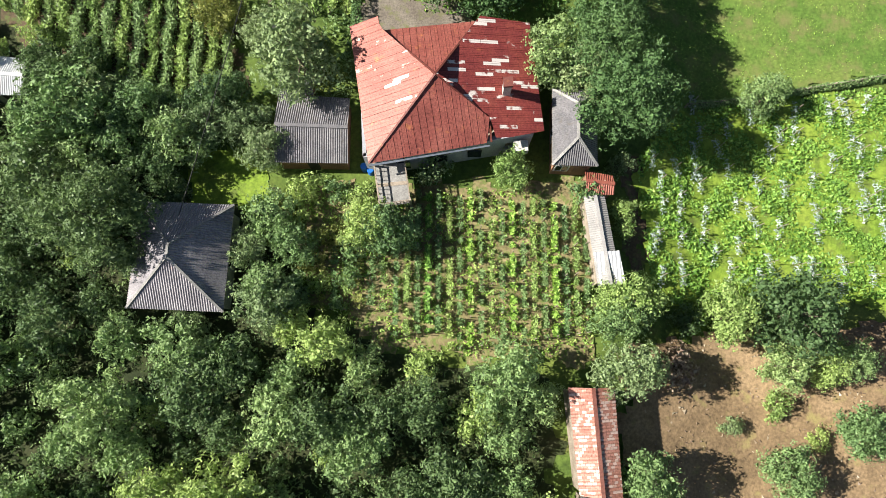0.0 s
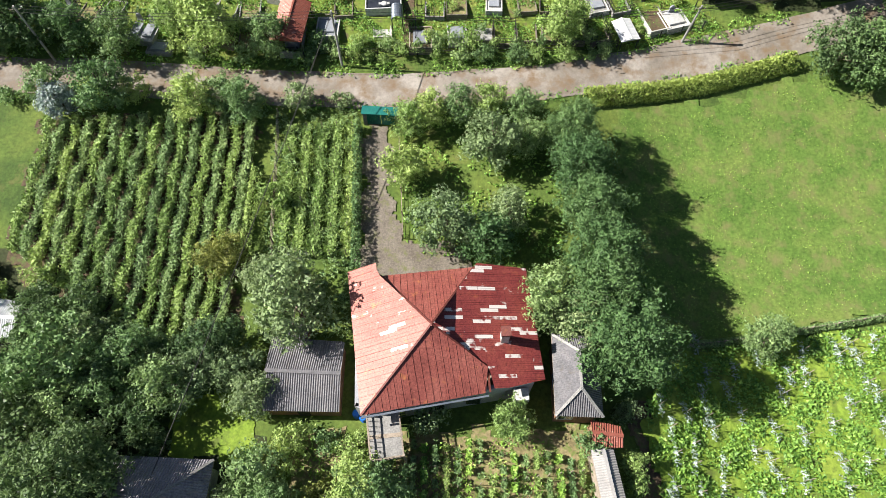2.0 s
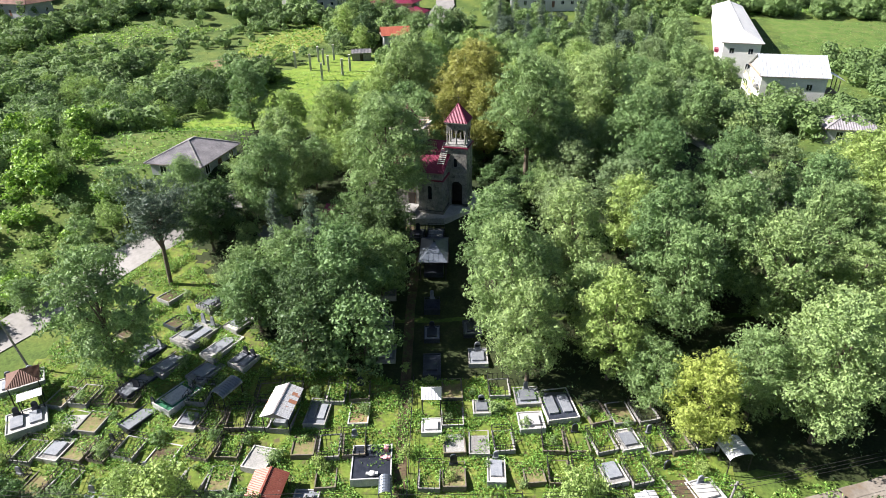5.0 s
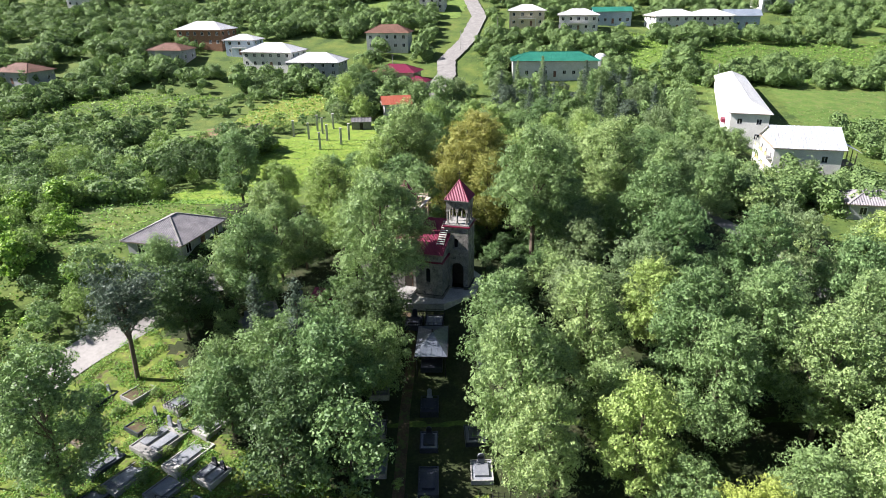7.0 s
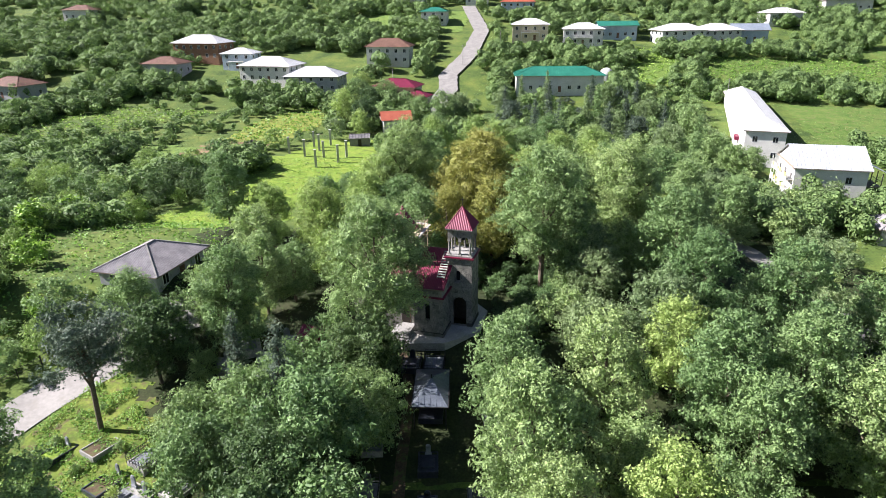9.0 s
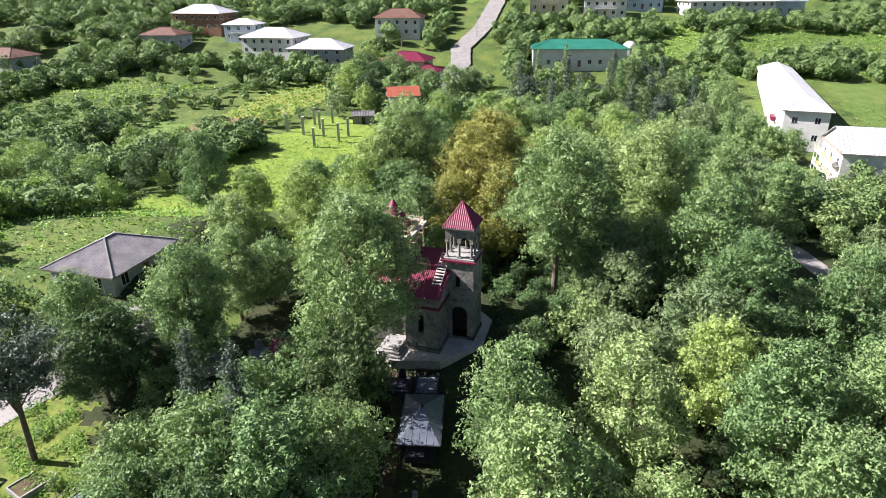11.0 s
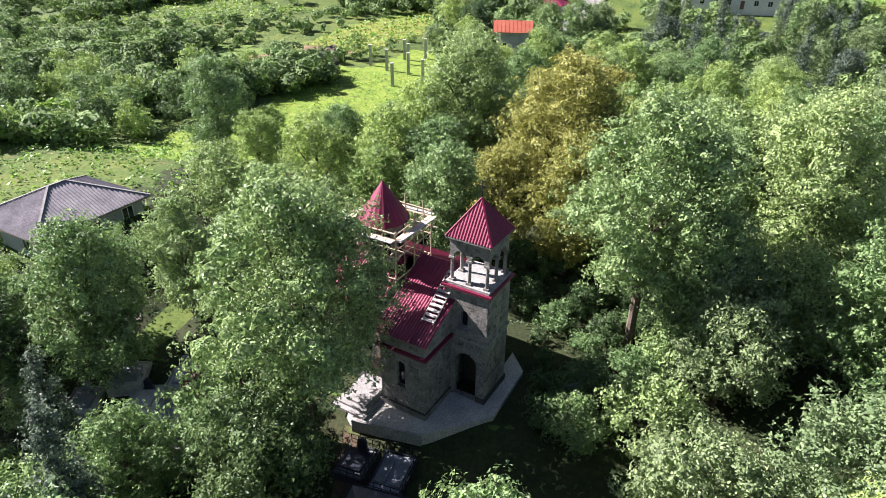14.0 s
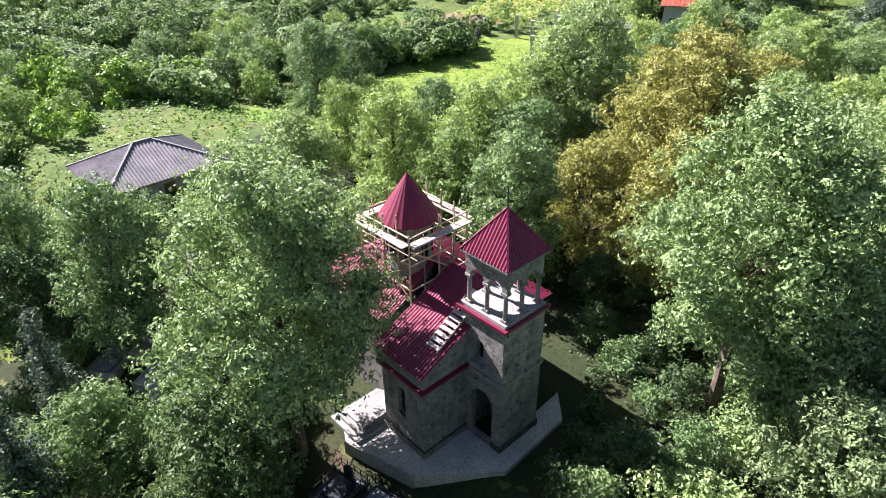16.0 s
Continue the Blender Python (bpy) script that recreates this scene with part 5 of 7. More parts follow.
def house(name, x, y, turn, w, d, high, rise, wall_mat, roof_mat, label, form="hip", storeys=1, pitch=0.6, seam=True, rows=0, balcony=False, base=None, over=0.5, rib=0.05):
    """A house: walls, sheet roof, eave boards, windows and door on an Empty at its foot."""
    z = (G(x, y) if base is None else base) - 0.3
    ob = thing(name, pose(x, y, z, 0, 0, turn), label, "house")
    walls = Solid()
    a, b = w / 2, d / 2
    t = 0.3
    n_front, n_side = rows or max(2, int(w / 3.2)), max(1, int(d / 4))
    step = high / storeys
    holes = {"f": [], "r": []}
    spots = []
    for s in range(storeys):
        for k in range(n_front):
            u = -a + w * (k + 0.5) / n_front
            if s == 0 and k == n_front // 2:
                continue
            holes["f"].append((u + a - 0.6, u + a + 0.6, 0.3 + s * step + 0.9, 0.3 + s * step + 0.9 + min(1.4, step - 1.3)))
            spots.append((u, ("y", -b, -1), 0.3 + s * step + 0.9, min(1.4, step - 1.3)))
        for k in range(n_side):
            u = -b + d * (k + 0.5) / n_side
            holes["r"].append((u + b - 0.6, u + b + 0.6, 0.3 + s * step + 0.9, 0.3 + s * step + 0.9 + min(1.4, step - 1.3)))
            spots.append((u, ("x", a, 1), 0.3 + s * step + 0.9, min(1.4, step - 1.3)))
            spots.append((u, ("x", -a, -1), 0.3 + s * step + 0.9, min(1.4, step - 1.3)))
    top = high + 0.3
    walls.wall((-a, -b), (a, -b), -4.0, top, t, holes["f"])
    walls.wall((a, -b + t), (a, b - t), -4.0, top, t, [(h[0] - t, h[1] - t, h[2], h[3]) for h in holes["r"]])
    walls.wall((a, b), (-a, b), -4.0, top, t)
    walls.wall((-a, b - t), (-a, -b + t), -4.0, top, t, [(h[0] - t, h[1] - t, h[2], h[3]) for h in holes["r"]])
    if form == "gable":
        for s in (-1, 1):
            u0, u1 = (-a, -a + t) if s < 0 else (a - t, a)
            n = len(walls.v)
            walls.v += [(u, v, zz) for u in (u0, u1) for v, zz in ((-b, top), (b, top), (0, top + rise * 0.93))]
            walls.f += [[n, n + 2, n + 1], [n + 3, n + 4, n + 5], [n, n + 1, n + 4, n + 3], [n + 1, n + 2, n + 5, n + 4], [n + 2, n, n + 3, n + 5]]
    walls.make("wall", wall_mat, ob)
    for u, side, sill, h in spots:
        window(ob, u, side, sill, 1.2, h)
    door = Solid().box(-a + w * (n_front // 2 + 0.5) / n_front - 0.5, -b - 0.04, 0.3, -a + w * (n_front // 2 + 0.5) / n_front + 0.5, -b + 0.05, 2.4)
    door.make("door", BROWN_ROOF, ob)
    faces = (hip_faces if form == "hip" else gable_faces)(w, d, over, top + 0.02, top + rise)
    for face in faces:
        Solid().roof(face, pitch, rib, seam).make("roof", roof_mat, ob)
    boards = Solid()
    lo = top - 0.14
    A, B = a + over, b + over
    boards.box(-A, -B, lo, A, B, lo + 0.1)
    boards.make("eave", WOOD, ob)
    if form == "hip":
        done = set()
        for face in faces:
            for p, q in zip(face, face[1:] + face[:1]):
                if (p[2] > top + rise * 0.5 or q[2] > top + rise * 0.5) and p != q and (q, p) not in done:
                    done.add((p, q))
                    Solid().beam(Vector(p) + Vector((0, 0, 0.05)), Vector(q) + Vector((0, 0, 0.05)), 0.2, 0.07).make("ridge_cap", CONCRETE if not seam else roof_mat, ob)
    if balcony:
        rail = Solid().box(-a * 0.5, -b - 1.5, 0.3 + step - 0.15, a * 0.5, -b, 0.3 + step)
        for u in np.linspace(-a * 0.5, a * 0.5, 9):
            rail.box(u - 0.03, -b - 1.48, 0.3 + step, u + 0.03, -b - 1.42, 1.3 + step)
        rail.box(-a * 0.5, -b - 1.5, 1.25 + step, a * 0.5, -b - 1.4, 1.33 + step)
        for u in (-a * 0.5, a * 0.5):
            rail.box(u - 0.1, -b - 1.5, 0, u + 0.1, -b - 1.3, 0.3 + step)
        rail.make("balcony", PLASTER, ob)
    return ob


def red_house():
    """The farmhouse with the large red sheet roof."""
    ob = thing("farmhouse", pose(0, 0, G(0, 18)), "farmhouse under a patched red sheet-metal roof", "house")
    e, apex = 4.3, (-0.78, 19.5, 7.2)
    tl, tr, br, bl = (-4.9, 24.75, e + 0.1), (2.65, 25.4, e + 0.1), (3.5, 15.1, e), (-6.1, 13.55, e)
    ntr, nbr = (6.97, 25.7, e - 0.35), (7.78, 15.62, e - 0.35)
    nw, nw2 = (-7.7, 25.3, e - 0.25), (-4.95, 25.65, e - 0.05)
    step_ = (3.33, 16.9, 5.0)
    Solid().roof([bl, br, step_, apex], 0.55, 0.025, True).make("roof", RED_ROOF, ob, "red painted south slope with standing seams")
    Solid().roof([tr, tl, apex], 0.55, 0.025, True).make("roof", RED_ROOF, ob)
    lift = Vector((0, 0, 0.01))
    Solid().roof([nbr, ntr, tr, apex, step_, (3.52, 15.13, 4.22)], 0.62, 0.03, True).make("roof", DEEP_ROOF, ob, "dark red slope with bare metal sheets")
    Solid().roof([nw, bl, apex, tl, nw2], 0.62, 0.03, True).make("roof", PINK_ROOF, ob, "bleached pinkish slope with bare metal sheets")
    for q in (tl, tr, step_, bl):
        Solid().beam(Vector(apex) + Vector((0, 0, 0.03)), Vector(q) + Vector((0, 0, 0.03)), 0.14, 0.05).make("ridge_cap", PINK_ROOF, ob)
    Solid().beam(Vector(step_) + lift * 5, Vector(br) + lift * 5, 0.16, 0.1).make("ridge_cap", PINK_ROOF, ob)
    walls = Solid()
    plan = [(-6.6, 14.3), (-5.6, 14.0), (6.9, 15.9), (6.2, 24.9), (-4.6, 24.3), (-7.0, 24.7)]
    for p, q in zip(plan, plan[1:] + plan[:1]):
        L = math.hypot(q[0] - p[0], q[1] - p[1])
        n = int(L / 3)
        walls.wall(p, q, -0.2, 3.95, 0.3, [(L * (k + 0.5) / n - 0.55, L * (k + 0.5) / n + 0.55, 1.2, 2.6) for k in range(n)])
    # Grey instead of white plaster: shade under the overhang painted into the walls.
    walls.make("wall", GREY_PLASTER, ob)
    Solid().prism([(p[0] * 0.94, 18.6 + (p[1] - 18.6) * 0.94) for p in plan], 1.0, 1.1).make("floor", WOOD, ob)
    chim = Solid().box(4.45, 18.75, 4.6, 5.05, 19.4, 6.35)
    chim = chim.make("chimney", PALE, ob, "short plastered chimney")
    Solid().box(4.38, 18.68, 6.35, 5.12, 19.47, 6.42).prism([(4.38, 18.68), (5.12, 18.68), (5.12, 19.47), (4.38, 19.47)], [6.42] * 4, [6.5, 6.65, 6.65, 6.5]).make("cap", PINK_ROOF, chim, "red tin chimney cap")
    porch = Solid().box(5.35, 14.7, 2.6, 6.5, 15.6, 3.3)
    porch.make("porch_roof", PALE, ob, "white box over a side door")
    for k, (x, y) in enumerate(((-3.5, 14.25), (-0.5, 14.7), (2.3, 15.1))):
        Solid().box(x - 0.55, y - 0.12, 1.2, x + 0.55, y - 0.02, 2.6).make("window", GLASS_DARK, ob)
    gut = Solid().beam((-6.05, 13.4, e - 0.08), (3.4, 14.85, e - 0.08), 0.14, 0.12)
    gut.make("gutter", GALV, ob)
    # terrace on posts
    deck = thing("terrace", pose(0, 0, G(-4, 12)), "raised timber terrace with railings beside the farmhouse", "terrace")
    P = [(-5.8, 13.9), (-5.35, 10.5), (-2.95, 10.85), (-3.4, 14.3)]
    Solid().prism(P, 2.45, 2.6).make("deck", CONCRETE, deck)
    for p in P:
        Solid().box(p[0] - 0.08, p[1] - 0.08, -0.3, p[0] + 0.08, p[1] + 0.08, 3.5).make("post", WOOD, deck)
    for p, q in zip(P[:3], P[1:4]):
        for zz in (2.95, 3.45):
            Solid().beam((*p, zz), (*q, zz), 0.09, 0.07).make("rail", WOOD, deck)
        n = 9
        for k in range(1, n):
            u = [p[i] + (q[i] - p[i]) * k / n for i in (0, 1)]
            Solid().box(u[0] - 0.025, u[1] - 0.025, 2.6, u[0] + 0.025, u[1] + 0.025, 3.45).make("baluster", WOOD, deck)
    Solid().beam((-5.6, 12.3, 2.62), (-3.1, 12.5, 2.62), 0.3, 0.04).make("board", WOOD, deck)


def shed(name, outline, eave, ridge, wall_mat, roof_mat, label, pitch=0.18, ridge_along="x", over=0.25):
    """A low gabled shed over four corners, given counter-clockwise from its south-west one."""
    c = [Vector((*p, 0)) for p in outline]
    mid = sum(c, Vector()) / 4
    z = G(mid.x, mid.y)
    ob = thing(name, pose(0, 0, z), label, "shed")
    grown = [mid + (p - mid) * (1 + over / (p - mid).length) for p in c]
    if ridge_along == "x":
        r0, r1 = (grown[0] + grown[3]) / 2, (grown[1] + grown[2]) / 2
        pairs = [(grown[0], grown[1], r1, r0), (grown[2], grown[3], r0, r1)]
    else:
        r0, r1 = (grown[0] + grown[1]) / 2, (grown[2] + grown[3]) / 2
        pairs = [(grown[1], grown[2], r1, r0), (grown[3], grown[0], r0, r1)]
    for a, b, d, e in pairs:
        Solid().roof([(a.x, a.y, eave), (b.x, b.y, eave), (d.x, d.y, ridge), (e.x, e.y, ridge)], pitch, 0.03).make("roof", roof_mat, ob)
    Solid().beam((r0.x, r0.y, ridge + 0.03), (r1.x, r1.y, ridge + 0.03), 0.28, 0.08).make("ridge_cap", roof_mat, ob)
    walls = Solid()
    for p, q in zip(c, c[1:] + c[:1]):
        walls.wall((p.x, p.y), (q.x, q.y), -0.4, eave - 0.03, 0.15)
    walls.make("wall", wall_mat, ob)
    Solid().box(-0.45, -0.06, 0, 0.45, 0.03, min(1.9, eave - 0.2)).make("door", DARK_INSIDE, ob, m=Matrix.Translation((c[0] + c[1]) / 2) @ Matrix.Rotation(math.atan2(c[1].y - c[0].y, c[1].x - c[0].x), 4, "Z"))
    return ob


red_house()
shed("garden_shed", [(-13.8, 14.7), (-8.2, 14.5), (-8.1, 19.8), (-13.7, 20.3)], 2.15, 2.9, BRICK, ETERNIT, "low brick shed under a grey corrugated roof")
shed("lean_to", [(-13.6, 20.6), (-11.2, 20.5), (-11.2, 21.6), (-13.6, 21.7)], 1.9, 2.2, BRICK, ETERNIT, "small grey-roofed lean-to behind the shed")
house("grey_house", -20.9, 6.85, -3.5, 6.6, 7.6, 2.9, 2.5, GREY_PLASTER, PURPLE_SHEET, "small house under a violet-grey hipped corrugated roof", pitch=0.19, seam=False, over=0.45, rib=0.03)
house("annex", 10.3, 16.6, -3, 3.0, 5.8, 3.3, 1.5, BRICK, ETERNIT, "narrow outbuilding under a grey hipped corrugated roof", pitch=0.17, seam=False, over=0.3, rib=0.03)
shed("store", [(11.4, 11.6), (13.3, 11.5), (13.3, 12.8), (11.4, 13.3)], 2.0, 2.4, BRICK, TOMB_RED, "small store with a rusty red roof")
shed("henhouse", [(11.75, 4.2), (13.5, 4.3), (12.7, 11.0), (11.1, 11.0)], 2.0, 2.35, WOOD, LIGHT_SHEET, "long pale-roofed hen house with a white-sheeted end", ridge_along="y")
Solid().roof([(11.85, 4.0, 2.14), (13.85, 4.1, 2.14), (13.5, 6.7, 2.42), (11.5, 6.6, 2.42)], 0.3, 0.03).make("roof_sheet", WHITE_METAL)
tagged(bpy.data.objects["roof_sheet"], "loose white metal sheet laid over the hen house", "roof sheet")
shed("barn", [(9.3, -11.3), (12.3, -11.6), (12.2, -4.1), (8.9, -4.0)], 2.8, 3.5, WOOD, RUSTY, "long barn under rusty patchwork roof sheets", ridge_along="y", pitch=0.3)
shed("barn_end", [(9.5, -13.6), (12.4, -13.8), (12.4, -12.0), (9.5, -11.8)], 2.6, 3.2, WOOD, ETERNIT, "grey corrugated end of the long barn", ridge_along="y")
shed("neighbour_shed", [(-38, 20.9), (-35.1, 20.9), (-35, 23.7), (-38, 24.2)], 2.3, 2.7, CONCRETE, WHITE_METAL, "neighbour's shed under a pale metal roof")


def barrel():
    ob = Solid().tube((0, 0, 0), (0, 0, 0.9), 0.3, 0.3, 16).tube((0, 0, 0.28), (0, 0, 0.34), 0.32, 0.32, 16).tube((0, 0, 0.6), (0, 0, 0.66), 0.32, 0.32, 16).tube((0, 0, 0.9), (0, 0, 0.94), 0.27, 0.27, 16)
    return ob


for x, y in ((-6.9, 14.5), (-6.35, 14.2)):
    tagged(barrel().make("barrel", BARREL_BLUE, m=pose(x, y, G(x, y))), "blue plastic water barrel beside the farmhouse", "barrel", "barrels")


def gate():
    ob = thing("gate", pose(-5.55, 42.1, G(-5.5, 42), 0, 0, -5), "teal metal driveway gate between two posts", "gate")
    for s in (-1, 1):
        Solid().box(s * 1.55 - 0.15, -0.15, -0.3, s * 1.55 + 0.15, 0.15, 2.1).make("post", CONCRETE, ob)
        leaf = Solid().box(min(0.03 * s, 1.36 * s), -0.03, 0.15, max(0.03 * s, 1.36 * s), 0.03, 1.85)
        for k in range(7):
            leaf.box(s * (0.15 + k * 0.18) - 0.02, -0.05, 0.2, s * (0.15 + k * 0.18) + 0.02, 0.05, 1.8)
        leaf.make("leaf", TEAL, ob)
    roofing = Solid().box(-1.75, -0.5, 2.1, 1.75, 0.5, 2.18)
    roofing.make("canopy", TEAL, ob)


gate()

# ---- church ----
CHURCH = pose(1.46, 92.99, 13.4, 0, 0, -16.4)


def arch(solid, cx, y0, y1, z0, z1, half, spring, steps=10):
    """The masonry over a round-headed opening, from its springing to z1, between two faces."""
    pts = [(cx + half * math.cos(a), spring + half * math.sin(a)) for a in (math.pi * k / steps for k in range(steps + 1))]
    for (xa, za), (xb, zb) in zip(pts, pts[1:]):
        n = len(solid.v)
        solid.v += [(xa, y0, za), (xb, y0, zb), (xb, y0, z1), (xa, y0, z1), (xa, y1, za), (xb, y1, zb), (xb, y1, z1), (xa, y1, z1)]
        solid.f += [[n, n + 3, n + 2, n + 1], [n + 4, n + 5, n + 6, n + 7], [n, n + 1, n + 5, n + 4], [n + 3, n + 7, n + 6, n + 2], [n, n + 4, n + 7, n + 3], [n + 1, n + 2, n + 6, n + 5]]


def quoins(parent, x, y, z0, z1, sx, sy):
    """Corner stones laid long and short in turn."""
    z, k = z0, 0
    while z + 0.3 <= z1:
        a, b = (0.42, 0.26) if k % 2 else (0.26, 0.42)
        xs, ys = sorted((x + sx * 0.015, x - sx * a)), sorted((y + sy * 0.015, y - sy * b))
        Solid().box(xs[0], ys[0], z + 0.012, xs[1], ys[1], z + 0.3).make("stone", BRICKY if parent.get("warm") else STONE, parent)
        z, k = z + 0.312, k + 1


def church():
    ob = thing("church", CHURCH, "stone village church with crimson tin roofs and an unfinished bell tower", "church")
    # porch body
    body = Solid()
    body.wall((-3.4, 0), (0, 0), -0.4, 5.95, 0.45, [(1.3, 1.9, 2.0, 4.0)])
    body.wall((0, 0.45), (0, 3.45), -0.4, 5.95, 0.45)
    body.wall((-3.4, 3.45), (-3.4, 0.45), -0.4, 5.95, 0.45)
    wall = body.make("wall", STONE, ob, "grey tuff porch wall")
    head = Solid()
    arch(head, -1.8, -0.0, 0.45, 3.7, 4.0, 0.3, 3.7)
    head.make("arch", STONE, ob)
    Solid().box(-2.1, 0.25, 2.0, -1.5, 0.3, 4.0).make("window", GLASS_DARK, ob)
    Solid().box(-2.2, -0.06, 1.85, -1.4, 0.1, 2.0).make("window_sill", STONE, ob)
    for z, d in ((4.65, 0.14), (4.82, 0.24)):
        Solid().box(-3.4 - d, -d, z, d, 0.0, z + 0.16).make("cornice", CRIMSON if z > 4.7 else STONE, ob)
        Solid().box(0, 0.0, z, d, 3.25, z + 0.16).make("cornice", CRIMSON if z > 4.7 else STONE, ob)
    quoins(ob, 0, 0, 0.5, 4.6, 1, -1)
    Solid().box(-3.5, -0.1, -0.4, 0.1, -0.003, 0.42).box(0.003, 0.0, -0.4, 0.1, 3.2, 0.42).make("plinth", SOOT, ob, "dark damp plinth of the porch")
    for z in np.arange(0.0, 5.5, 0.44):
        for x in np.arange(-3.3 + (0.35 if int(z / 0.44) % 2 else 0), -0.6, 0.72):
            if not (-2.75 < x < -1.4 and 1.5 < z < 4.0) and not 4.3 < z < 4.95:
                Solid().box(x, -0.014, z + 0.012, x + 0.7, 0.05, z + 0.428).make("stone", STONE, wall)
        for y in np.arange(0.5, 2.8, 0.72):
            if not 4.3 < z < 4.95:
                Solid().box(-0.05, y, z + 0.012, 0.014, y + 0.7, z + 0.428).make("stone", STONE, wall)
    Solid().box(-3.55, -0.14, -0.4, 0.14, 3.2, 0.35).make("plinth", STONE, ob)
    # the long crimson slope over the porch, rising to the drum
    Solid().roof([(-3.68, -0.3, 6.02), (0.28, -0.3, 6.02), (0.28, 5.6, 8.7), (-3.68, 5.6, 8.7)], 0.2, 0.022).make("roof", CRIMSON, ob)
    Solid().prism([(-3.63, -0.25), (0.24, -0.25), (0.24, 5.6), (-3.63, 5.6)], [5.83, 5.83, 8.5, 8.5], [5.97, 5.97, 8.64, 8.64]).make("eave", WOOD, ob)
    side = Solid()
    side.prism([(-0.2, 0.5), (-0.01, 0.5), (-0.01, 5.6), (-0.2, 5.6)], [5.5] * 4, [6.2, 6.2, 8.45, 8.45])
    side.prism([(-3.39, 0.5), (-3.2, 0.5), (-3.2, 5.6), (-3.39, 5.6)], [5.0] * 4, [6.2, 6.2, 8.45, 8.45])
    side.make("gable_wall", STONE, ob)
    # nave with hipped roofs round the drum
    nave = Solid()
    nave.wall((-11.4, 1.4), (-3.4, 1.4), -0.4, 6.5, 0.45, [(1.5, 2.1, 2.4, 4.4), (3.6, 4.2, 2.4, 4.4), (5.6, 6.2, 2.4, 4.4)])
    nave.wall((0.0, 9.6), (-11.4, 9.6), -0.4, 6.5, 0.45)
    nave.wall((-11.4, 9.6), (-11.4, 1.85), -0.4, 6.5, 0.45)
    nave.wall((0.0, 6.3), (0.0, 9.15), -0.4, 6.5, 0.45)
    nave.make("wall", STONE, ob, "nave wall of brownish stone")
    for x in (-9.6, -7.5, -5.5):
        Solid().box(x - 0.3, 1.65, 2.4, x + 0.3, 1.7, 4.4).make("window", GLASS_DARK, ob)
    ob["warm"] = 1
    quoins(ob, -4.3, 1.4, 0, 6.3, 1, -1)
    a, b = (-11.8, 0.9, 6.5), (-4.1, 0.9, 6.5)
    c, d = (0.4, 10.0, 6.5), (-11.8, 10.0, 6.5)
    r0, r1 = (-8.2, 4.9, 8.7), (-4.3, 4.9, 8.7)
    for face in ([a, b, r1, r0], [d, a, r0], [c, d, r0, r1], [(0.4, 6.0, 6.5), c, r1]):
        Solid().roof(face, 0.2, 0.022).make("roof", CRIMSON, ob)
    Solid().box(-11.7, 1.0, 6.32, -3.7, 9.9, 6.46).make("eave", STONE, ob)
    # drum and cone
    drum = Solid().tube((-6.04, 4.5, 7.2), (-6.04, 4.5, 11.2), 1.3, 1.3, 12)
    drum.make("drum", STONE, ob)
    for k in range(8):
        t = 2 * math.pi * k / 8
        m = Matrix.Translation((-6.04, 4.5, 0)) @ Matrix.Rotation(t, 4, "Z")
        Solid().box(1.18, -0.18, 9.1, 1.36, 0.18, 10.6).make("window", GLASS_DARK, ob, m=m)
    Solid().tube((-6.04, 4.5, 11.2), (-6.04, 4.5, 11.35), 1.62, 1.62, 16).make("cornice", CRIMSON, ob)
    cone = Solid()
    n = 48
    ring = [(-6.04 + (1.74 + 0.04 * (k % 2)) * math.cos(2 * math.pi * k / n), 4.5 + (1.74 + 0.04 * (k % 2)) * math.sin(2 * math.pi * k / n), 11.3) for k in range(n)]
    for k in range(n):
        cone.face([ring[k], ring[(k + 1) % n], (-6.04, 4.5, 13.95)])
    cone.make("dome_roof", CRIMSON, ob, "ribbed crimson cone roof")
    # bell tower
    x0, x1, y0, y1 = -0.5, 2.6, 3.25, 6.35
    tower = Solid()
    tower.wall((x0, y0), (x1, y0), -0.4, 8.5, 0.4, [(0.85, 2.45, 0.0, 3.65), (1.2, 1.7, 5.7, 7.0)])
    tower.wall((x1, y0 + 0.4), (x1, y1 - 0.4), -0.4, 8.5, 0.4)
    tower.wall((x1, y1), (x0, y1), -0.4, 8.5, 0.4)
    tower.wall((x0, y1 - 0.4), (x0, y0 + 0.4), -0.4, 8.5, 0.4)
    shaft = tower.make("tower_wall", STONE, ob, "grey stone shaft of the bell tower")
    head = Solid()
    arch(head, x0 + 1.65, y0, y0 + 0.4, 2.85, 3.65, 0.8, 2.85)
    head.make("arch", STONE, ob, "round arch over the tower doorway")
    head = Solid()
    arch(head, x0 + 1.45, y0, y0 + 0.4, 6.75, 7.0, 0.25, 6.75)
    head.make("arch", STONE, ob)
    Solid().box(x0 + 0.6, y0 + 1.6, 0.0, x1 - 0.4, y0 + 1.65, 3.7).make("inner_door", DARK_INSIDE, ob, "dark doorway inside the arch")
    Solid().box(x0 + 1.15, y0 + 0.3, 5.7, x0 + 1.75, y0 + 0.35, 7.0).make("window", GLASS_DARK, ob)
    Solid().box(x0 + 1.05, y0 - 0.3, 5.5, x0 + 1.85, y0, 5.66).make("window_sill", STONE, ob)
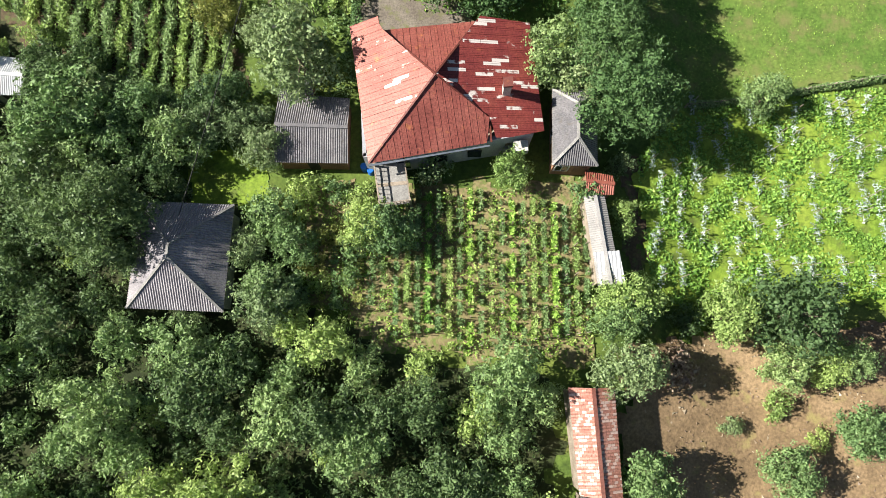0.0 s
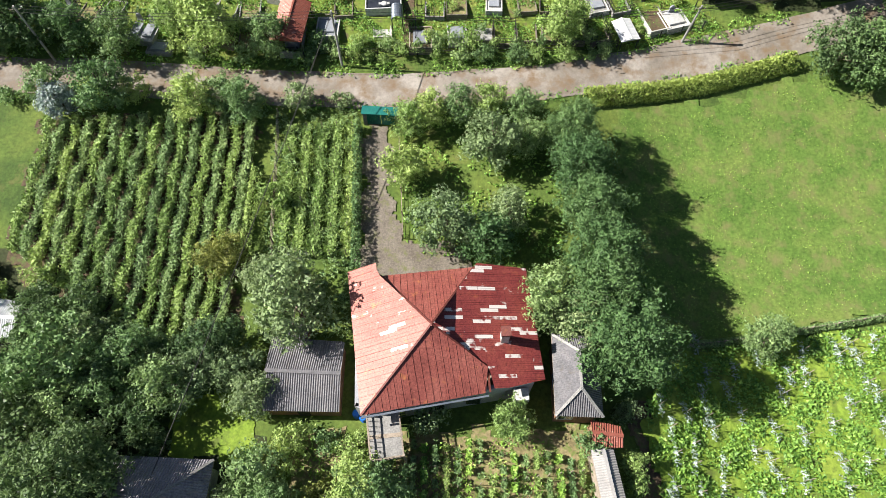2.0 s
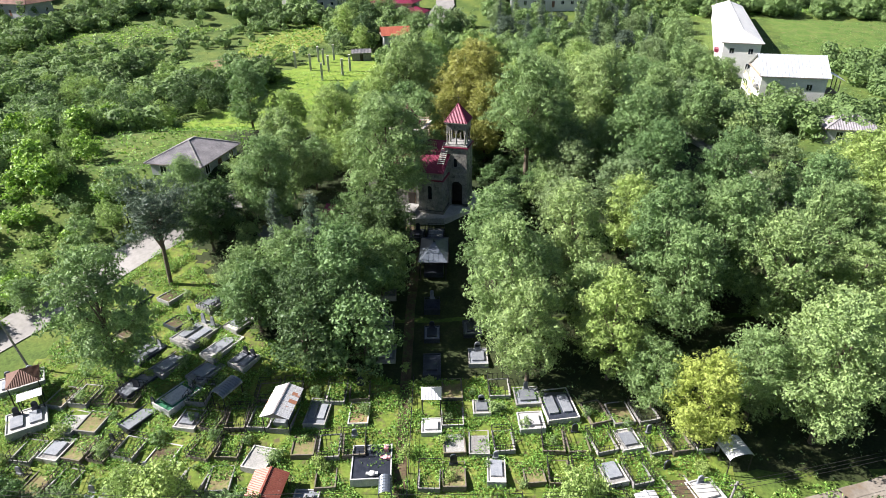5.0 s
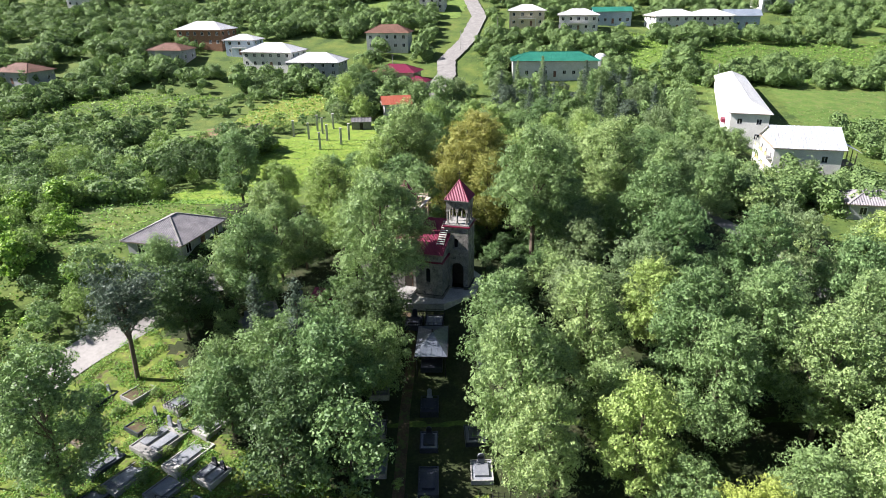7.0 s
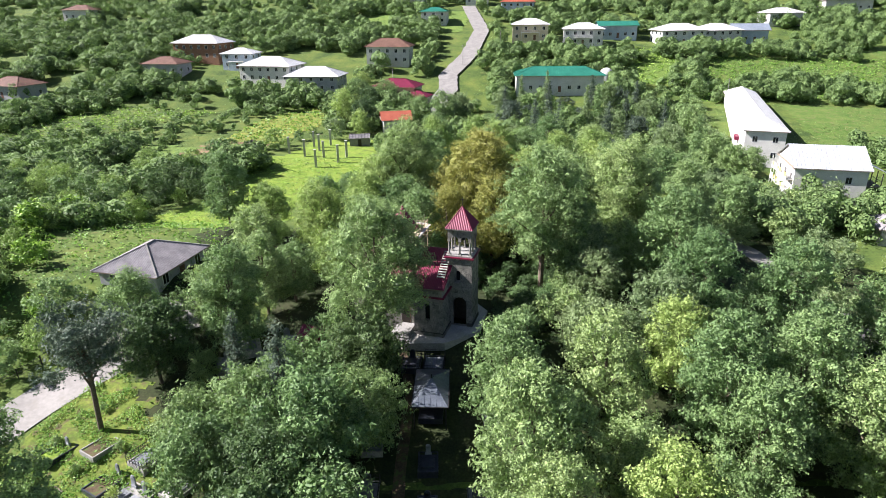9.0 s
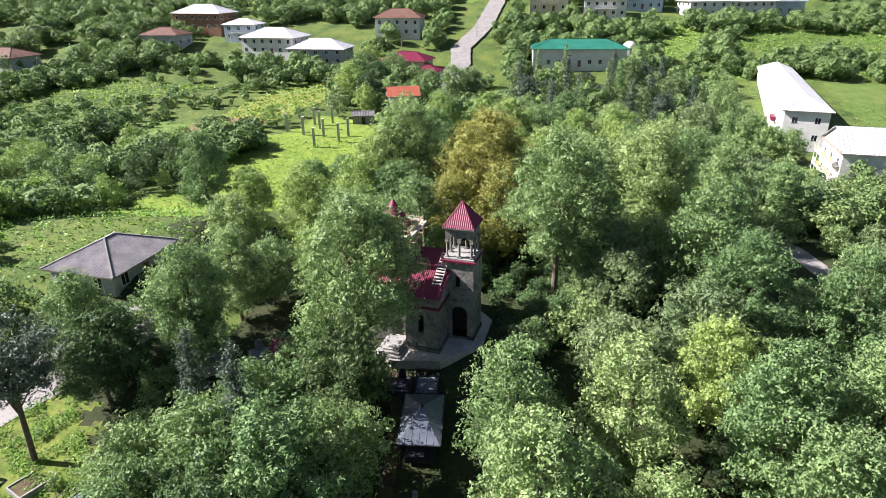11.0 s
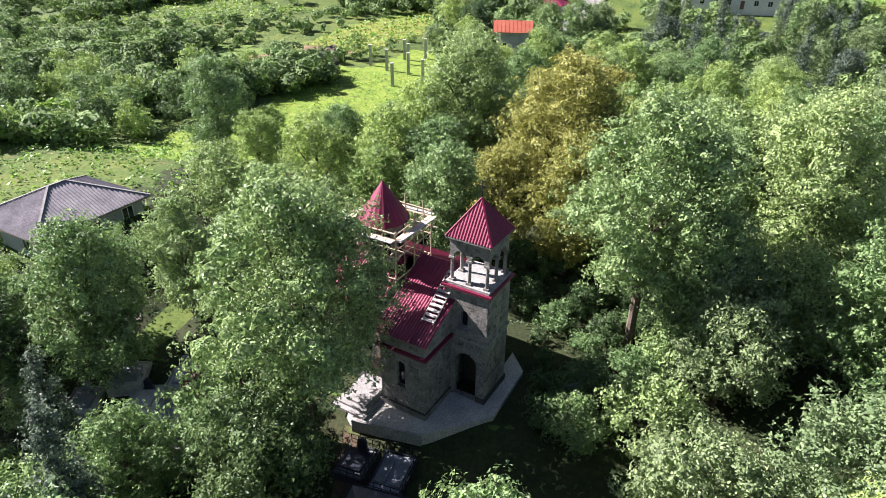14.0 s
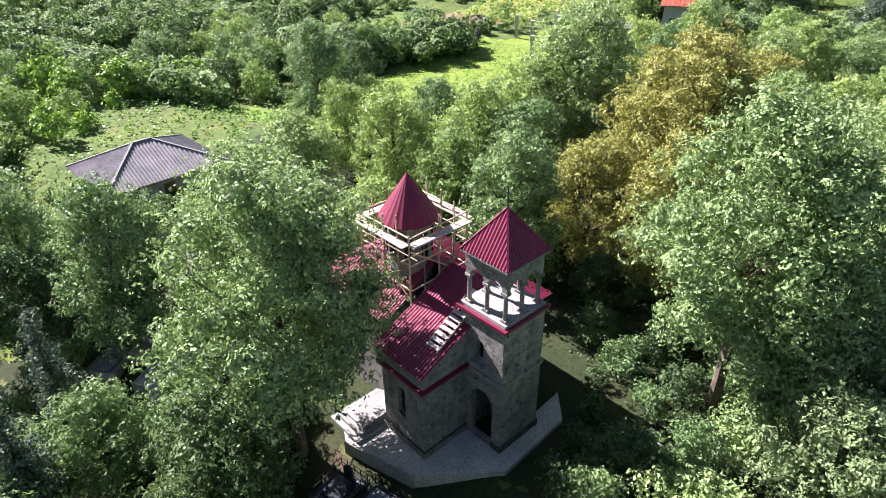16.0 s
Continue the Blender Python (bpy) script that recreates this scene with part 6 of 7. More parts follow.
    for z in np.arange(0.0, 8.3, 0.46):
        for x in np.arange(x0 + (0.02 if int(z / 0.46) % 2 else 0.38), x1 - 0.4, 0.76):
            if not (x + 0.74 > x0 + 0.85 and x < x0 + 2.45 and z < 3.65) and not (x + 0.74 > x0 + 1.2 and x < x0 + 1.7 and 5.2 < z < 7.0):
                Solid().box(x, y0 - 0.013, z + 0.012, min(x + 0.74, x1 - 0.01), y0 + 0.05, z + 0.448).make("stone", STONE, shaft)
        for y in np.arange(y0 + (0.02 if int(z / 0.46) % 2 else 0.38), y1 - 0.4, 0.76):
            Solid().box(x1 - 0.05, y, z + 0.012, x1 + 0.013, min(y + 0.74, y1 - 0.01), z + 0.448).make("stone", STONE, shaft)
    for z in (4.75, 0.0):
        Solid().box(x0 - 0.1, y0 - 0.1, z, x1 + 0.1, y1 + 0.1, z + 0.2).make("string_course", STONE, ob) if z else Solid().box(x0 + 2.5, y0 - 0.09, -0.4, x1 + 0.09, y1 + 0.09, 0.4).make("plinth", SOOT, ob)
    Solid().box(x0 - 0.2, y0 - 0.2, 8.52, x1 + 0.2, y1 + 0.2, 8.68).make("string_course", CRIMSON, ob, "crimson tin band round the belfry floor")
    Solid().box(x0 + 0.0, y0 + 0.0, 8.68, x1 - 0.0, y1 - 0.0, 8.85).make("belfry_floor", CONCRETE, ob)
    # belfry: columns, arches and tent roof, set back from the shaft
    x0, x1, y0, y1 = x0 + 0.17, x1 - 0.17, y0 + 0.17, y1 - 0.17
    xs = np.linspace(x0 + 0.15, x1 - 0.15, 3)
    ys = np.linspace(y0 + 0.15, y1 - 0.15, 3)
    spots = [(x, y) for x in xs for y in ys if not (x == xs[1] and y == ys[1])]
    for x, y in spots:
        col = Solid().tube((x, y, 8.85), (x, y, 10.45), 0.12, 0.11, 10).box(x - 0.17, y - 0.17, 8.85, x + 0.17, y + 0.17, 8.99).box(x - 0.18, y - 0.18, 10.45, x + 0.18, y + 0.18, 10.6)
        col.make("column", STONE, ob)
    span = (xs[1] - xs[0]) / 2 - 0.14
    for y in ((y0 + 0.02, y0 + 0.3), (y1 - 0.3, y1 - 0.02)):
        side = Solid()
        for k in range(2):
            arch(side, (xs[k] + xs[k + 1]) / 2, y[0], y[1], 10.6, 11.98, span, 10.6)
        for x in xs:
            side.box(x - 0.14, y[0], 10.6, x + 0.14, y[1], 11.98)
        side.make("belfry_arch", STONE, ob)
    for y in ((-x1 + 0.02, -x1 + 0.3), (-x0 - 0.3, -x0 - 0.02)):
        side = Solid()
        for k in range(2):
            arch(side, (ys[k] + ys[k + 1]) / 2, y[0], y[1], 10.6, 11.98, span, 10.6)
        side.box(ys[1] - 0.14, y[0], 10.6, ys[1] + 0.14, y[1], 11.98)
        side.make("belfry_arch", STONE, ob, m=Matrix.Rotation(math.pi / 2, 4, "Z"))
    apex = ((x0 + x1) / 2, (y0 + y1) / 2, 14.3)
    e = [(x0 - 0.2, y0 - 0.2, 12.02), (x1 + 0.2, y0 - 0.2, 12.02), (x1 + 0.2, y1 + 0.2, 12.02), (x0 - 0.2, y1 + 0.2, 12.02)]
    for p, q in zip(e, e[1:] + e[:1]):
        Solid().roof([p, q, apex], 0.2, 0.025).make("tower_roof", CRIMSON, ob)
        Solid().beam(Vector(p), Vector(apex), 0.1, 0.06).make("ridge_cap", CRIMSON, ob)
    Solid().box(x0 - 0.2, y0 - 0.2, 11.88, x1 + 0.2, y1 + 0.2, 11.98).make("eave", STONE, ob)
    Solid().tube((*apex[:2], 14.2), (*apex[:2], 15.4), 0.035, 0.03, 6).beam((apex[0] - 0.28, apex[1], 15.05), (apex[0] + 0.28, apex[1], 15.05), 0.05).make("cross", IRON, ob, "iron cross on the tower roof")
    bell = Solid()
    rings = [(0.12, 0.55), (0.2, 0.5), (0.24, 0.25), (0.34, 0.0)]
    for (ra, za), (rb, zb) in zip(rings, rings[1:]):
        bell.tube((apex[0], apex[1], 10.3 + za), (apex[0], apex[1], 10.3 + zb), ra, rb, 14)
    bell.tube((apex[0], apex[1], 10.8), (apex[0], apex[1], 11.8), 0.03, 0.03, 6)
    bell.make("bell", IRON, ob, "dark bell hanging in the belfry")
    # timber stair lying on the roof up to the belfry
    for k in range(11):
        t = k / 10
        y, z = 1.35 + 3.1 * t, 6.85 + 1.85 * t
        Solid().box(-1.0, y - 0.13, z, -0.1, y + 0.13, z + 0.06).make("step", PALE, ob, "pale timber tread of the roof stair")
    for x in (-1.0, -0.14):
        Solid().beam((x, 1.2, 6.73), (x, 4.5, 8.68), 0.07, 0.12).make("stringer", WOOD, ob)
    for z, w in ((0.54, 0.0), (0.36, 0.35), (0.18, 0.7)):
        Solid().box(-5.3 - w, -1.5 - w, z - 0.18, -3.7 + w * 0.6, 1.3, z).make("entrance_step", CONCRETE, ob, "worn pale step before the side door")
    Solid().box(-5.4, 1.36, 0, -4.4, 1.42, 2.2).make("door", DARK_INSIDE, ob)
    return ob


def scaffold():
    ob = thing("scaffold", CHURCH, "rough timber scaffold round the church drum", "scaffold")
    cx, cy, h = -5.98, 4.75, 2.15
    corners = [(cx - h, cy - h), (cx + h, cy - h), (cx + h, cy + h), (cx - h, cy + h)]
    for (ax, ay), (bx, by) in zip(corners, corners[1:] + corners[:1]):
        for t in (0.0, 0.5):
            x, y = ax + (bx - ax) * t, ay + (by - ay) * t
            Solid().tube((x, y, 6.6), (x + 0.05, y, 12.1 if t else 11.6), 0.07, 0.05, 7).make("pole", FRESH_WOOD, ob)
        for z in (8.0, 9.6):
            Solid().tube((ax * 1.0, ay, z), (bx, by, z + 0.12), 0.05, 0.05, 6).make("ledger", FRESH_WOOD, ob)
        Solid().tube((ax, ay, 7.0), (bx, by, 9.5), 0.045, 0.045, 6).make("brace", WOOD, ob)
        Solid().tube((bx, by, 7.4), (ax, ay, 10.6), 0.045, 0.04, 6).make("brace", FRESH_WOOD, ob)
        for t, top_ in ((0.25, 11.2), (0.78, 12.4)):
            x, y = ax + (bx - ax) * t, ay + (by - ay) * t
            Solid().tube((x, y, 6.7), (x - 0.08, y + 0.06, top_), 0.055, 0.04, 6).make("pole", WOOD if t < 0.5 else FRESH_WOOD, ob)
        Solid().tube((ax - (bx - ax) * 0.12, ay - (by - ay) * 0.12, 10.2), (bx + (bx - ax) * 0.16, by + (by - ay) * 0.16, 10.35), 0.05, 0.04, 6).make("ledger", FRESH_WOOD, ob)
        Solid().tube((ax, ay, 11.35), (bx, by, 11.45), 0.05, 0.05, 6).make("rail", FRESH_WOOD, ob)
        for s in (0.0, 0.32):
            nx, ny = (by - ay) / (2 * h), -(bx - ax) / (2 * h)
            Solid().beam((ax + nx * s, ay + ny * s, 10.95), (bx + nx * s, by + ny * s, 10.98), 0.28, 0.05).make("plank", PALE if s else FRESH_WOOD, ob)


def churchyard():
    pave = thing("churchyard_paving", CHURCH, "pale concrete forecourt round the church", "paving", kind="structure")
    Solid().prism([(-5.0, -2.0), (-3.95, -2.55), (0.6, -1.3), (2.2, 0.68), (2.2, 3.2), (-5.0, 3.2)], -0.9, -0.02).make("slab", PALE, pave)
    Solid().prism([(2.2, 0.68), (3.72, 2.55), (3.5, 7.8), (1.9, 9.4), (2.2, 3.2)], -0.9, -0.03).make("slab", PALE, pave)
    Solid().prism([(-3.98, -2.67), (0.62, -1.41), (0.58, -1.29), (-3.94, -2.54)], -0.9, 0.04).make("kerb", CONCRETE, pave)
    # tin-roofed open pavilion before the church and the tomb between them
    z = G(0.28, 83.9)
    ob = thing("pavilion", pose(0.28, 83.9, z, 0, 0, -2), "open grave pavilion under a bluish galvanised pyramid roof", "pavilion")
    for sx in (-1, 1):
        for sy in (-1, 0, 1):
            Solid().tube((sx * 1.55, sy * 3.1, -0.4), (sx * 1.55, sy * 3.1, 2.3), 0.06, 0.06, 8).make("post", IRON, ob)
    e = [(-1.8, -3.4, 2.3), (1.8, -3.4, 2.3), (1.8, 3.4, 2.3), (-1.8, 3.4, 2.3)]
    top = (0, 0.4, 3.3)
    for p, q in zip(e, e[1:] + e[:1]):
        Solid().roof([p, q, top], 0.6, 0.025, True).make("roof", GALV, ob)
        Solid().beam(p, q, 0.1, 0.12).make("eave", IRON, ob)
    Solid().beam((0, 0.2, 3.4), (0, 0.6, 3.4), 0.12, 0.2).make("finial", IRON, ob)
    Solid().box(-1.2, -2.6, -0.2, 1.2, 2.6, 0.45).make("tomb", GRANITE, ob, "dark granite slab under the roof")
    return pave


church()
scaffold()
churchyard()
house("chapel_hut", -11.9, 91.4, -19, 4.2, 3.2, 2.2, 1.1, PLASTER, CRIMSON, "small pale hut under a crimson tin gable roof", "gable", 1, pitch=0.3, over=0.35)

# ---- cemetery ----
def plot(x, y, w, d, turn, kind, label, headstone=True, curb=None, fill=None, rail=False, high=0.3):
    """A grave plot: kerb, filling, slab and headstones, and sometimes an iron rail."""
    z = min(G(x + i * w / 2.2, y + j * d / 2.2) for i in (-1, 1) for j in (-1, 1))
    drop = G(x, y) - z
    top = drop + high
    ob = thing("grave_plot", pose(x, y, z, 0, 0, turn), label, "grave", "graves of the village cemetery")
    curb = curb or CONCRETE
    a, b, t = w / 2, d / 2, 0.12
    for q in ((-a, -b, a, -b + t), (-a, b - t, a, b), (-a, -b + t, -a + t, b - t), (a - t, -b + t, a, b - t)):
        Solid().box(q[0], q[1], -0.5, q[2], q[3], top).make("kerb", curb, ob)
    if fill:
        Solid().box(-a + t, -b + t, -0.4, a - t, b - t, top - 0.1).make("filling", fill, ob)
    if kind == "slab":
        Solid().box(-a * 0.62, -b * 0.6, -0.2, a * 0.62, b * 0.55, top + 0.12).make("slab", MARBLE if curb is MARBLE else GRANITE if curb is GRANITE else SLATE, ob)
    if kind == "double":
        for s in (-1, 1):
            Solid().box(s * a * 0.45 - a * 0.3, -b * 0.6, -0.2, s * a * 0.45 + a * 0.3, b * 0.5, top + 0.1).make("slab", SLATE, ob)
    if headstone:
        n = 2 if kind == "double" else 1
        for k in range(n):
            cx = 0 if n == 1 else (k * 2 - 1) * a * 0.45
            hw, hh = 0.23 + 0.05 * ((int(x * 7 + y * 3)) % 3), 0.65 + 0.15 * (int(x * 5 + y) % 3)
            s = Solid().box(cx - hw, b - 0.5, -0.2, cx + hw, b - 0.36, top + hh)
            s.tube((cx, b - 0.5, top + hh), (cx, b - 0.36, top + hh), hw * 0.98, hw * 0.98, 14)
            s.box(cx - hw - 0.08, b - 0.56, -0.2, cx + hw + 0.08, b - 0.3, top + 0.16)
            s.make("headstone", GRANITE if (int(x + y) % 3 == 0) else SLATE, ob)
    if rail:
        r = Solid()
        pts = [(-a, -b), (a, -b), (a, b), (-a, b)]
        for (px, py), (qx, qy) in zip(pts, pts[1:] + pts[:1]):
            n = max(2, int(math.hypot(qx - px, qy - py) / 0.45))
            for k in range(n):
                u, v = px + (qx - px) * k / n, py + (qy - py) * k / n
                r.box(u - 0.02, v - 0.02, top - 0.1, u + 0.02, v + 0.02, top + 0.75)
            for zz in (0.35, 0.72):
                r.beam((px, py, top + zz), (qx, qy, top + zz), 0.035)
        r.make("railing", IRON, ob)
    return ob


def shelter(x, y, w, d, turn, roof_mat, label, eave=1.9, rise=0.5, form="gable", pitch=0.2, along="y", posts=IRON):
    """A roof on posts over a grave."""
    z = G(x, y)
    ob = thing("grave_shelter", pose(x, y, z, 0, 0, turn), label, "shelter", "roofed graves")
    for sx in (-1, 1):
        for sy in (-1, 1):
            Solid().tube((sx * w * 0.44, sy * d * 0.44, -0.6), (sx * w * 0.44, sy * d * 0.44, eave), 0.05, 0.05, 8).make("post", posts, ob)
    a, b = w / 2, d / 2
    if form == "gable":
        faces = [[(a, -b, eave), (a, b, eave), (0, b, eave + rise), (0, -b, eave + rise)], [(-a, b, eave), (-a, -b, eave), (0, -b, eave + rise), (0, b, eave + rise)]]
        for s in (-1, 1):
            gable = Solid().face([(-a * 0.96, s * b * 0.97, eave - 0.02), (a * 0.96, s * b * 0.97, eave - 0.02), (0, s * b * 0.97, eave + rise - 0.03)])
            gable.face([(-a * 0.96, s * b * 0.97 - 0.02, eave - 0.02), (0, s * b * 0.97 - 0.02, eave + rise - 0.03), (a * 0.96, s * b * 0.97 - 0.02, eave - 0.02)])
            gable.make("gable", roof_mat, ob)
        Solid().beam((0, -b, eave + rise + 0.02), (0, b, eave + rise + 0.02), 0.18, 0.05).make("ridge_cap", roof_mat, ob)
    elif form == "hip":
        faces = hip_faces(w - 0.2, d - 0.2, 0.1, eave, eave + rise)
    else:
        faces = []
        n = 8
        for k in range(n):
            t0, t1 = math.pi * k / n, math.pi * (k + 1) / n
            faces.append([(a * math.cos(t0), -b, eave + rise * math.sin(t0)), (a * math.cos(t0), b, eave + rise * math.sin(t0)), (a * math.cos(t1), b, eave + rise * math.sin(t1)), (a * math.cos(t1), -b, eave + rise * math.sin(t1))])
    for face in faces:
        Solid().roof(face, pitch, 0.02).make("roof", roof_mat, ob)
    for s in (-1, 1):
        Solid().beam((s * w * 0.44, -d * 0.44, eave - 0.06), (s * w * 0.44, d * 0.44, eave - 0.06), 0.07).make("beam", posts, ob)
    return ob


shelter(-14.5, 52.0, 3.2, 5.6, -6, TOMB_RED, "grave shelter under an orange-red tin gable roof", eave=2.0, rise=0.6)
plot(-14.5, 52.0, 2.2, 5.0, -6, "slab", "grave under the red shelter", headstone=False)
shelter(-14.6, 61.6, 2.9, 4.4, -8, WHITE_RUST, "grave shelter under white rust-streaked tin", eave=2.0, rise=0.6)
plot(-14.6, 61.6, 2.3, 3.8, -8, "slab", "grave under the white shelter", headstone=False)
plot(-11.3, 62.0, 2.2, 3.7, -5, "double", "walled grave with blue-grey slabs and white markers", curb=CONCRETE, fill=SLATE, headstone=False, high=0.4)
plot(-11.1, 52.6, 2.3, 2.6, -3, "slab", "pale-edged grave with a blue-grey top", curb=PALE, fill=SLATE, headstone=False, high=0.5)
plot(-16.0, 56.8, 2.4, 2.7, -14, "open", "low white-walled grave plot", curb=PALE, fill=CONCRETE, headstone=False, high=0.5)
plot(-7.2, 61.8, 2.0, 3.0, 0, "open", "sandy kerbed grave plot", curb=PALE, fill=SOIL, headstone=False)
big = plot(-5.5, 56.2, 3.7, 4.1, 2, "open", "large black-tiled grave terrace with white edges", curb=MARBLE, fill=GRANITE, headstone=False, high=0.5)
for x, y, w, d, h, m_, lab in ((-0.3, 1.2, 0.25, 0.3, 0.5, MARBLE, "white vase"), (0.1, -1.5, 1.1, 0.3, 0.3, MARBLE, "white bench"), (1.25, 0.35, 0.9, 0.25, 0.25, RED_FLOWERS, "red and white wreath"), (1.3, 1.3, 0.4, 0.4, 0.6, RED_FLOWERS, "red and white flowers")):
    s = Solid().box(x - w / 2, y - d / 2, 0.8, x + w / 2, y + d / 2, 0.85 + h * 0.8).tube((x, y, 0.85 + h * 0.8), (x, y, 0.85 + h), w * 0.3, w * 0.2, 10)
    s.make("ornament", m_, big, lab)
shelter(-4.0, 53.0, 1.2, 1.9, 2, GALV, "barrel-vaulted dark tin grave shelter", eave=1.6, rise=0.5, form="vault", pitch=0.3)
plot(-5.6, 52.7, 1.9, 2.5, 2, "open", "pale paved grave forecourt", curb=PALE, fill=PALE, headstone=False, high=0.12)
plot(-1.7, 51.2, 2.3, 3.0, 0, "slab", "sunken grave of dark earth inside a timber kerb", curb=WOOD, fill=DARK_SOIL, headstone=False, high=0.6)
shelter(0.0, 62.4, 2.0, 1.9, 0, WHITE_METAL, "white hipped tin roof over a grave", eave=2.0, rise=0.7, form="hip", pitch=0.3)
plot(0.0, 60.1, 2.0, 2.0, 0, "slab", "white marble grave before the white roof", curb=MARBLE, fill=MARBLE, headstone=False, high=0.4)
plot(0.0, 67.8, 1.9, 3.6, 0, "slab", "dark granite grave in the aisle", curb=GRANITE, fill=GRANITE, headstone=False, high=0.5)
plot(0.0, 72.6, 1.8, 2.6, 0, "slab", "dark granite grave in the aisle", curb=GRANITE, fill=SLATE, high=0.4)
plot(0.0, 77.2, 1.9, 2.8, 0, "slab", "dark granite grave in the aisle", curb=GRANITE, fill=GRANITE, high=0.4)
plot(0.5, 89.2, 2.2, 3.3, -4, "double", "granite tomb with low rails before the church", curb=GRANITE, fill=SLATE, headstone=False, rail=True, high=0.5)
plot(-2.0, 89.5, 2.0, 2.6, -6, "slab", "railed granite grave beside the church", curb=GRANITE, fill=SLATE, rail=True, high=0.4)
plot(12.6, 62.4, 3.2, 4.4, 8, "double", "large white-edged grave with a dark glossy top", curb=PALE, fill=GRANITE, headstone=False, high=0.4)
plot(9.7, 60.4, 2.5, 2.4, 3, "slab", "white marble grave with a long slab", curb=MARBLE, fill=PALE, headstone=False, high=0.5)
plot(9.7, 63.6, 2.6, 2.6, 3, "slab", "grey grave plot under tree shade", fill=SLATE)
plot(5.0, 62.3, 1.8, 2.0, 0, "slab", "weathered grave with a marble front", curb=PALE, fill=CONCRETE)
plot(5.9, 55.4, 1.7, 3.2, -3, "slab", "pale slab grave with a dark bench", curb=PALE, fill=PALE, high=0.4)
shelter(19.0, 51.4, 2.0, 3.0, 12, WHITE_METAL, "low white tin cover over a grave", eave=0.9, rise=0.25, form="gable")
plot(24.2, 53.0, 2.6, 2.6, 15, "slab", "white marble grave by the road bend", curb=MARBLE, fill=PALE, high=0.4)
plot(22.0, 53.6, 2.2, 4.6, 15, "open", "long concrete-walled grave plot", curb=PALE, fill=DARK_SOIL, headstone=True)
shelter(27.5, 55.8, 2.4, 2.4, 10, WHITE_METAL, "white barrel roof over a grave beneath trees", eave=1.8, rise=0.5, form="vault", pitch=0.3)
shelter(-41.8, 65.2, 3.0, 3.0, 30, BROWN_ROOF, "brown hipped grave shelter by the paved road", eave=2.2, rise=1.0, form="hip")
plot(-43.3, 66.5, 4.4, 2.6, 30, "double", "white marble family grave by the paved road", curb=MARBLE, fill=PALE, high=0.5)
plot(-39.9, 61.4, 3.6, 3.2, 30, "double", "white-walled grave terrace with dark benches", curb=MARBLE, fill=PALE, headstone=True, high=0.7)
shelter(-40.2, 63.2, 2.2, 1.4, 30, WHITE_METAL, "small white flat roof over a grave", eave=1.9, rise=0.08, form="hip")
shelter(-20.8, 64.0, 1.8, 2.8, -28, GALV, "curved blue-grey tin grave shelter", eave=1.5, rise=0.5, form="vault", pitch=0.3)
plot(-26.0, 64.2, 2.6, 4.2, -32, "slab", "green-tiled grave with white kerb", curb=MARBLE, fill=shade("green tiles", [(0.02, 0.12, 0.06), (0.05, 0.2, 0.1)], 2.0, 0.5), high=0.5)
plot(-29.0, 62.0, 1.8, 4.0, -32, "open", "dark kerbed grave plot", curb=GRANITE, fill=SLATE)
plot(-26.9, 73.2, 3.4, 4.6, -30, "double", "large grey family grave with stone benches", curb=CONCRETE, fill=CONCRETE, high=0.5)
plot(-23.4, 71.2, 2.2, 4.6, -30, "slab", "pale paved grave terrace", curb=PALE, fill=PALE, headstone=False, high=0.4)
plot(-20.4, 69.0, 2.4, 2.6, -30, "double", "pale grave with dark headstones", curb=PALE, fill=CONCRETE, high=0.5)
plot(-29.4, 75.6, 2.2, 3.4, -30, "open", "dark kerbed grave with grass", curb=GRANITE, fill=DARK_SOIL)
plot(-26.4, 78.2, 2.4, 3.2, -30, "slab", "grey railed grave with slab", curb=CONCRETE, fill=SLATE, rail=True)
plot(-35.6, 78.8, 2.0, 3.2, -30, "open", "granite kerbed grave by the paved road", curb=GRANITE, fill=LUSH)
plot(-25.2, 57.4, 2.4, 3.0, -14, "open", "white-kerbed grave overgrown with flowers", curb=PALE, fill=DARK_SOIL, headstone=False)
plot(-29.9, 52.8, 3.0, 3.2, -10, "double", "grave with dark headstones by the dirt road", curb=CONCRETE, fill=SLATE)
plot(-28.0, 50.9, 2.6, 1.8, -4, "slab", "grey concrete grave by the dirt road", curb=CONCRETE, fill=CONCRETE, headstone=False)
WORK = ["grass-grown railed grave plot", "old grave plot with a mossy kerb", "weedy kerbed grave plot with a plain headstone"]
rng = np.random.default_rng(12)
used = [(o.location.x, o.location.y) for o in scene.objects if o.name.startswith(("grave_plot", "grave_shelter"))]
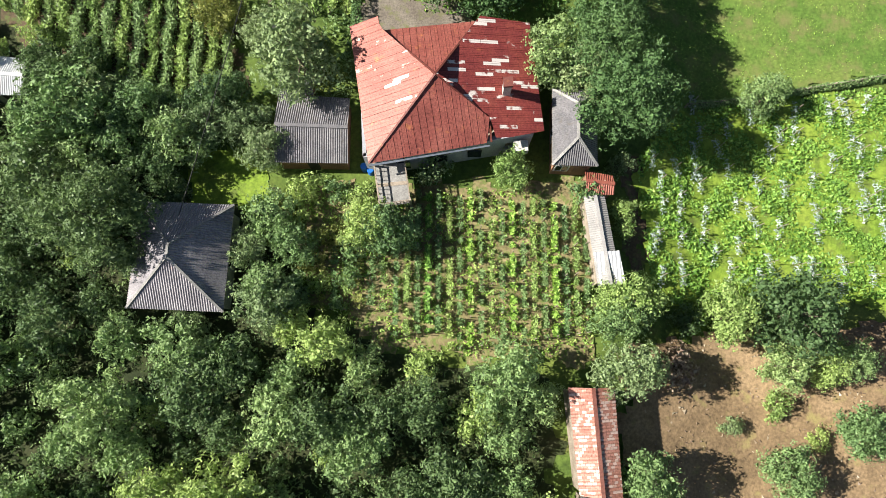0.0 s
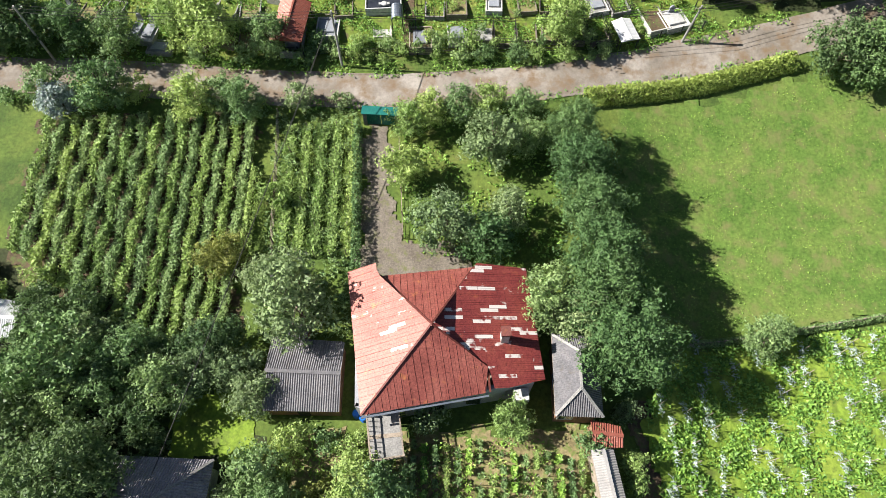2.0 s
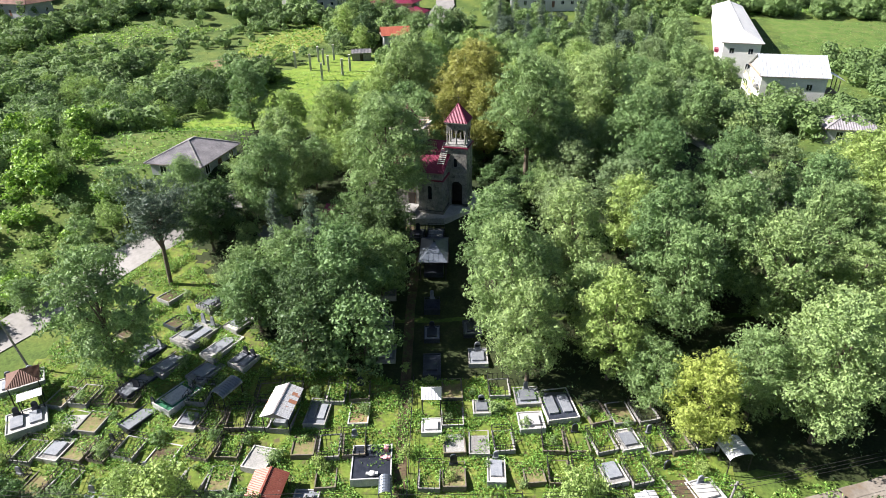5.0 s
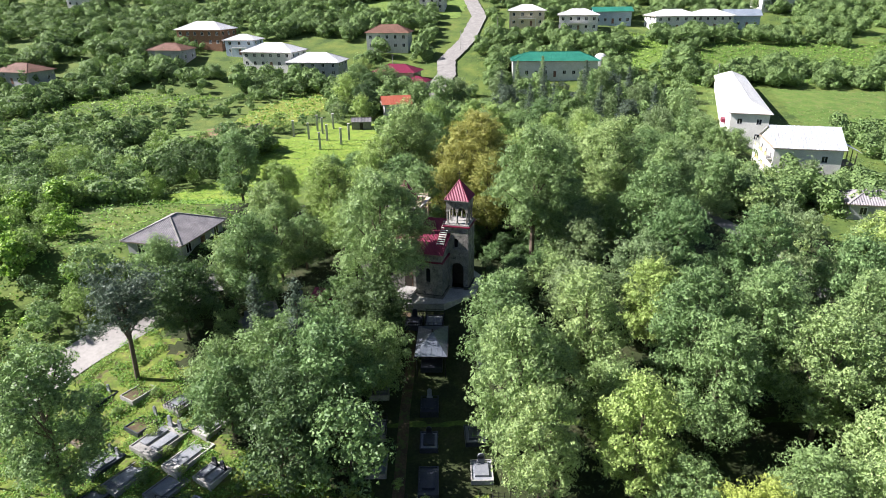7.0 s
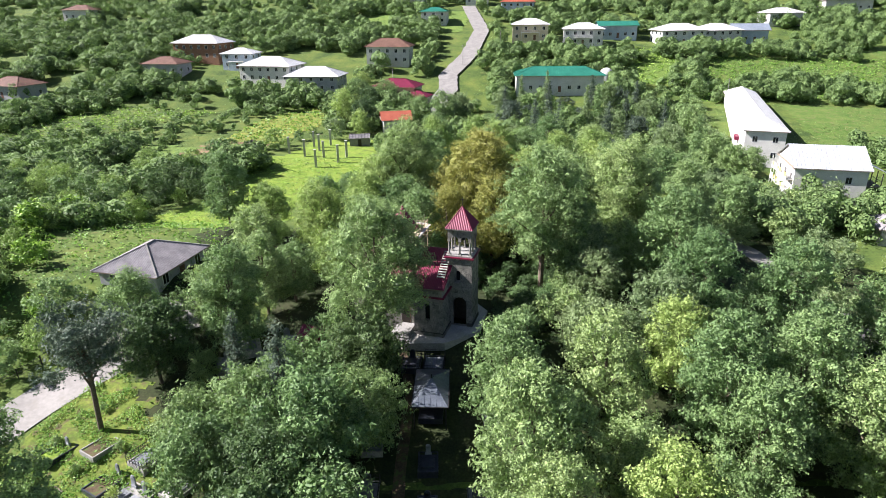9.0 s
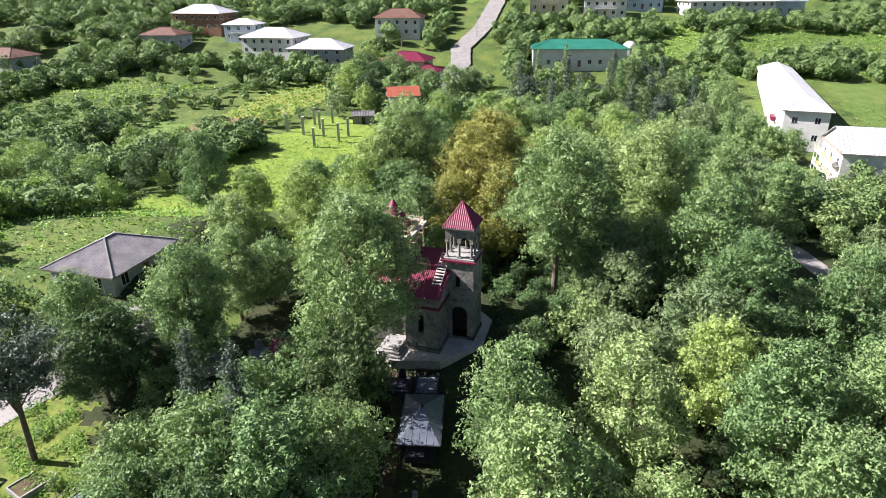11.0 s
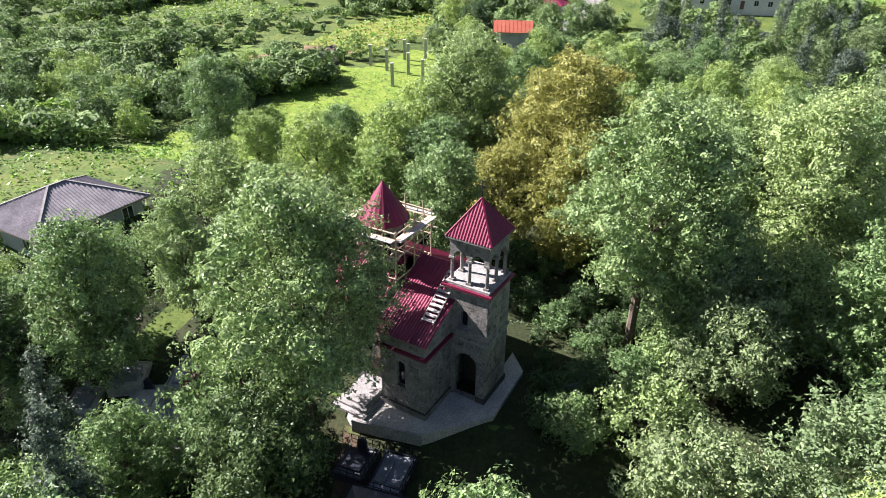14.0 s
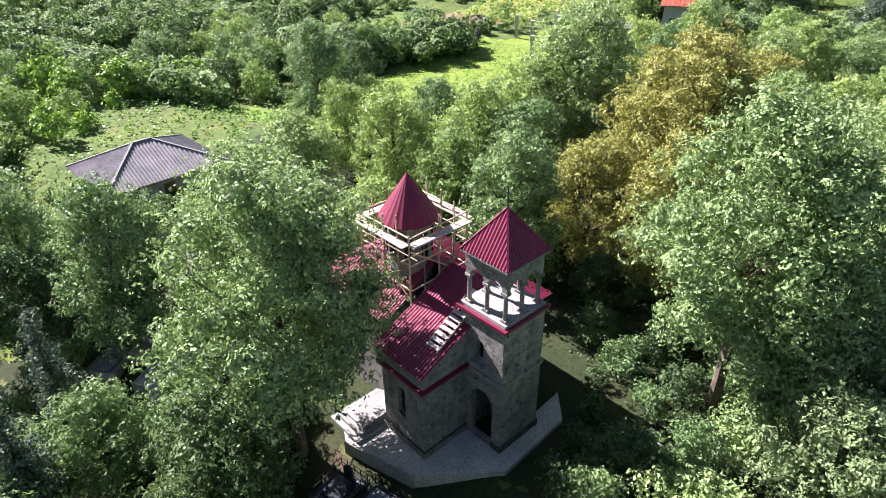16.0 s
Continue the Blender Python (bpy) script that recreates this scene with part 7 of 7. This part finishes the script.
for gx in np.arange(-38, 30, 2.36):
    for gy in np.arange(51.8, 66, 3.2):
        x, y = gx + rng.uniform(-0.12, 0.12), gy + rng.uniform(-0.15, 0.15)
        if min(math.hypot(x - a, (y - b) * 0.75) for a, b in used) < 2.1 or -2.6 < x + 2.4 < 0.2 or (x > 14 and y > 62) or not inside([(-44, 64), (-40, 53), (-20, 51.5), (28, 51.5), (26, 60), (5, 67), (-22, 74)], [x], [y])[0]:
            continue
        k = int(rng.choice(3, p=(0.55, 0.12, 0.33)))
        plot(x, y, rng.uniform(1.9, 2.25), rng.uniform(2.6, 3.05), rng.uniform(-4, 4) - (12 if x < -20 else 0) + (10 if x > 15 else 0), ("open", "slab", "open")[k], WORK[k], rail=k == 0, fill=(None, CONCRETE, (CONCRETE, None, GARDEN_SOIL)[int(rng.integers(3))])[k], curb=((CONCRETE, DRIVE)[int(rng.integers(2))], PALE, (DRIVE, CONCRETE)[int(rng.integers(2))])[k], headstone=rng.uniform() < 0.12, high=rng.uniform(0.22, 0.4))
for x, y, w, d, kind, m_, f_ in ((-31.6, 70.6, 2.4, 3.6, "double", GRANITE, SLATE), (-24.2, 67.6, 2.4, 3.4, "slab", CONCRETE, CONCRETE), (-28.4, 68.8, 2.2, 3.8, "slab", CONCRETE, SLATE), (-30.8, 66.2, 2.0, 4.2, "open", GRANITE, SLATE), (-22.4, 75.0, 2.2, 3.2, "slab", CONCRETE, PALE), (-31.6, 79.4, 2.2, 3.0, "open", CONCRETE, DARK_SOIL), (-24.2, 81.4, 2.2, 3.0, "slab", CONCRETE, CONCRETE), (-34.6, 74.0, 2.2, 3.0, "open", DRIVE, DARK_SOIL), (-37.4, 71.6, 2.2, 3.0, "slab", CONCRETE, CONCRETE)):
    plot(x, y, w, d, -31, kind, "grey stone-paved grave in the old terraces", curb=m_, fill=f_, headstone=kind == "double", high=0.35)
for x, y, w, d, turn, m_ in ((-20.4, 92.0, 2.4, 2.6, 20, PALE), (-18.0, 90.4, 2.2, 2.8, 16, MARBLE), (-16.2, 92.6, 2.2, 2.4, 18, CONCRETE), (-15.8, 89.6, 2.0, 2.6, 14, PALE), (-22.2, 89.4, 2.2, 2.8, 20, CONCRETE), (-13.4, 88.6, 2.0, 2.4, 10, CONCRETE)):
    plot(x, y, w, d, turn, "slab", "weathered pale tomb in a clearing beside the church", curb=m_, fill=PALE, high=0.7)
for x, y, turn in ((11.5, 99.5, -30), (14.2, 98.0, -24), (30.0, 94.6, -10), (33.4, 96.4, -10), (36.0, 94.0, -8), (31.6, 91.4, -12), (46.0, 104, -4), (44.6, 99.6, -4), (8.8, 86.4, 8), (6.4, 82.8, 6), (-6.0, 83.4, 4), (-5.4, 79.4, 2), (4.6, 73.4, 2), (5.0, 69.0, 0), (-5.4, 74.2, 0), (-5.0, 69.8, 0)):
    plot(x, y, 2.1, 2.8, turn, "slab", "shaded dark grave plot under the churchyard trees", curb=CONCRETE if int(x) % 2 else GRANITE, fill=SLATE, rail=int(y) % 2 == 0, high=0.35)
path = ribbon("path", [(-2.9, 50.5), (-2.8, 62), (-2.6, 76), (-2.0, 86), (-3.2, 92)], 1.1, DARK_SOIL, 0.09, "narrow earth path through the cemetery", "path")


def fence_line(name, line, label, high=1.2, gap=2.2, mat_=None, wires=3):
    """Posts and rails along a line."""
    ob = thing(name, pose(0, 0, 0), label, "fence")
    for (ax, ay), (bx, by) in zip(line, line[1:]):
        n = max(1, int(math.hypot(bx - ax, by - ay) / gap))
        pts = [(ax + (bx - ax) * k / n, ay + (by - ay) * k / n) for k in range(n + 1)]
        for x, y in pts:
            Solid().box(x - 0.05, y - 0.05, G(x, y) - 0.3, x + 0.05, y + 0.05, G(x, y) + high).make("post", mat_ or WOOD, ob)
        for (px, py), (qx, qy) in zip(pts, pts[1:]):
            r = Solid()
            for w in range(wires):
                zz = high * (w + 0.6) / wires
                r.beam((px, py, G(px, py) + zz), (qx, qy, G(qx, qy) + zz), 0.03)
            r.make("rail", mat_ or WOOD, ob)


fence_line("cemetery_fence", [(-16, 50.0), (-4, 49.6), (16, 49.9), (27, 52.0)], "low iron cemetery fence along the dirt road", 1.1, 2.0, IRON)
fence_line("cemetery_fence", [(-2.2, 51), (-1.9, 66)], "iron railing beside the cemetery path", 0.9, 2.0, IRON)
fence_line("meadow_fence", [(48, 24), (40, 23), (28, 21.2), (21.5, 20.4)], "crooked wire fence at the meadow edge", 1.1, 2.4, WOOD)
fence_line("yard_fence", [(-15.6, 43.2), (-15.2, 30), (-14.6, 24)], "weathered yard fence beside the vegetable plot", 1.2, 2.2, WOOD)
fence_line("yard_fence", [(-3.9, 41.8), (-3.4, 30.2)], "low fence beside the driveway", 0.9, 2.2, WOOD)
fence_line("road_fence", [(-54, 77), (-41.5, 92), (-37, 99)], "dark wire fence along the paved road", 1.2, 2.4, IRON)


def utility_pole(x, y, high, lean, label):
    ob = thing("utility_pole", pose(x, y, G(x, y), lean[0], lean[1], 10), label, "pole", "utility poles")
    Solid().tube((0, 0, -0.5), (0, 0, high), 0.13, 0.09, 8).make("post", CONCRETE, ob)
    Solid().beam((-0.55, 0, high - 0.4), (0.55, 0, high - 0.4), 0.06).make("crossarm", WOOD, ob)
    for u in (-0.48, -0.18, 0.18, 0.48):
        Solid().tube((u, 0, high - 0.36), (u, 0, high - 0.18), 0.03, 0.022, 8).make("insulator", CONCRETE, ob)
    return ob


POLES = [(-9.6, 48.6), (24.9, 50.8), (-38.5, 49.6), (62, 58.4)]
for p in POLES:
    utility_pole(*p, 4.6 if p[0] > 0 else 7.0, (0, 6 if p[0] > 0 else 0), "grey concrete utility pole beside the dirt road")
utility_pole(-43.6, 68.6, 7.5, (4, -6), "leaning utility pole beside the paved road")


def wires(a, b, sag, label, count=3, drop=0.0):
    ob = thing("power_line", pose(0, 0, 0), label, "cable", "power lines")
    for k in range(count):
        off = (k - (count - 1) / 2) * 0.4
        s = Solid()
        pts = []
        for i in range(13):
            t = i / 12
            pts.append(Vector((a[0] + (b[0] - a[0]) * t + off * 0.35, a[1] + (b[1] - a[1]) * t + off, a[2] + (b[2] - a[2]) * t - sag * 4 * t * (1 - t))))
        s.pipe(pts, 0.018, 4)
        s.make("wire", IRON, ob)


tops = [(x + (0.4 if x > 0 else 0), y, G(x, y) + (4.2 if x > 0 else 6.7)) for x, y in POLES]
wires(tops[2], tops[0], 0.7, "sagging power wires along the dirt road")
wires(tops[0], tops[1], 0.7, "sagging power wires along the dirt road")
wires(tops[1], tops[3], 0.7, "sagging power wires along the dirt road")
wires(tops[0], (-20.6, 9.5, 4.6), 0.6, "thin wires running to the grey house", 2)

# ---- rows of vines and crops ----
def crop_row(name, a, b, wide, high, per, size, leaves, label, group, seed, stakes=0.0, gaps=0.0):
    """One row of plants from a to b, with stakes where it has them."""
    rng = np.random.default_rng(seed)
    ob = thing(name, pose(a[0], a[1], G(*a)), label, name.replace("_", " "), group)
    L = math.hypot(b[0] - a[0], b[1] - a[1])
    ux, uy = (b[0] - a[0]) / L, (b[1] - a[1]) / L
    n = int(L * per)
    t = rng.uniform(0, L, n)
    if gaps:
        t = t[(np.sin(t * 5.6 + seed * 2.3) + 0.8 * np.sin(t * (1.5 + 0.1 * (seed % 5)) + seed * 4.1)) > gaps * 2 - 1]
        n = len(t)
    s = rng.normal(scale=wide / 3, size=n)
    h = rng.uniform(0.05, 1, n) ** 0.7 * high * (0.75 + 0.25 * np.sin(t * 1.3 + seed * 7.7))
    x, y = a[0] + ux * t - uy * s, a[1] + uy * t + ux * s
    at = np.stack([x - a[0], y - a[1], ground_height(x, y) - G(*a) + h], 1)
    mesh = leaf_mesh("foliage", rng, at, np.stack([s * 2, s * 0, np.full(n, 0.6)], 1) + 1e-3, size * rng.uniform(0.6, 1.3, n))
    mesh.materials.append(LEAF[leaves])
    new("foliage", mesh).parent = ob
    if stakes:
        for k in range(int(L / stakes) + 1):
            px, py = ux * k * stakes, uy * k * stakes
            z = G(a[0] + px, a[1] + py) - G(*a)
            Solid().box(px - 0.03, py - 0.03, z - 0.2, px + 0.03, py + 0.03, z + 1.5).make("stake", WOOD, ob)
    return ob


for k in range(19):
    x = -4.4 + k * 0.86
    crop_row("vine_row", (x, (0.4 if k < 5 else -1.2) + 0.09 * k), (x + 0.3, 12.4 if k < 9 else 11.4), 0.34, 1.3, 110 if 6 < k < 13 else 150, 0.24, ("mid", "light", "mid", "weeds")[k % 4], "staked vine row with gaps over weedy soil", "vine rows of the house garden", 200 + k, 2.4, 0.4 if 5 < k < 13 else 0.2)
for k in range(7):
    x = -11.4 + k * 1.0
    crop_row("vine_row", (x, 2.6), (x + 0.2, 8.9), 0.45, 1.2, 80, 0.26, ("light", "rust", "mid")[k % 3], "short thin vine row in weeds", "vine rows of the house garden", 240 + k, 2.4, 0.35)
for k in range(16):
    x = -38.4 + k * 1.3
    south = 29.5 - 9.0 * np.clip((x + 38) / 12, 0, 1)
    crop_row("crop_row", (x, south), (x + 0.9, 43.0), 0.55, 1.5, 190, 0.4, ("light", "plane")[k % 2], "dense tall green crop row", "crop rows in the field", 300 + k)
for k in range(5):
    x = -14.2 + k * 1.45
    crop_row("bean_row", (x, 28.5), (x + 0.1, 41.8), 0.85, 1.5, 120, 0.4, "light", "dense climbing bean row beside the driveway", "bean rows", 340 + k, 2.6)


def silver_plants():
    """Stakes wound with whitish plants in the lush garden."""
    rng = np.random.default_rng(4)
    shapes = []
    for k in range(3):
        r = np.random.default_rng(900 + k)
        n = 90
        h = r.uniform(0.1, 1.3, n)
        run = r.uniform(-0.9, 0.9, n)
        a = r.uniform(0, 6.28, n)
        w = 0.26 * r.uniform(0.3, 1.0, n)
        shapes.append(leaf_mesh("foliage", r, np.stack([w * np.cos(a), w * np.sin(a) + run, h * (1 - 0.5 * np.abs(run))], 1), np.stack([np.cos(a), np.sin(a), a * 0 + 0.3], 1), r.uniform(0.12, 0.26, n)))
        shapes[-1].materials.append(LEAF["silver"])
    stake = Solid().box(-0.025, -0.025, -0.2, 0.025, 0.025, 2.0)
    first = stake.make("stake", WOOD)
    for i, gx in enumerate(np.arange(17.8, 42, 2.3)):
        for gy in np.arange(4.5, 20.5, 1.45):
            if rng.uniform() < 0.42 or (gx < 21 and gy > 16):
                continue
            x, y = gx + rng.uniform(-0.7, 0.7), gy + rng.uniform(-0.6, 0.6)
            ob = thing("staked_plant", pose(x, y, G(x, y), 0, 0, rng.uniform(-14, 14)), "whitish climbing plant on a stake in lush weeds", "staked plant", "staked plants of the garden")
            new("foliage", shapes[int(rng.integers(3))]).parent = ob
            new("stake", first.data).parent = ob
    bpy.data.objects.remove(first)


silver_plants()

# ---- village beyond ----
house("grey_roof_house", -35.8, 104.7, 76, 9.8, 8.2, 2.7, 2.2, GREY_PLASTER, PURPLE_SHEET, "low house under a violet-grey hipped corrugated roof", pitch=0.3, seam=False, over=0.6, base=16.1, rib=0.04)
FAR_HOUSES = [
    (-95, 296, -14, 20, 12, 6.2, 3.0, BRICK, WHITE_METAL, "two-storey brick house under a white tin roof", "hip", 2),
    (-77, 286, -10, 12, 9, 5.5, 2.0, BLUE_PLASTER, WHITE_METAL, "pale blue house under a white tin roof", "hip", 2),
    (-62, 273, -14, 20, 13, 5.6, 3.0, PLASTER, WHITE_METAL, "white two-storey house under a white tin roof", "hip", 2),
    (-44, 264, -8, 19, 12, 5.2, 3.0, GREY_PLASTER, WHITE_METAL, "grey house under a cream tin roof", "hip", 2),
    (-103, 277, -10, 14, 10, 4.0, 2.4, GREY_PLASTER, BROWN_ROOF, "grey house under a brown roof among trees", "hip", 1),
    (-149, 256, -18, 16, 11, 4.2, 2.6, GREY_PLASTER, BROWN_ROOF, "grey house under a brown roof at field edge", "hip", 1),
    (-19, 292, -8, 17, 10, 6.4, 3.0, PLASTER, BROWN_ROOF, "white two-storey house under a red-brown roof", "hip", 2),
    (-14, 258, -16, 15, 9, 3.6, 2.4, CREAM, CRIMSON, "long cream house under a crimson tin roof", "hip", 1),
    (-6.5, 249, -16, 7, 6, 3.0, 1.6, CREAM, CRIMSON, "small outhouse under a crimson tin roof", "hip", 1),
    (-12, 214, 10, 7.5, 7, 4.6, 2.0, GREY_PLASTER, ORANGE_ROOF, "small grey-pink house under an orange-red gable roof", "gable", 1),
    (43, 258, -4, 30, 12, 5.6, 2.6, PLASTER, GREEN_METAL, "long white school-like building under a green tin roof", "hip", 1),
    (40, 315, -6, 15, 11, 6.2, 2.4, CREAM, WHITE_METAL, "two-storey house with a balcony under a white roof", "hip", 2),
]
FAR_HOUSES_HIGH = [
    (61, 306, -10, 16, 11, 6.2, 2.4, PLASTER, WHITE_METAL, "white two-storey house with a balcony", "hip", 2),
    (78, 318, -4, 16, 10, 5.0, 1.8, BLUE_PLASTER, GREEN_METAL, "blue-grey house under a green tin roof", "gable", 1),
    (102, 309, 6, 19, 12, 5.6, 2.6, PLASTER, WHITE_METAL, "broad white house under a white tin roof", "hip", 2),
    (119, 312, 8, 17, 12, 5.4, 2.6, PLASTER, WHITE_METAL, "white house under a pale hipped roof", "hip", 2),
    (135, 316, -10, 14, 10, 4.8, 2.6, BLUE_PLASTER, BLUE_METAL, "turquoise-sided barn under a pale gable roof", "gable", 1),
    (163, 346, 4, 16, 11, 5.0, 2.2, PLASTER, WHITE_METAL, "white house high on the slope", "hip", 1),
    (203, 364, -6, 22, 12, 5.0, 2.4, PLASTER, WHITE_METAL, "long white house high on the slope", "hip", 1),
    (39.6, 362, -4, 16, 10, 6.0, 2.4, BLUE_PLASTER, ORANGE_ROOF, "pale blue house under an orange-red roof", "hip", 2),
    (-1.3, 347, -8, 12, 9, 5.4, 2.0, PLASTER, GREEN_METAL, "white house under a green roof beside the village road", "hip", 2),
    (-14, 384, -8, 15, 10, 6.0, 2.0, PLASTER, WHITE_METAL, "white house above the village", "hip", 2),
    (21, 388, -4, 12, 9, 4.8, 2.0, PLASTER, WHITE_METAL, "small white house above the village", "hip", 1),
    (-176, 361, -12, 15, 10, 4.5, 2.4, PLASTER, BROWN_ROOF, "white house under a purple-brown roof on the far slope", "hip", 1),
]
for rows_ in (FAR_HOUSES, FAR_HOUSES_HIGH):
    for x, y, turn, w, d, high, rise, wall_mat, roof_mat, label, form, storeys in rows_:
        house("village_house", x, y, turn, w, d, high, rise, wall_mat, roof_mat, label, form, storeys, pitch=0.9, balcony=storeys == 2 and w < 17, over=0.8)
house("roadside_house", 74.5, 123, -14, 8.4, 6.4, 2.8, 1.7, GREY_PLASTER, PURPLE_SHEET, "small house under a dark violet-brown hipped roof beside the narrow road", pitch=0.4, seam=False, rib=0.04)
hall = house("white_hall", 87.7, 205.8, 70.6, 70.0, 8.6, 7.2, 2.2, PLASTER, WHITE_METAL, "large white hall under a white tin roof", "hip", 2, pitch=0.8, over=0.6, rows=14, base=13.8)
Solid().box(-24.0, 4.3, 2.9, -20.6, 5.3, 3.8).make("canopy", CRIMSON, hall, "small crimson canopy")
house("white_apartment_house", 76.6, 150.6, -14, 12.6, 12, 7.3, 3.4, PLASTER, STREAKED, "white house with balconies, ochre panels and a rust-streaked tin roof", "gable", 2, pitch=0.7, over=0.5, rows=2, base=11.8)


def apartment_balconies():
    """Three rows of balconies with ochre panels on the west face, and an open porch on the east end."""
    ob = bpy.data.objects["white_apartment_house"]
    for s in range(3):
        z = 0.5 + s * 2.35
        slab = Solid().box(-7.6, -5.7, z - 0.14, -6.3, 5.7, z).box(-7.6, -5.7, z, -7.5, 5.7, z + 0.3)
        for k in range(7):
            v = -5.7 + k * 11.26 / 6
            slab.box(-7.6, v, z + 0.3, -7.5, v + 0.14, z + 2.2)
        balcony = slab.make("balcony", PLASTER, ob, "white balcony")
        for k in range(6):
            v = -5.5 + k * 11.26 / 6
            Solid().box(-7.57, v, z + 0.31, -7.53, v + (0.9 if (k + s) % 2 else 1.6), z + 1.1).make("panel", OCHRE if (k + s) % 3 else PLASTER, balcony, "ochre balcony panel")
    porch = Solid().box(6.3, -5.6, 4.3, 9.0, -0.4, 4.5)
    for v in (-5.5, -3.0, -0.6):
        porch.box(8.8, v, -1.0, 8.95, v + 0.15, 7.0)
    porch.beam((8.9, -5.5, 5.4), (8.9, -0.5, 5.4), 0.08)
    porch.make("porch", WOOD, ob, "dark timber porch")
    Solid().roof([(6.6, 0.2, 8.5), (6.6, -6.2, 8.5), (9.6, -6.2, 7.1), (9.6, 0.2, 7.1)], 0.7, 0.04).make("porch_roof", STREAKED, ob)


apartment_balconies()
for name_, poly_, seed_ in (("far_crops", [(-150, 205), (-95, 212), (-70, 236), (-120, 246)], 62), ("far_crops", [(86, 240), (150, 244), (190, 290), (110, 290)], 63), ("far_crops", [(66, 262), (82, 300), (100, 296), (84, 258)], 64), ("far_crops", [(-60, 201), (-55, 231), (-40, 247), (-34, 226), (-44, 201)], 65)):
    weeds(name_, poly_, 3.0, 0.62, 0.9, "weeds", "low green plants over the far field", seed_)
shed("hut", [(-23.6, 198.6), (-18.2, 199.2), (-18.6, 203.2), (-24, 202.6)], 2.2, 3.0, CONCRETE, ETERNIT, "small grey hut under a dark roof in the post yard", pitch=0.4)
for k, (x, y) in enumerate(((-37.9, 189), (-33.3, 186), (-28.2, 184.4), (-23.9, 180), (-30.9, 193), (-29, 199.8), (-22.6, 185.4), (-28.4, 175), (-33, 197))):
    post = Solid().box(-0.28, -0.28, -0.3, 0.28, 0.28, 4.2).box(-0.34, -0.34, 4.2, 0.34, 0.34, 4.35)
    tagged(post.make("concrete_post", PALE, m=pose(x, y, G(x, y), 0, 0, 12)), "bare pale concrete post in grass", "post", "concrete posts in the yard")
dome = Solid()
for k in range(6):
    t0, t1 = math.pi / 2 * k / 6, math.pi / 2 * (k + 1) / 6
    dome.tube((0, 0, 1.5 + 2.6 * math.sin(t0)), (0, 0, 1.5 + 2.6 * math.sin(t1)), 2.6 * math.cos(t0), max(2.6 * math.cos(t1), 0.02), 20)
dome.tube((0, 0, -0.5), (0, 0, 1.5), 2.6, 2.6, 20)
tagged(dome.make("dome_tank", WHITE_METAL, m=pose(62, 266, G(62, 266))), "white round-topped tank beside green-roofed building", "tank")
for x, y in ((-16, 262), (96, 240), (150, 210), (26, 300), (10, 285)):
    utility_pole(x, y, 8.0, (0, 0), "distant pale utility pole")
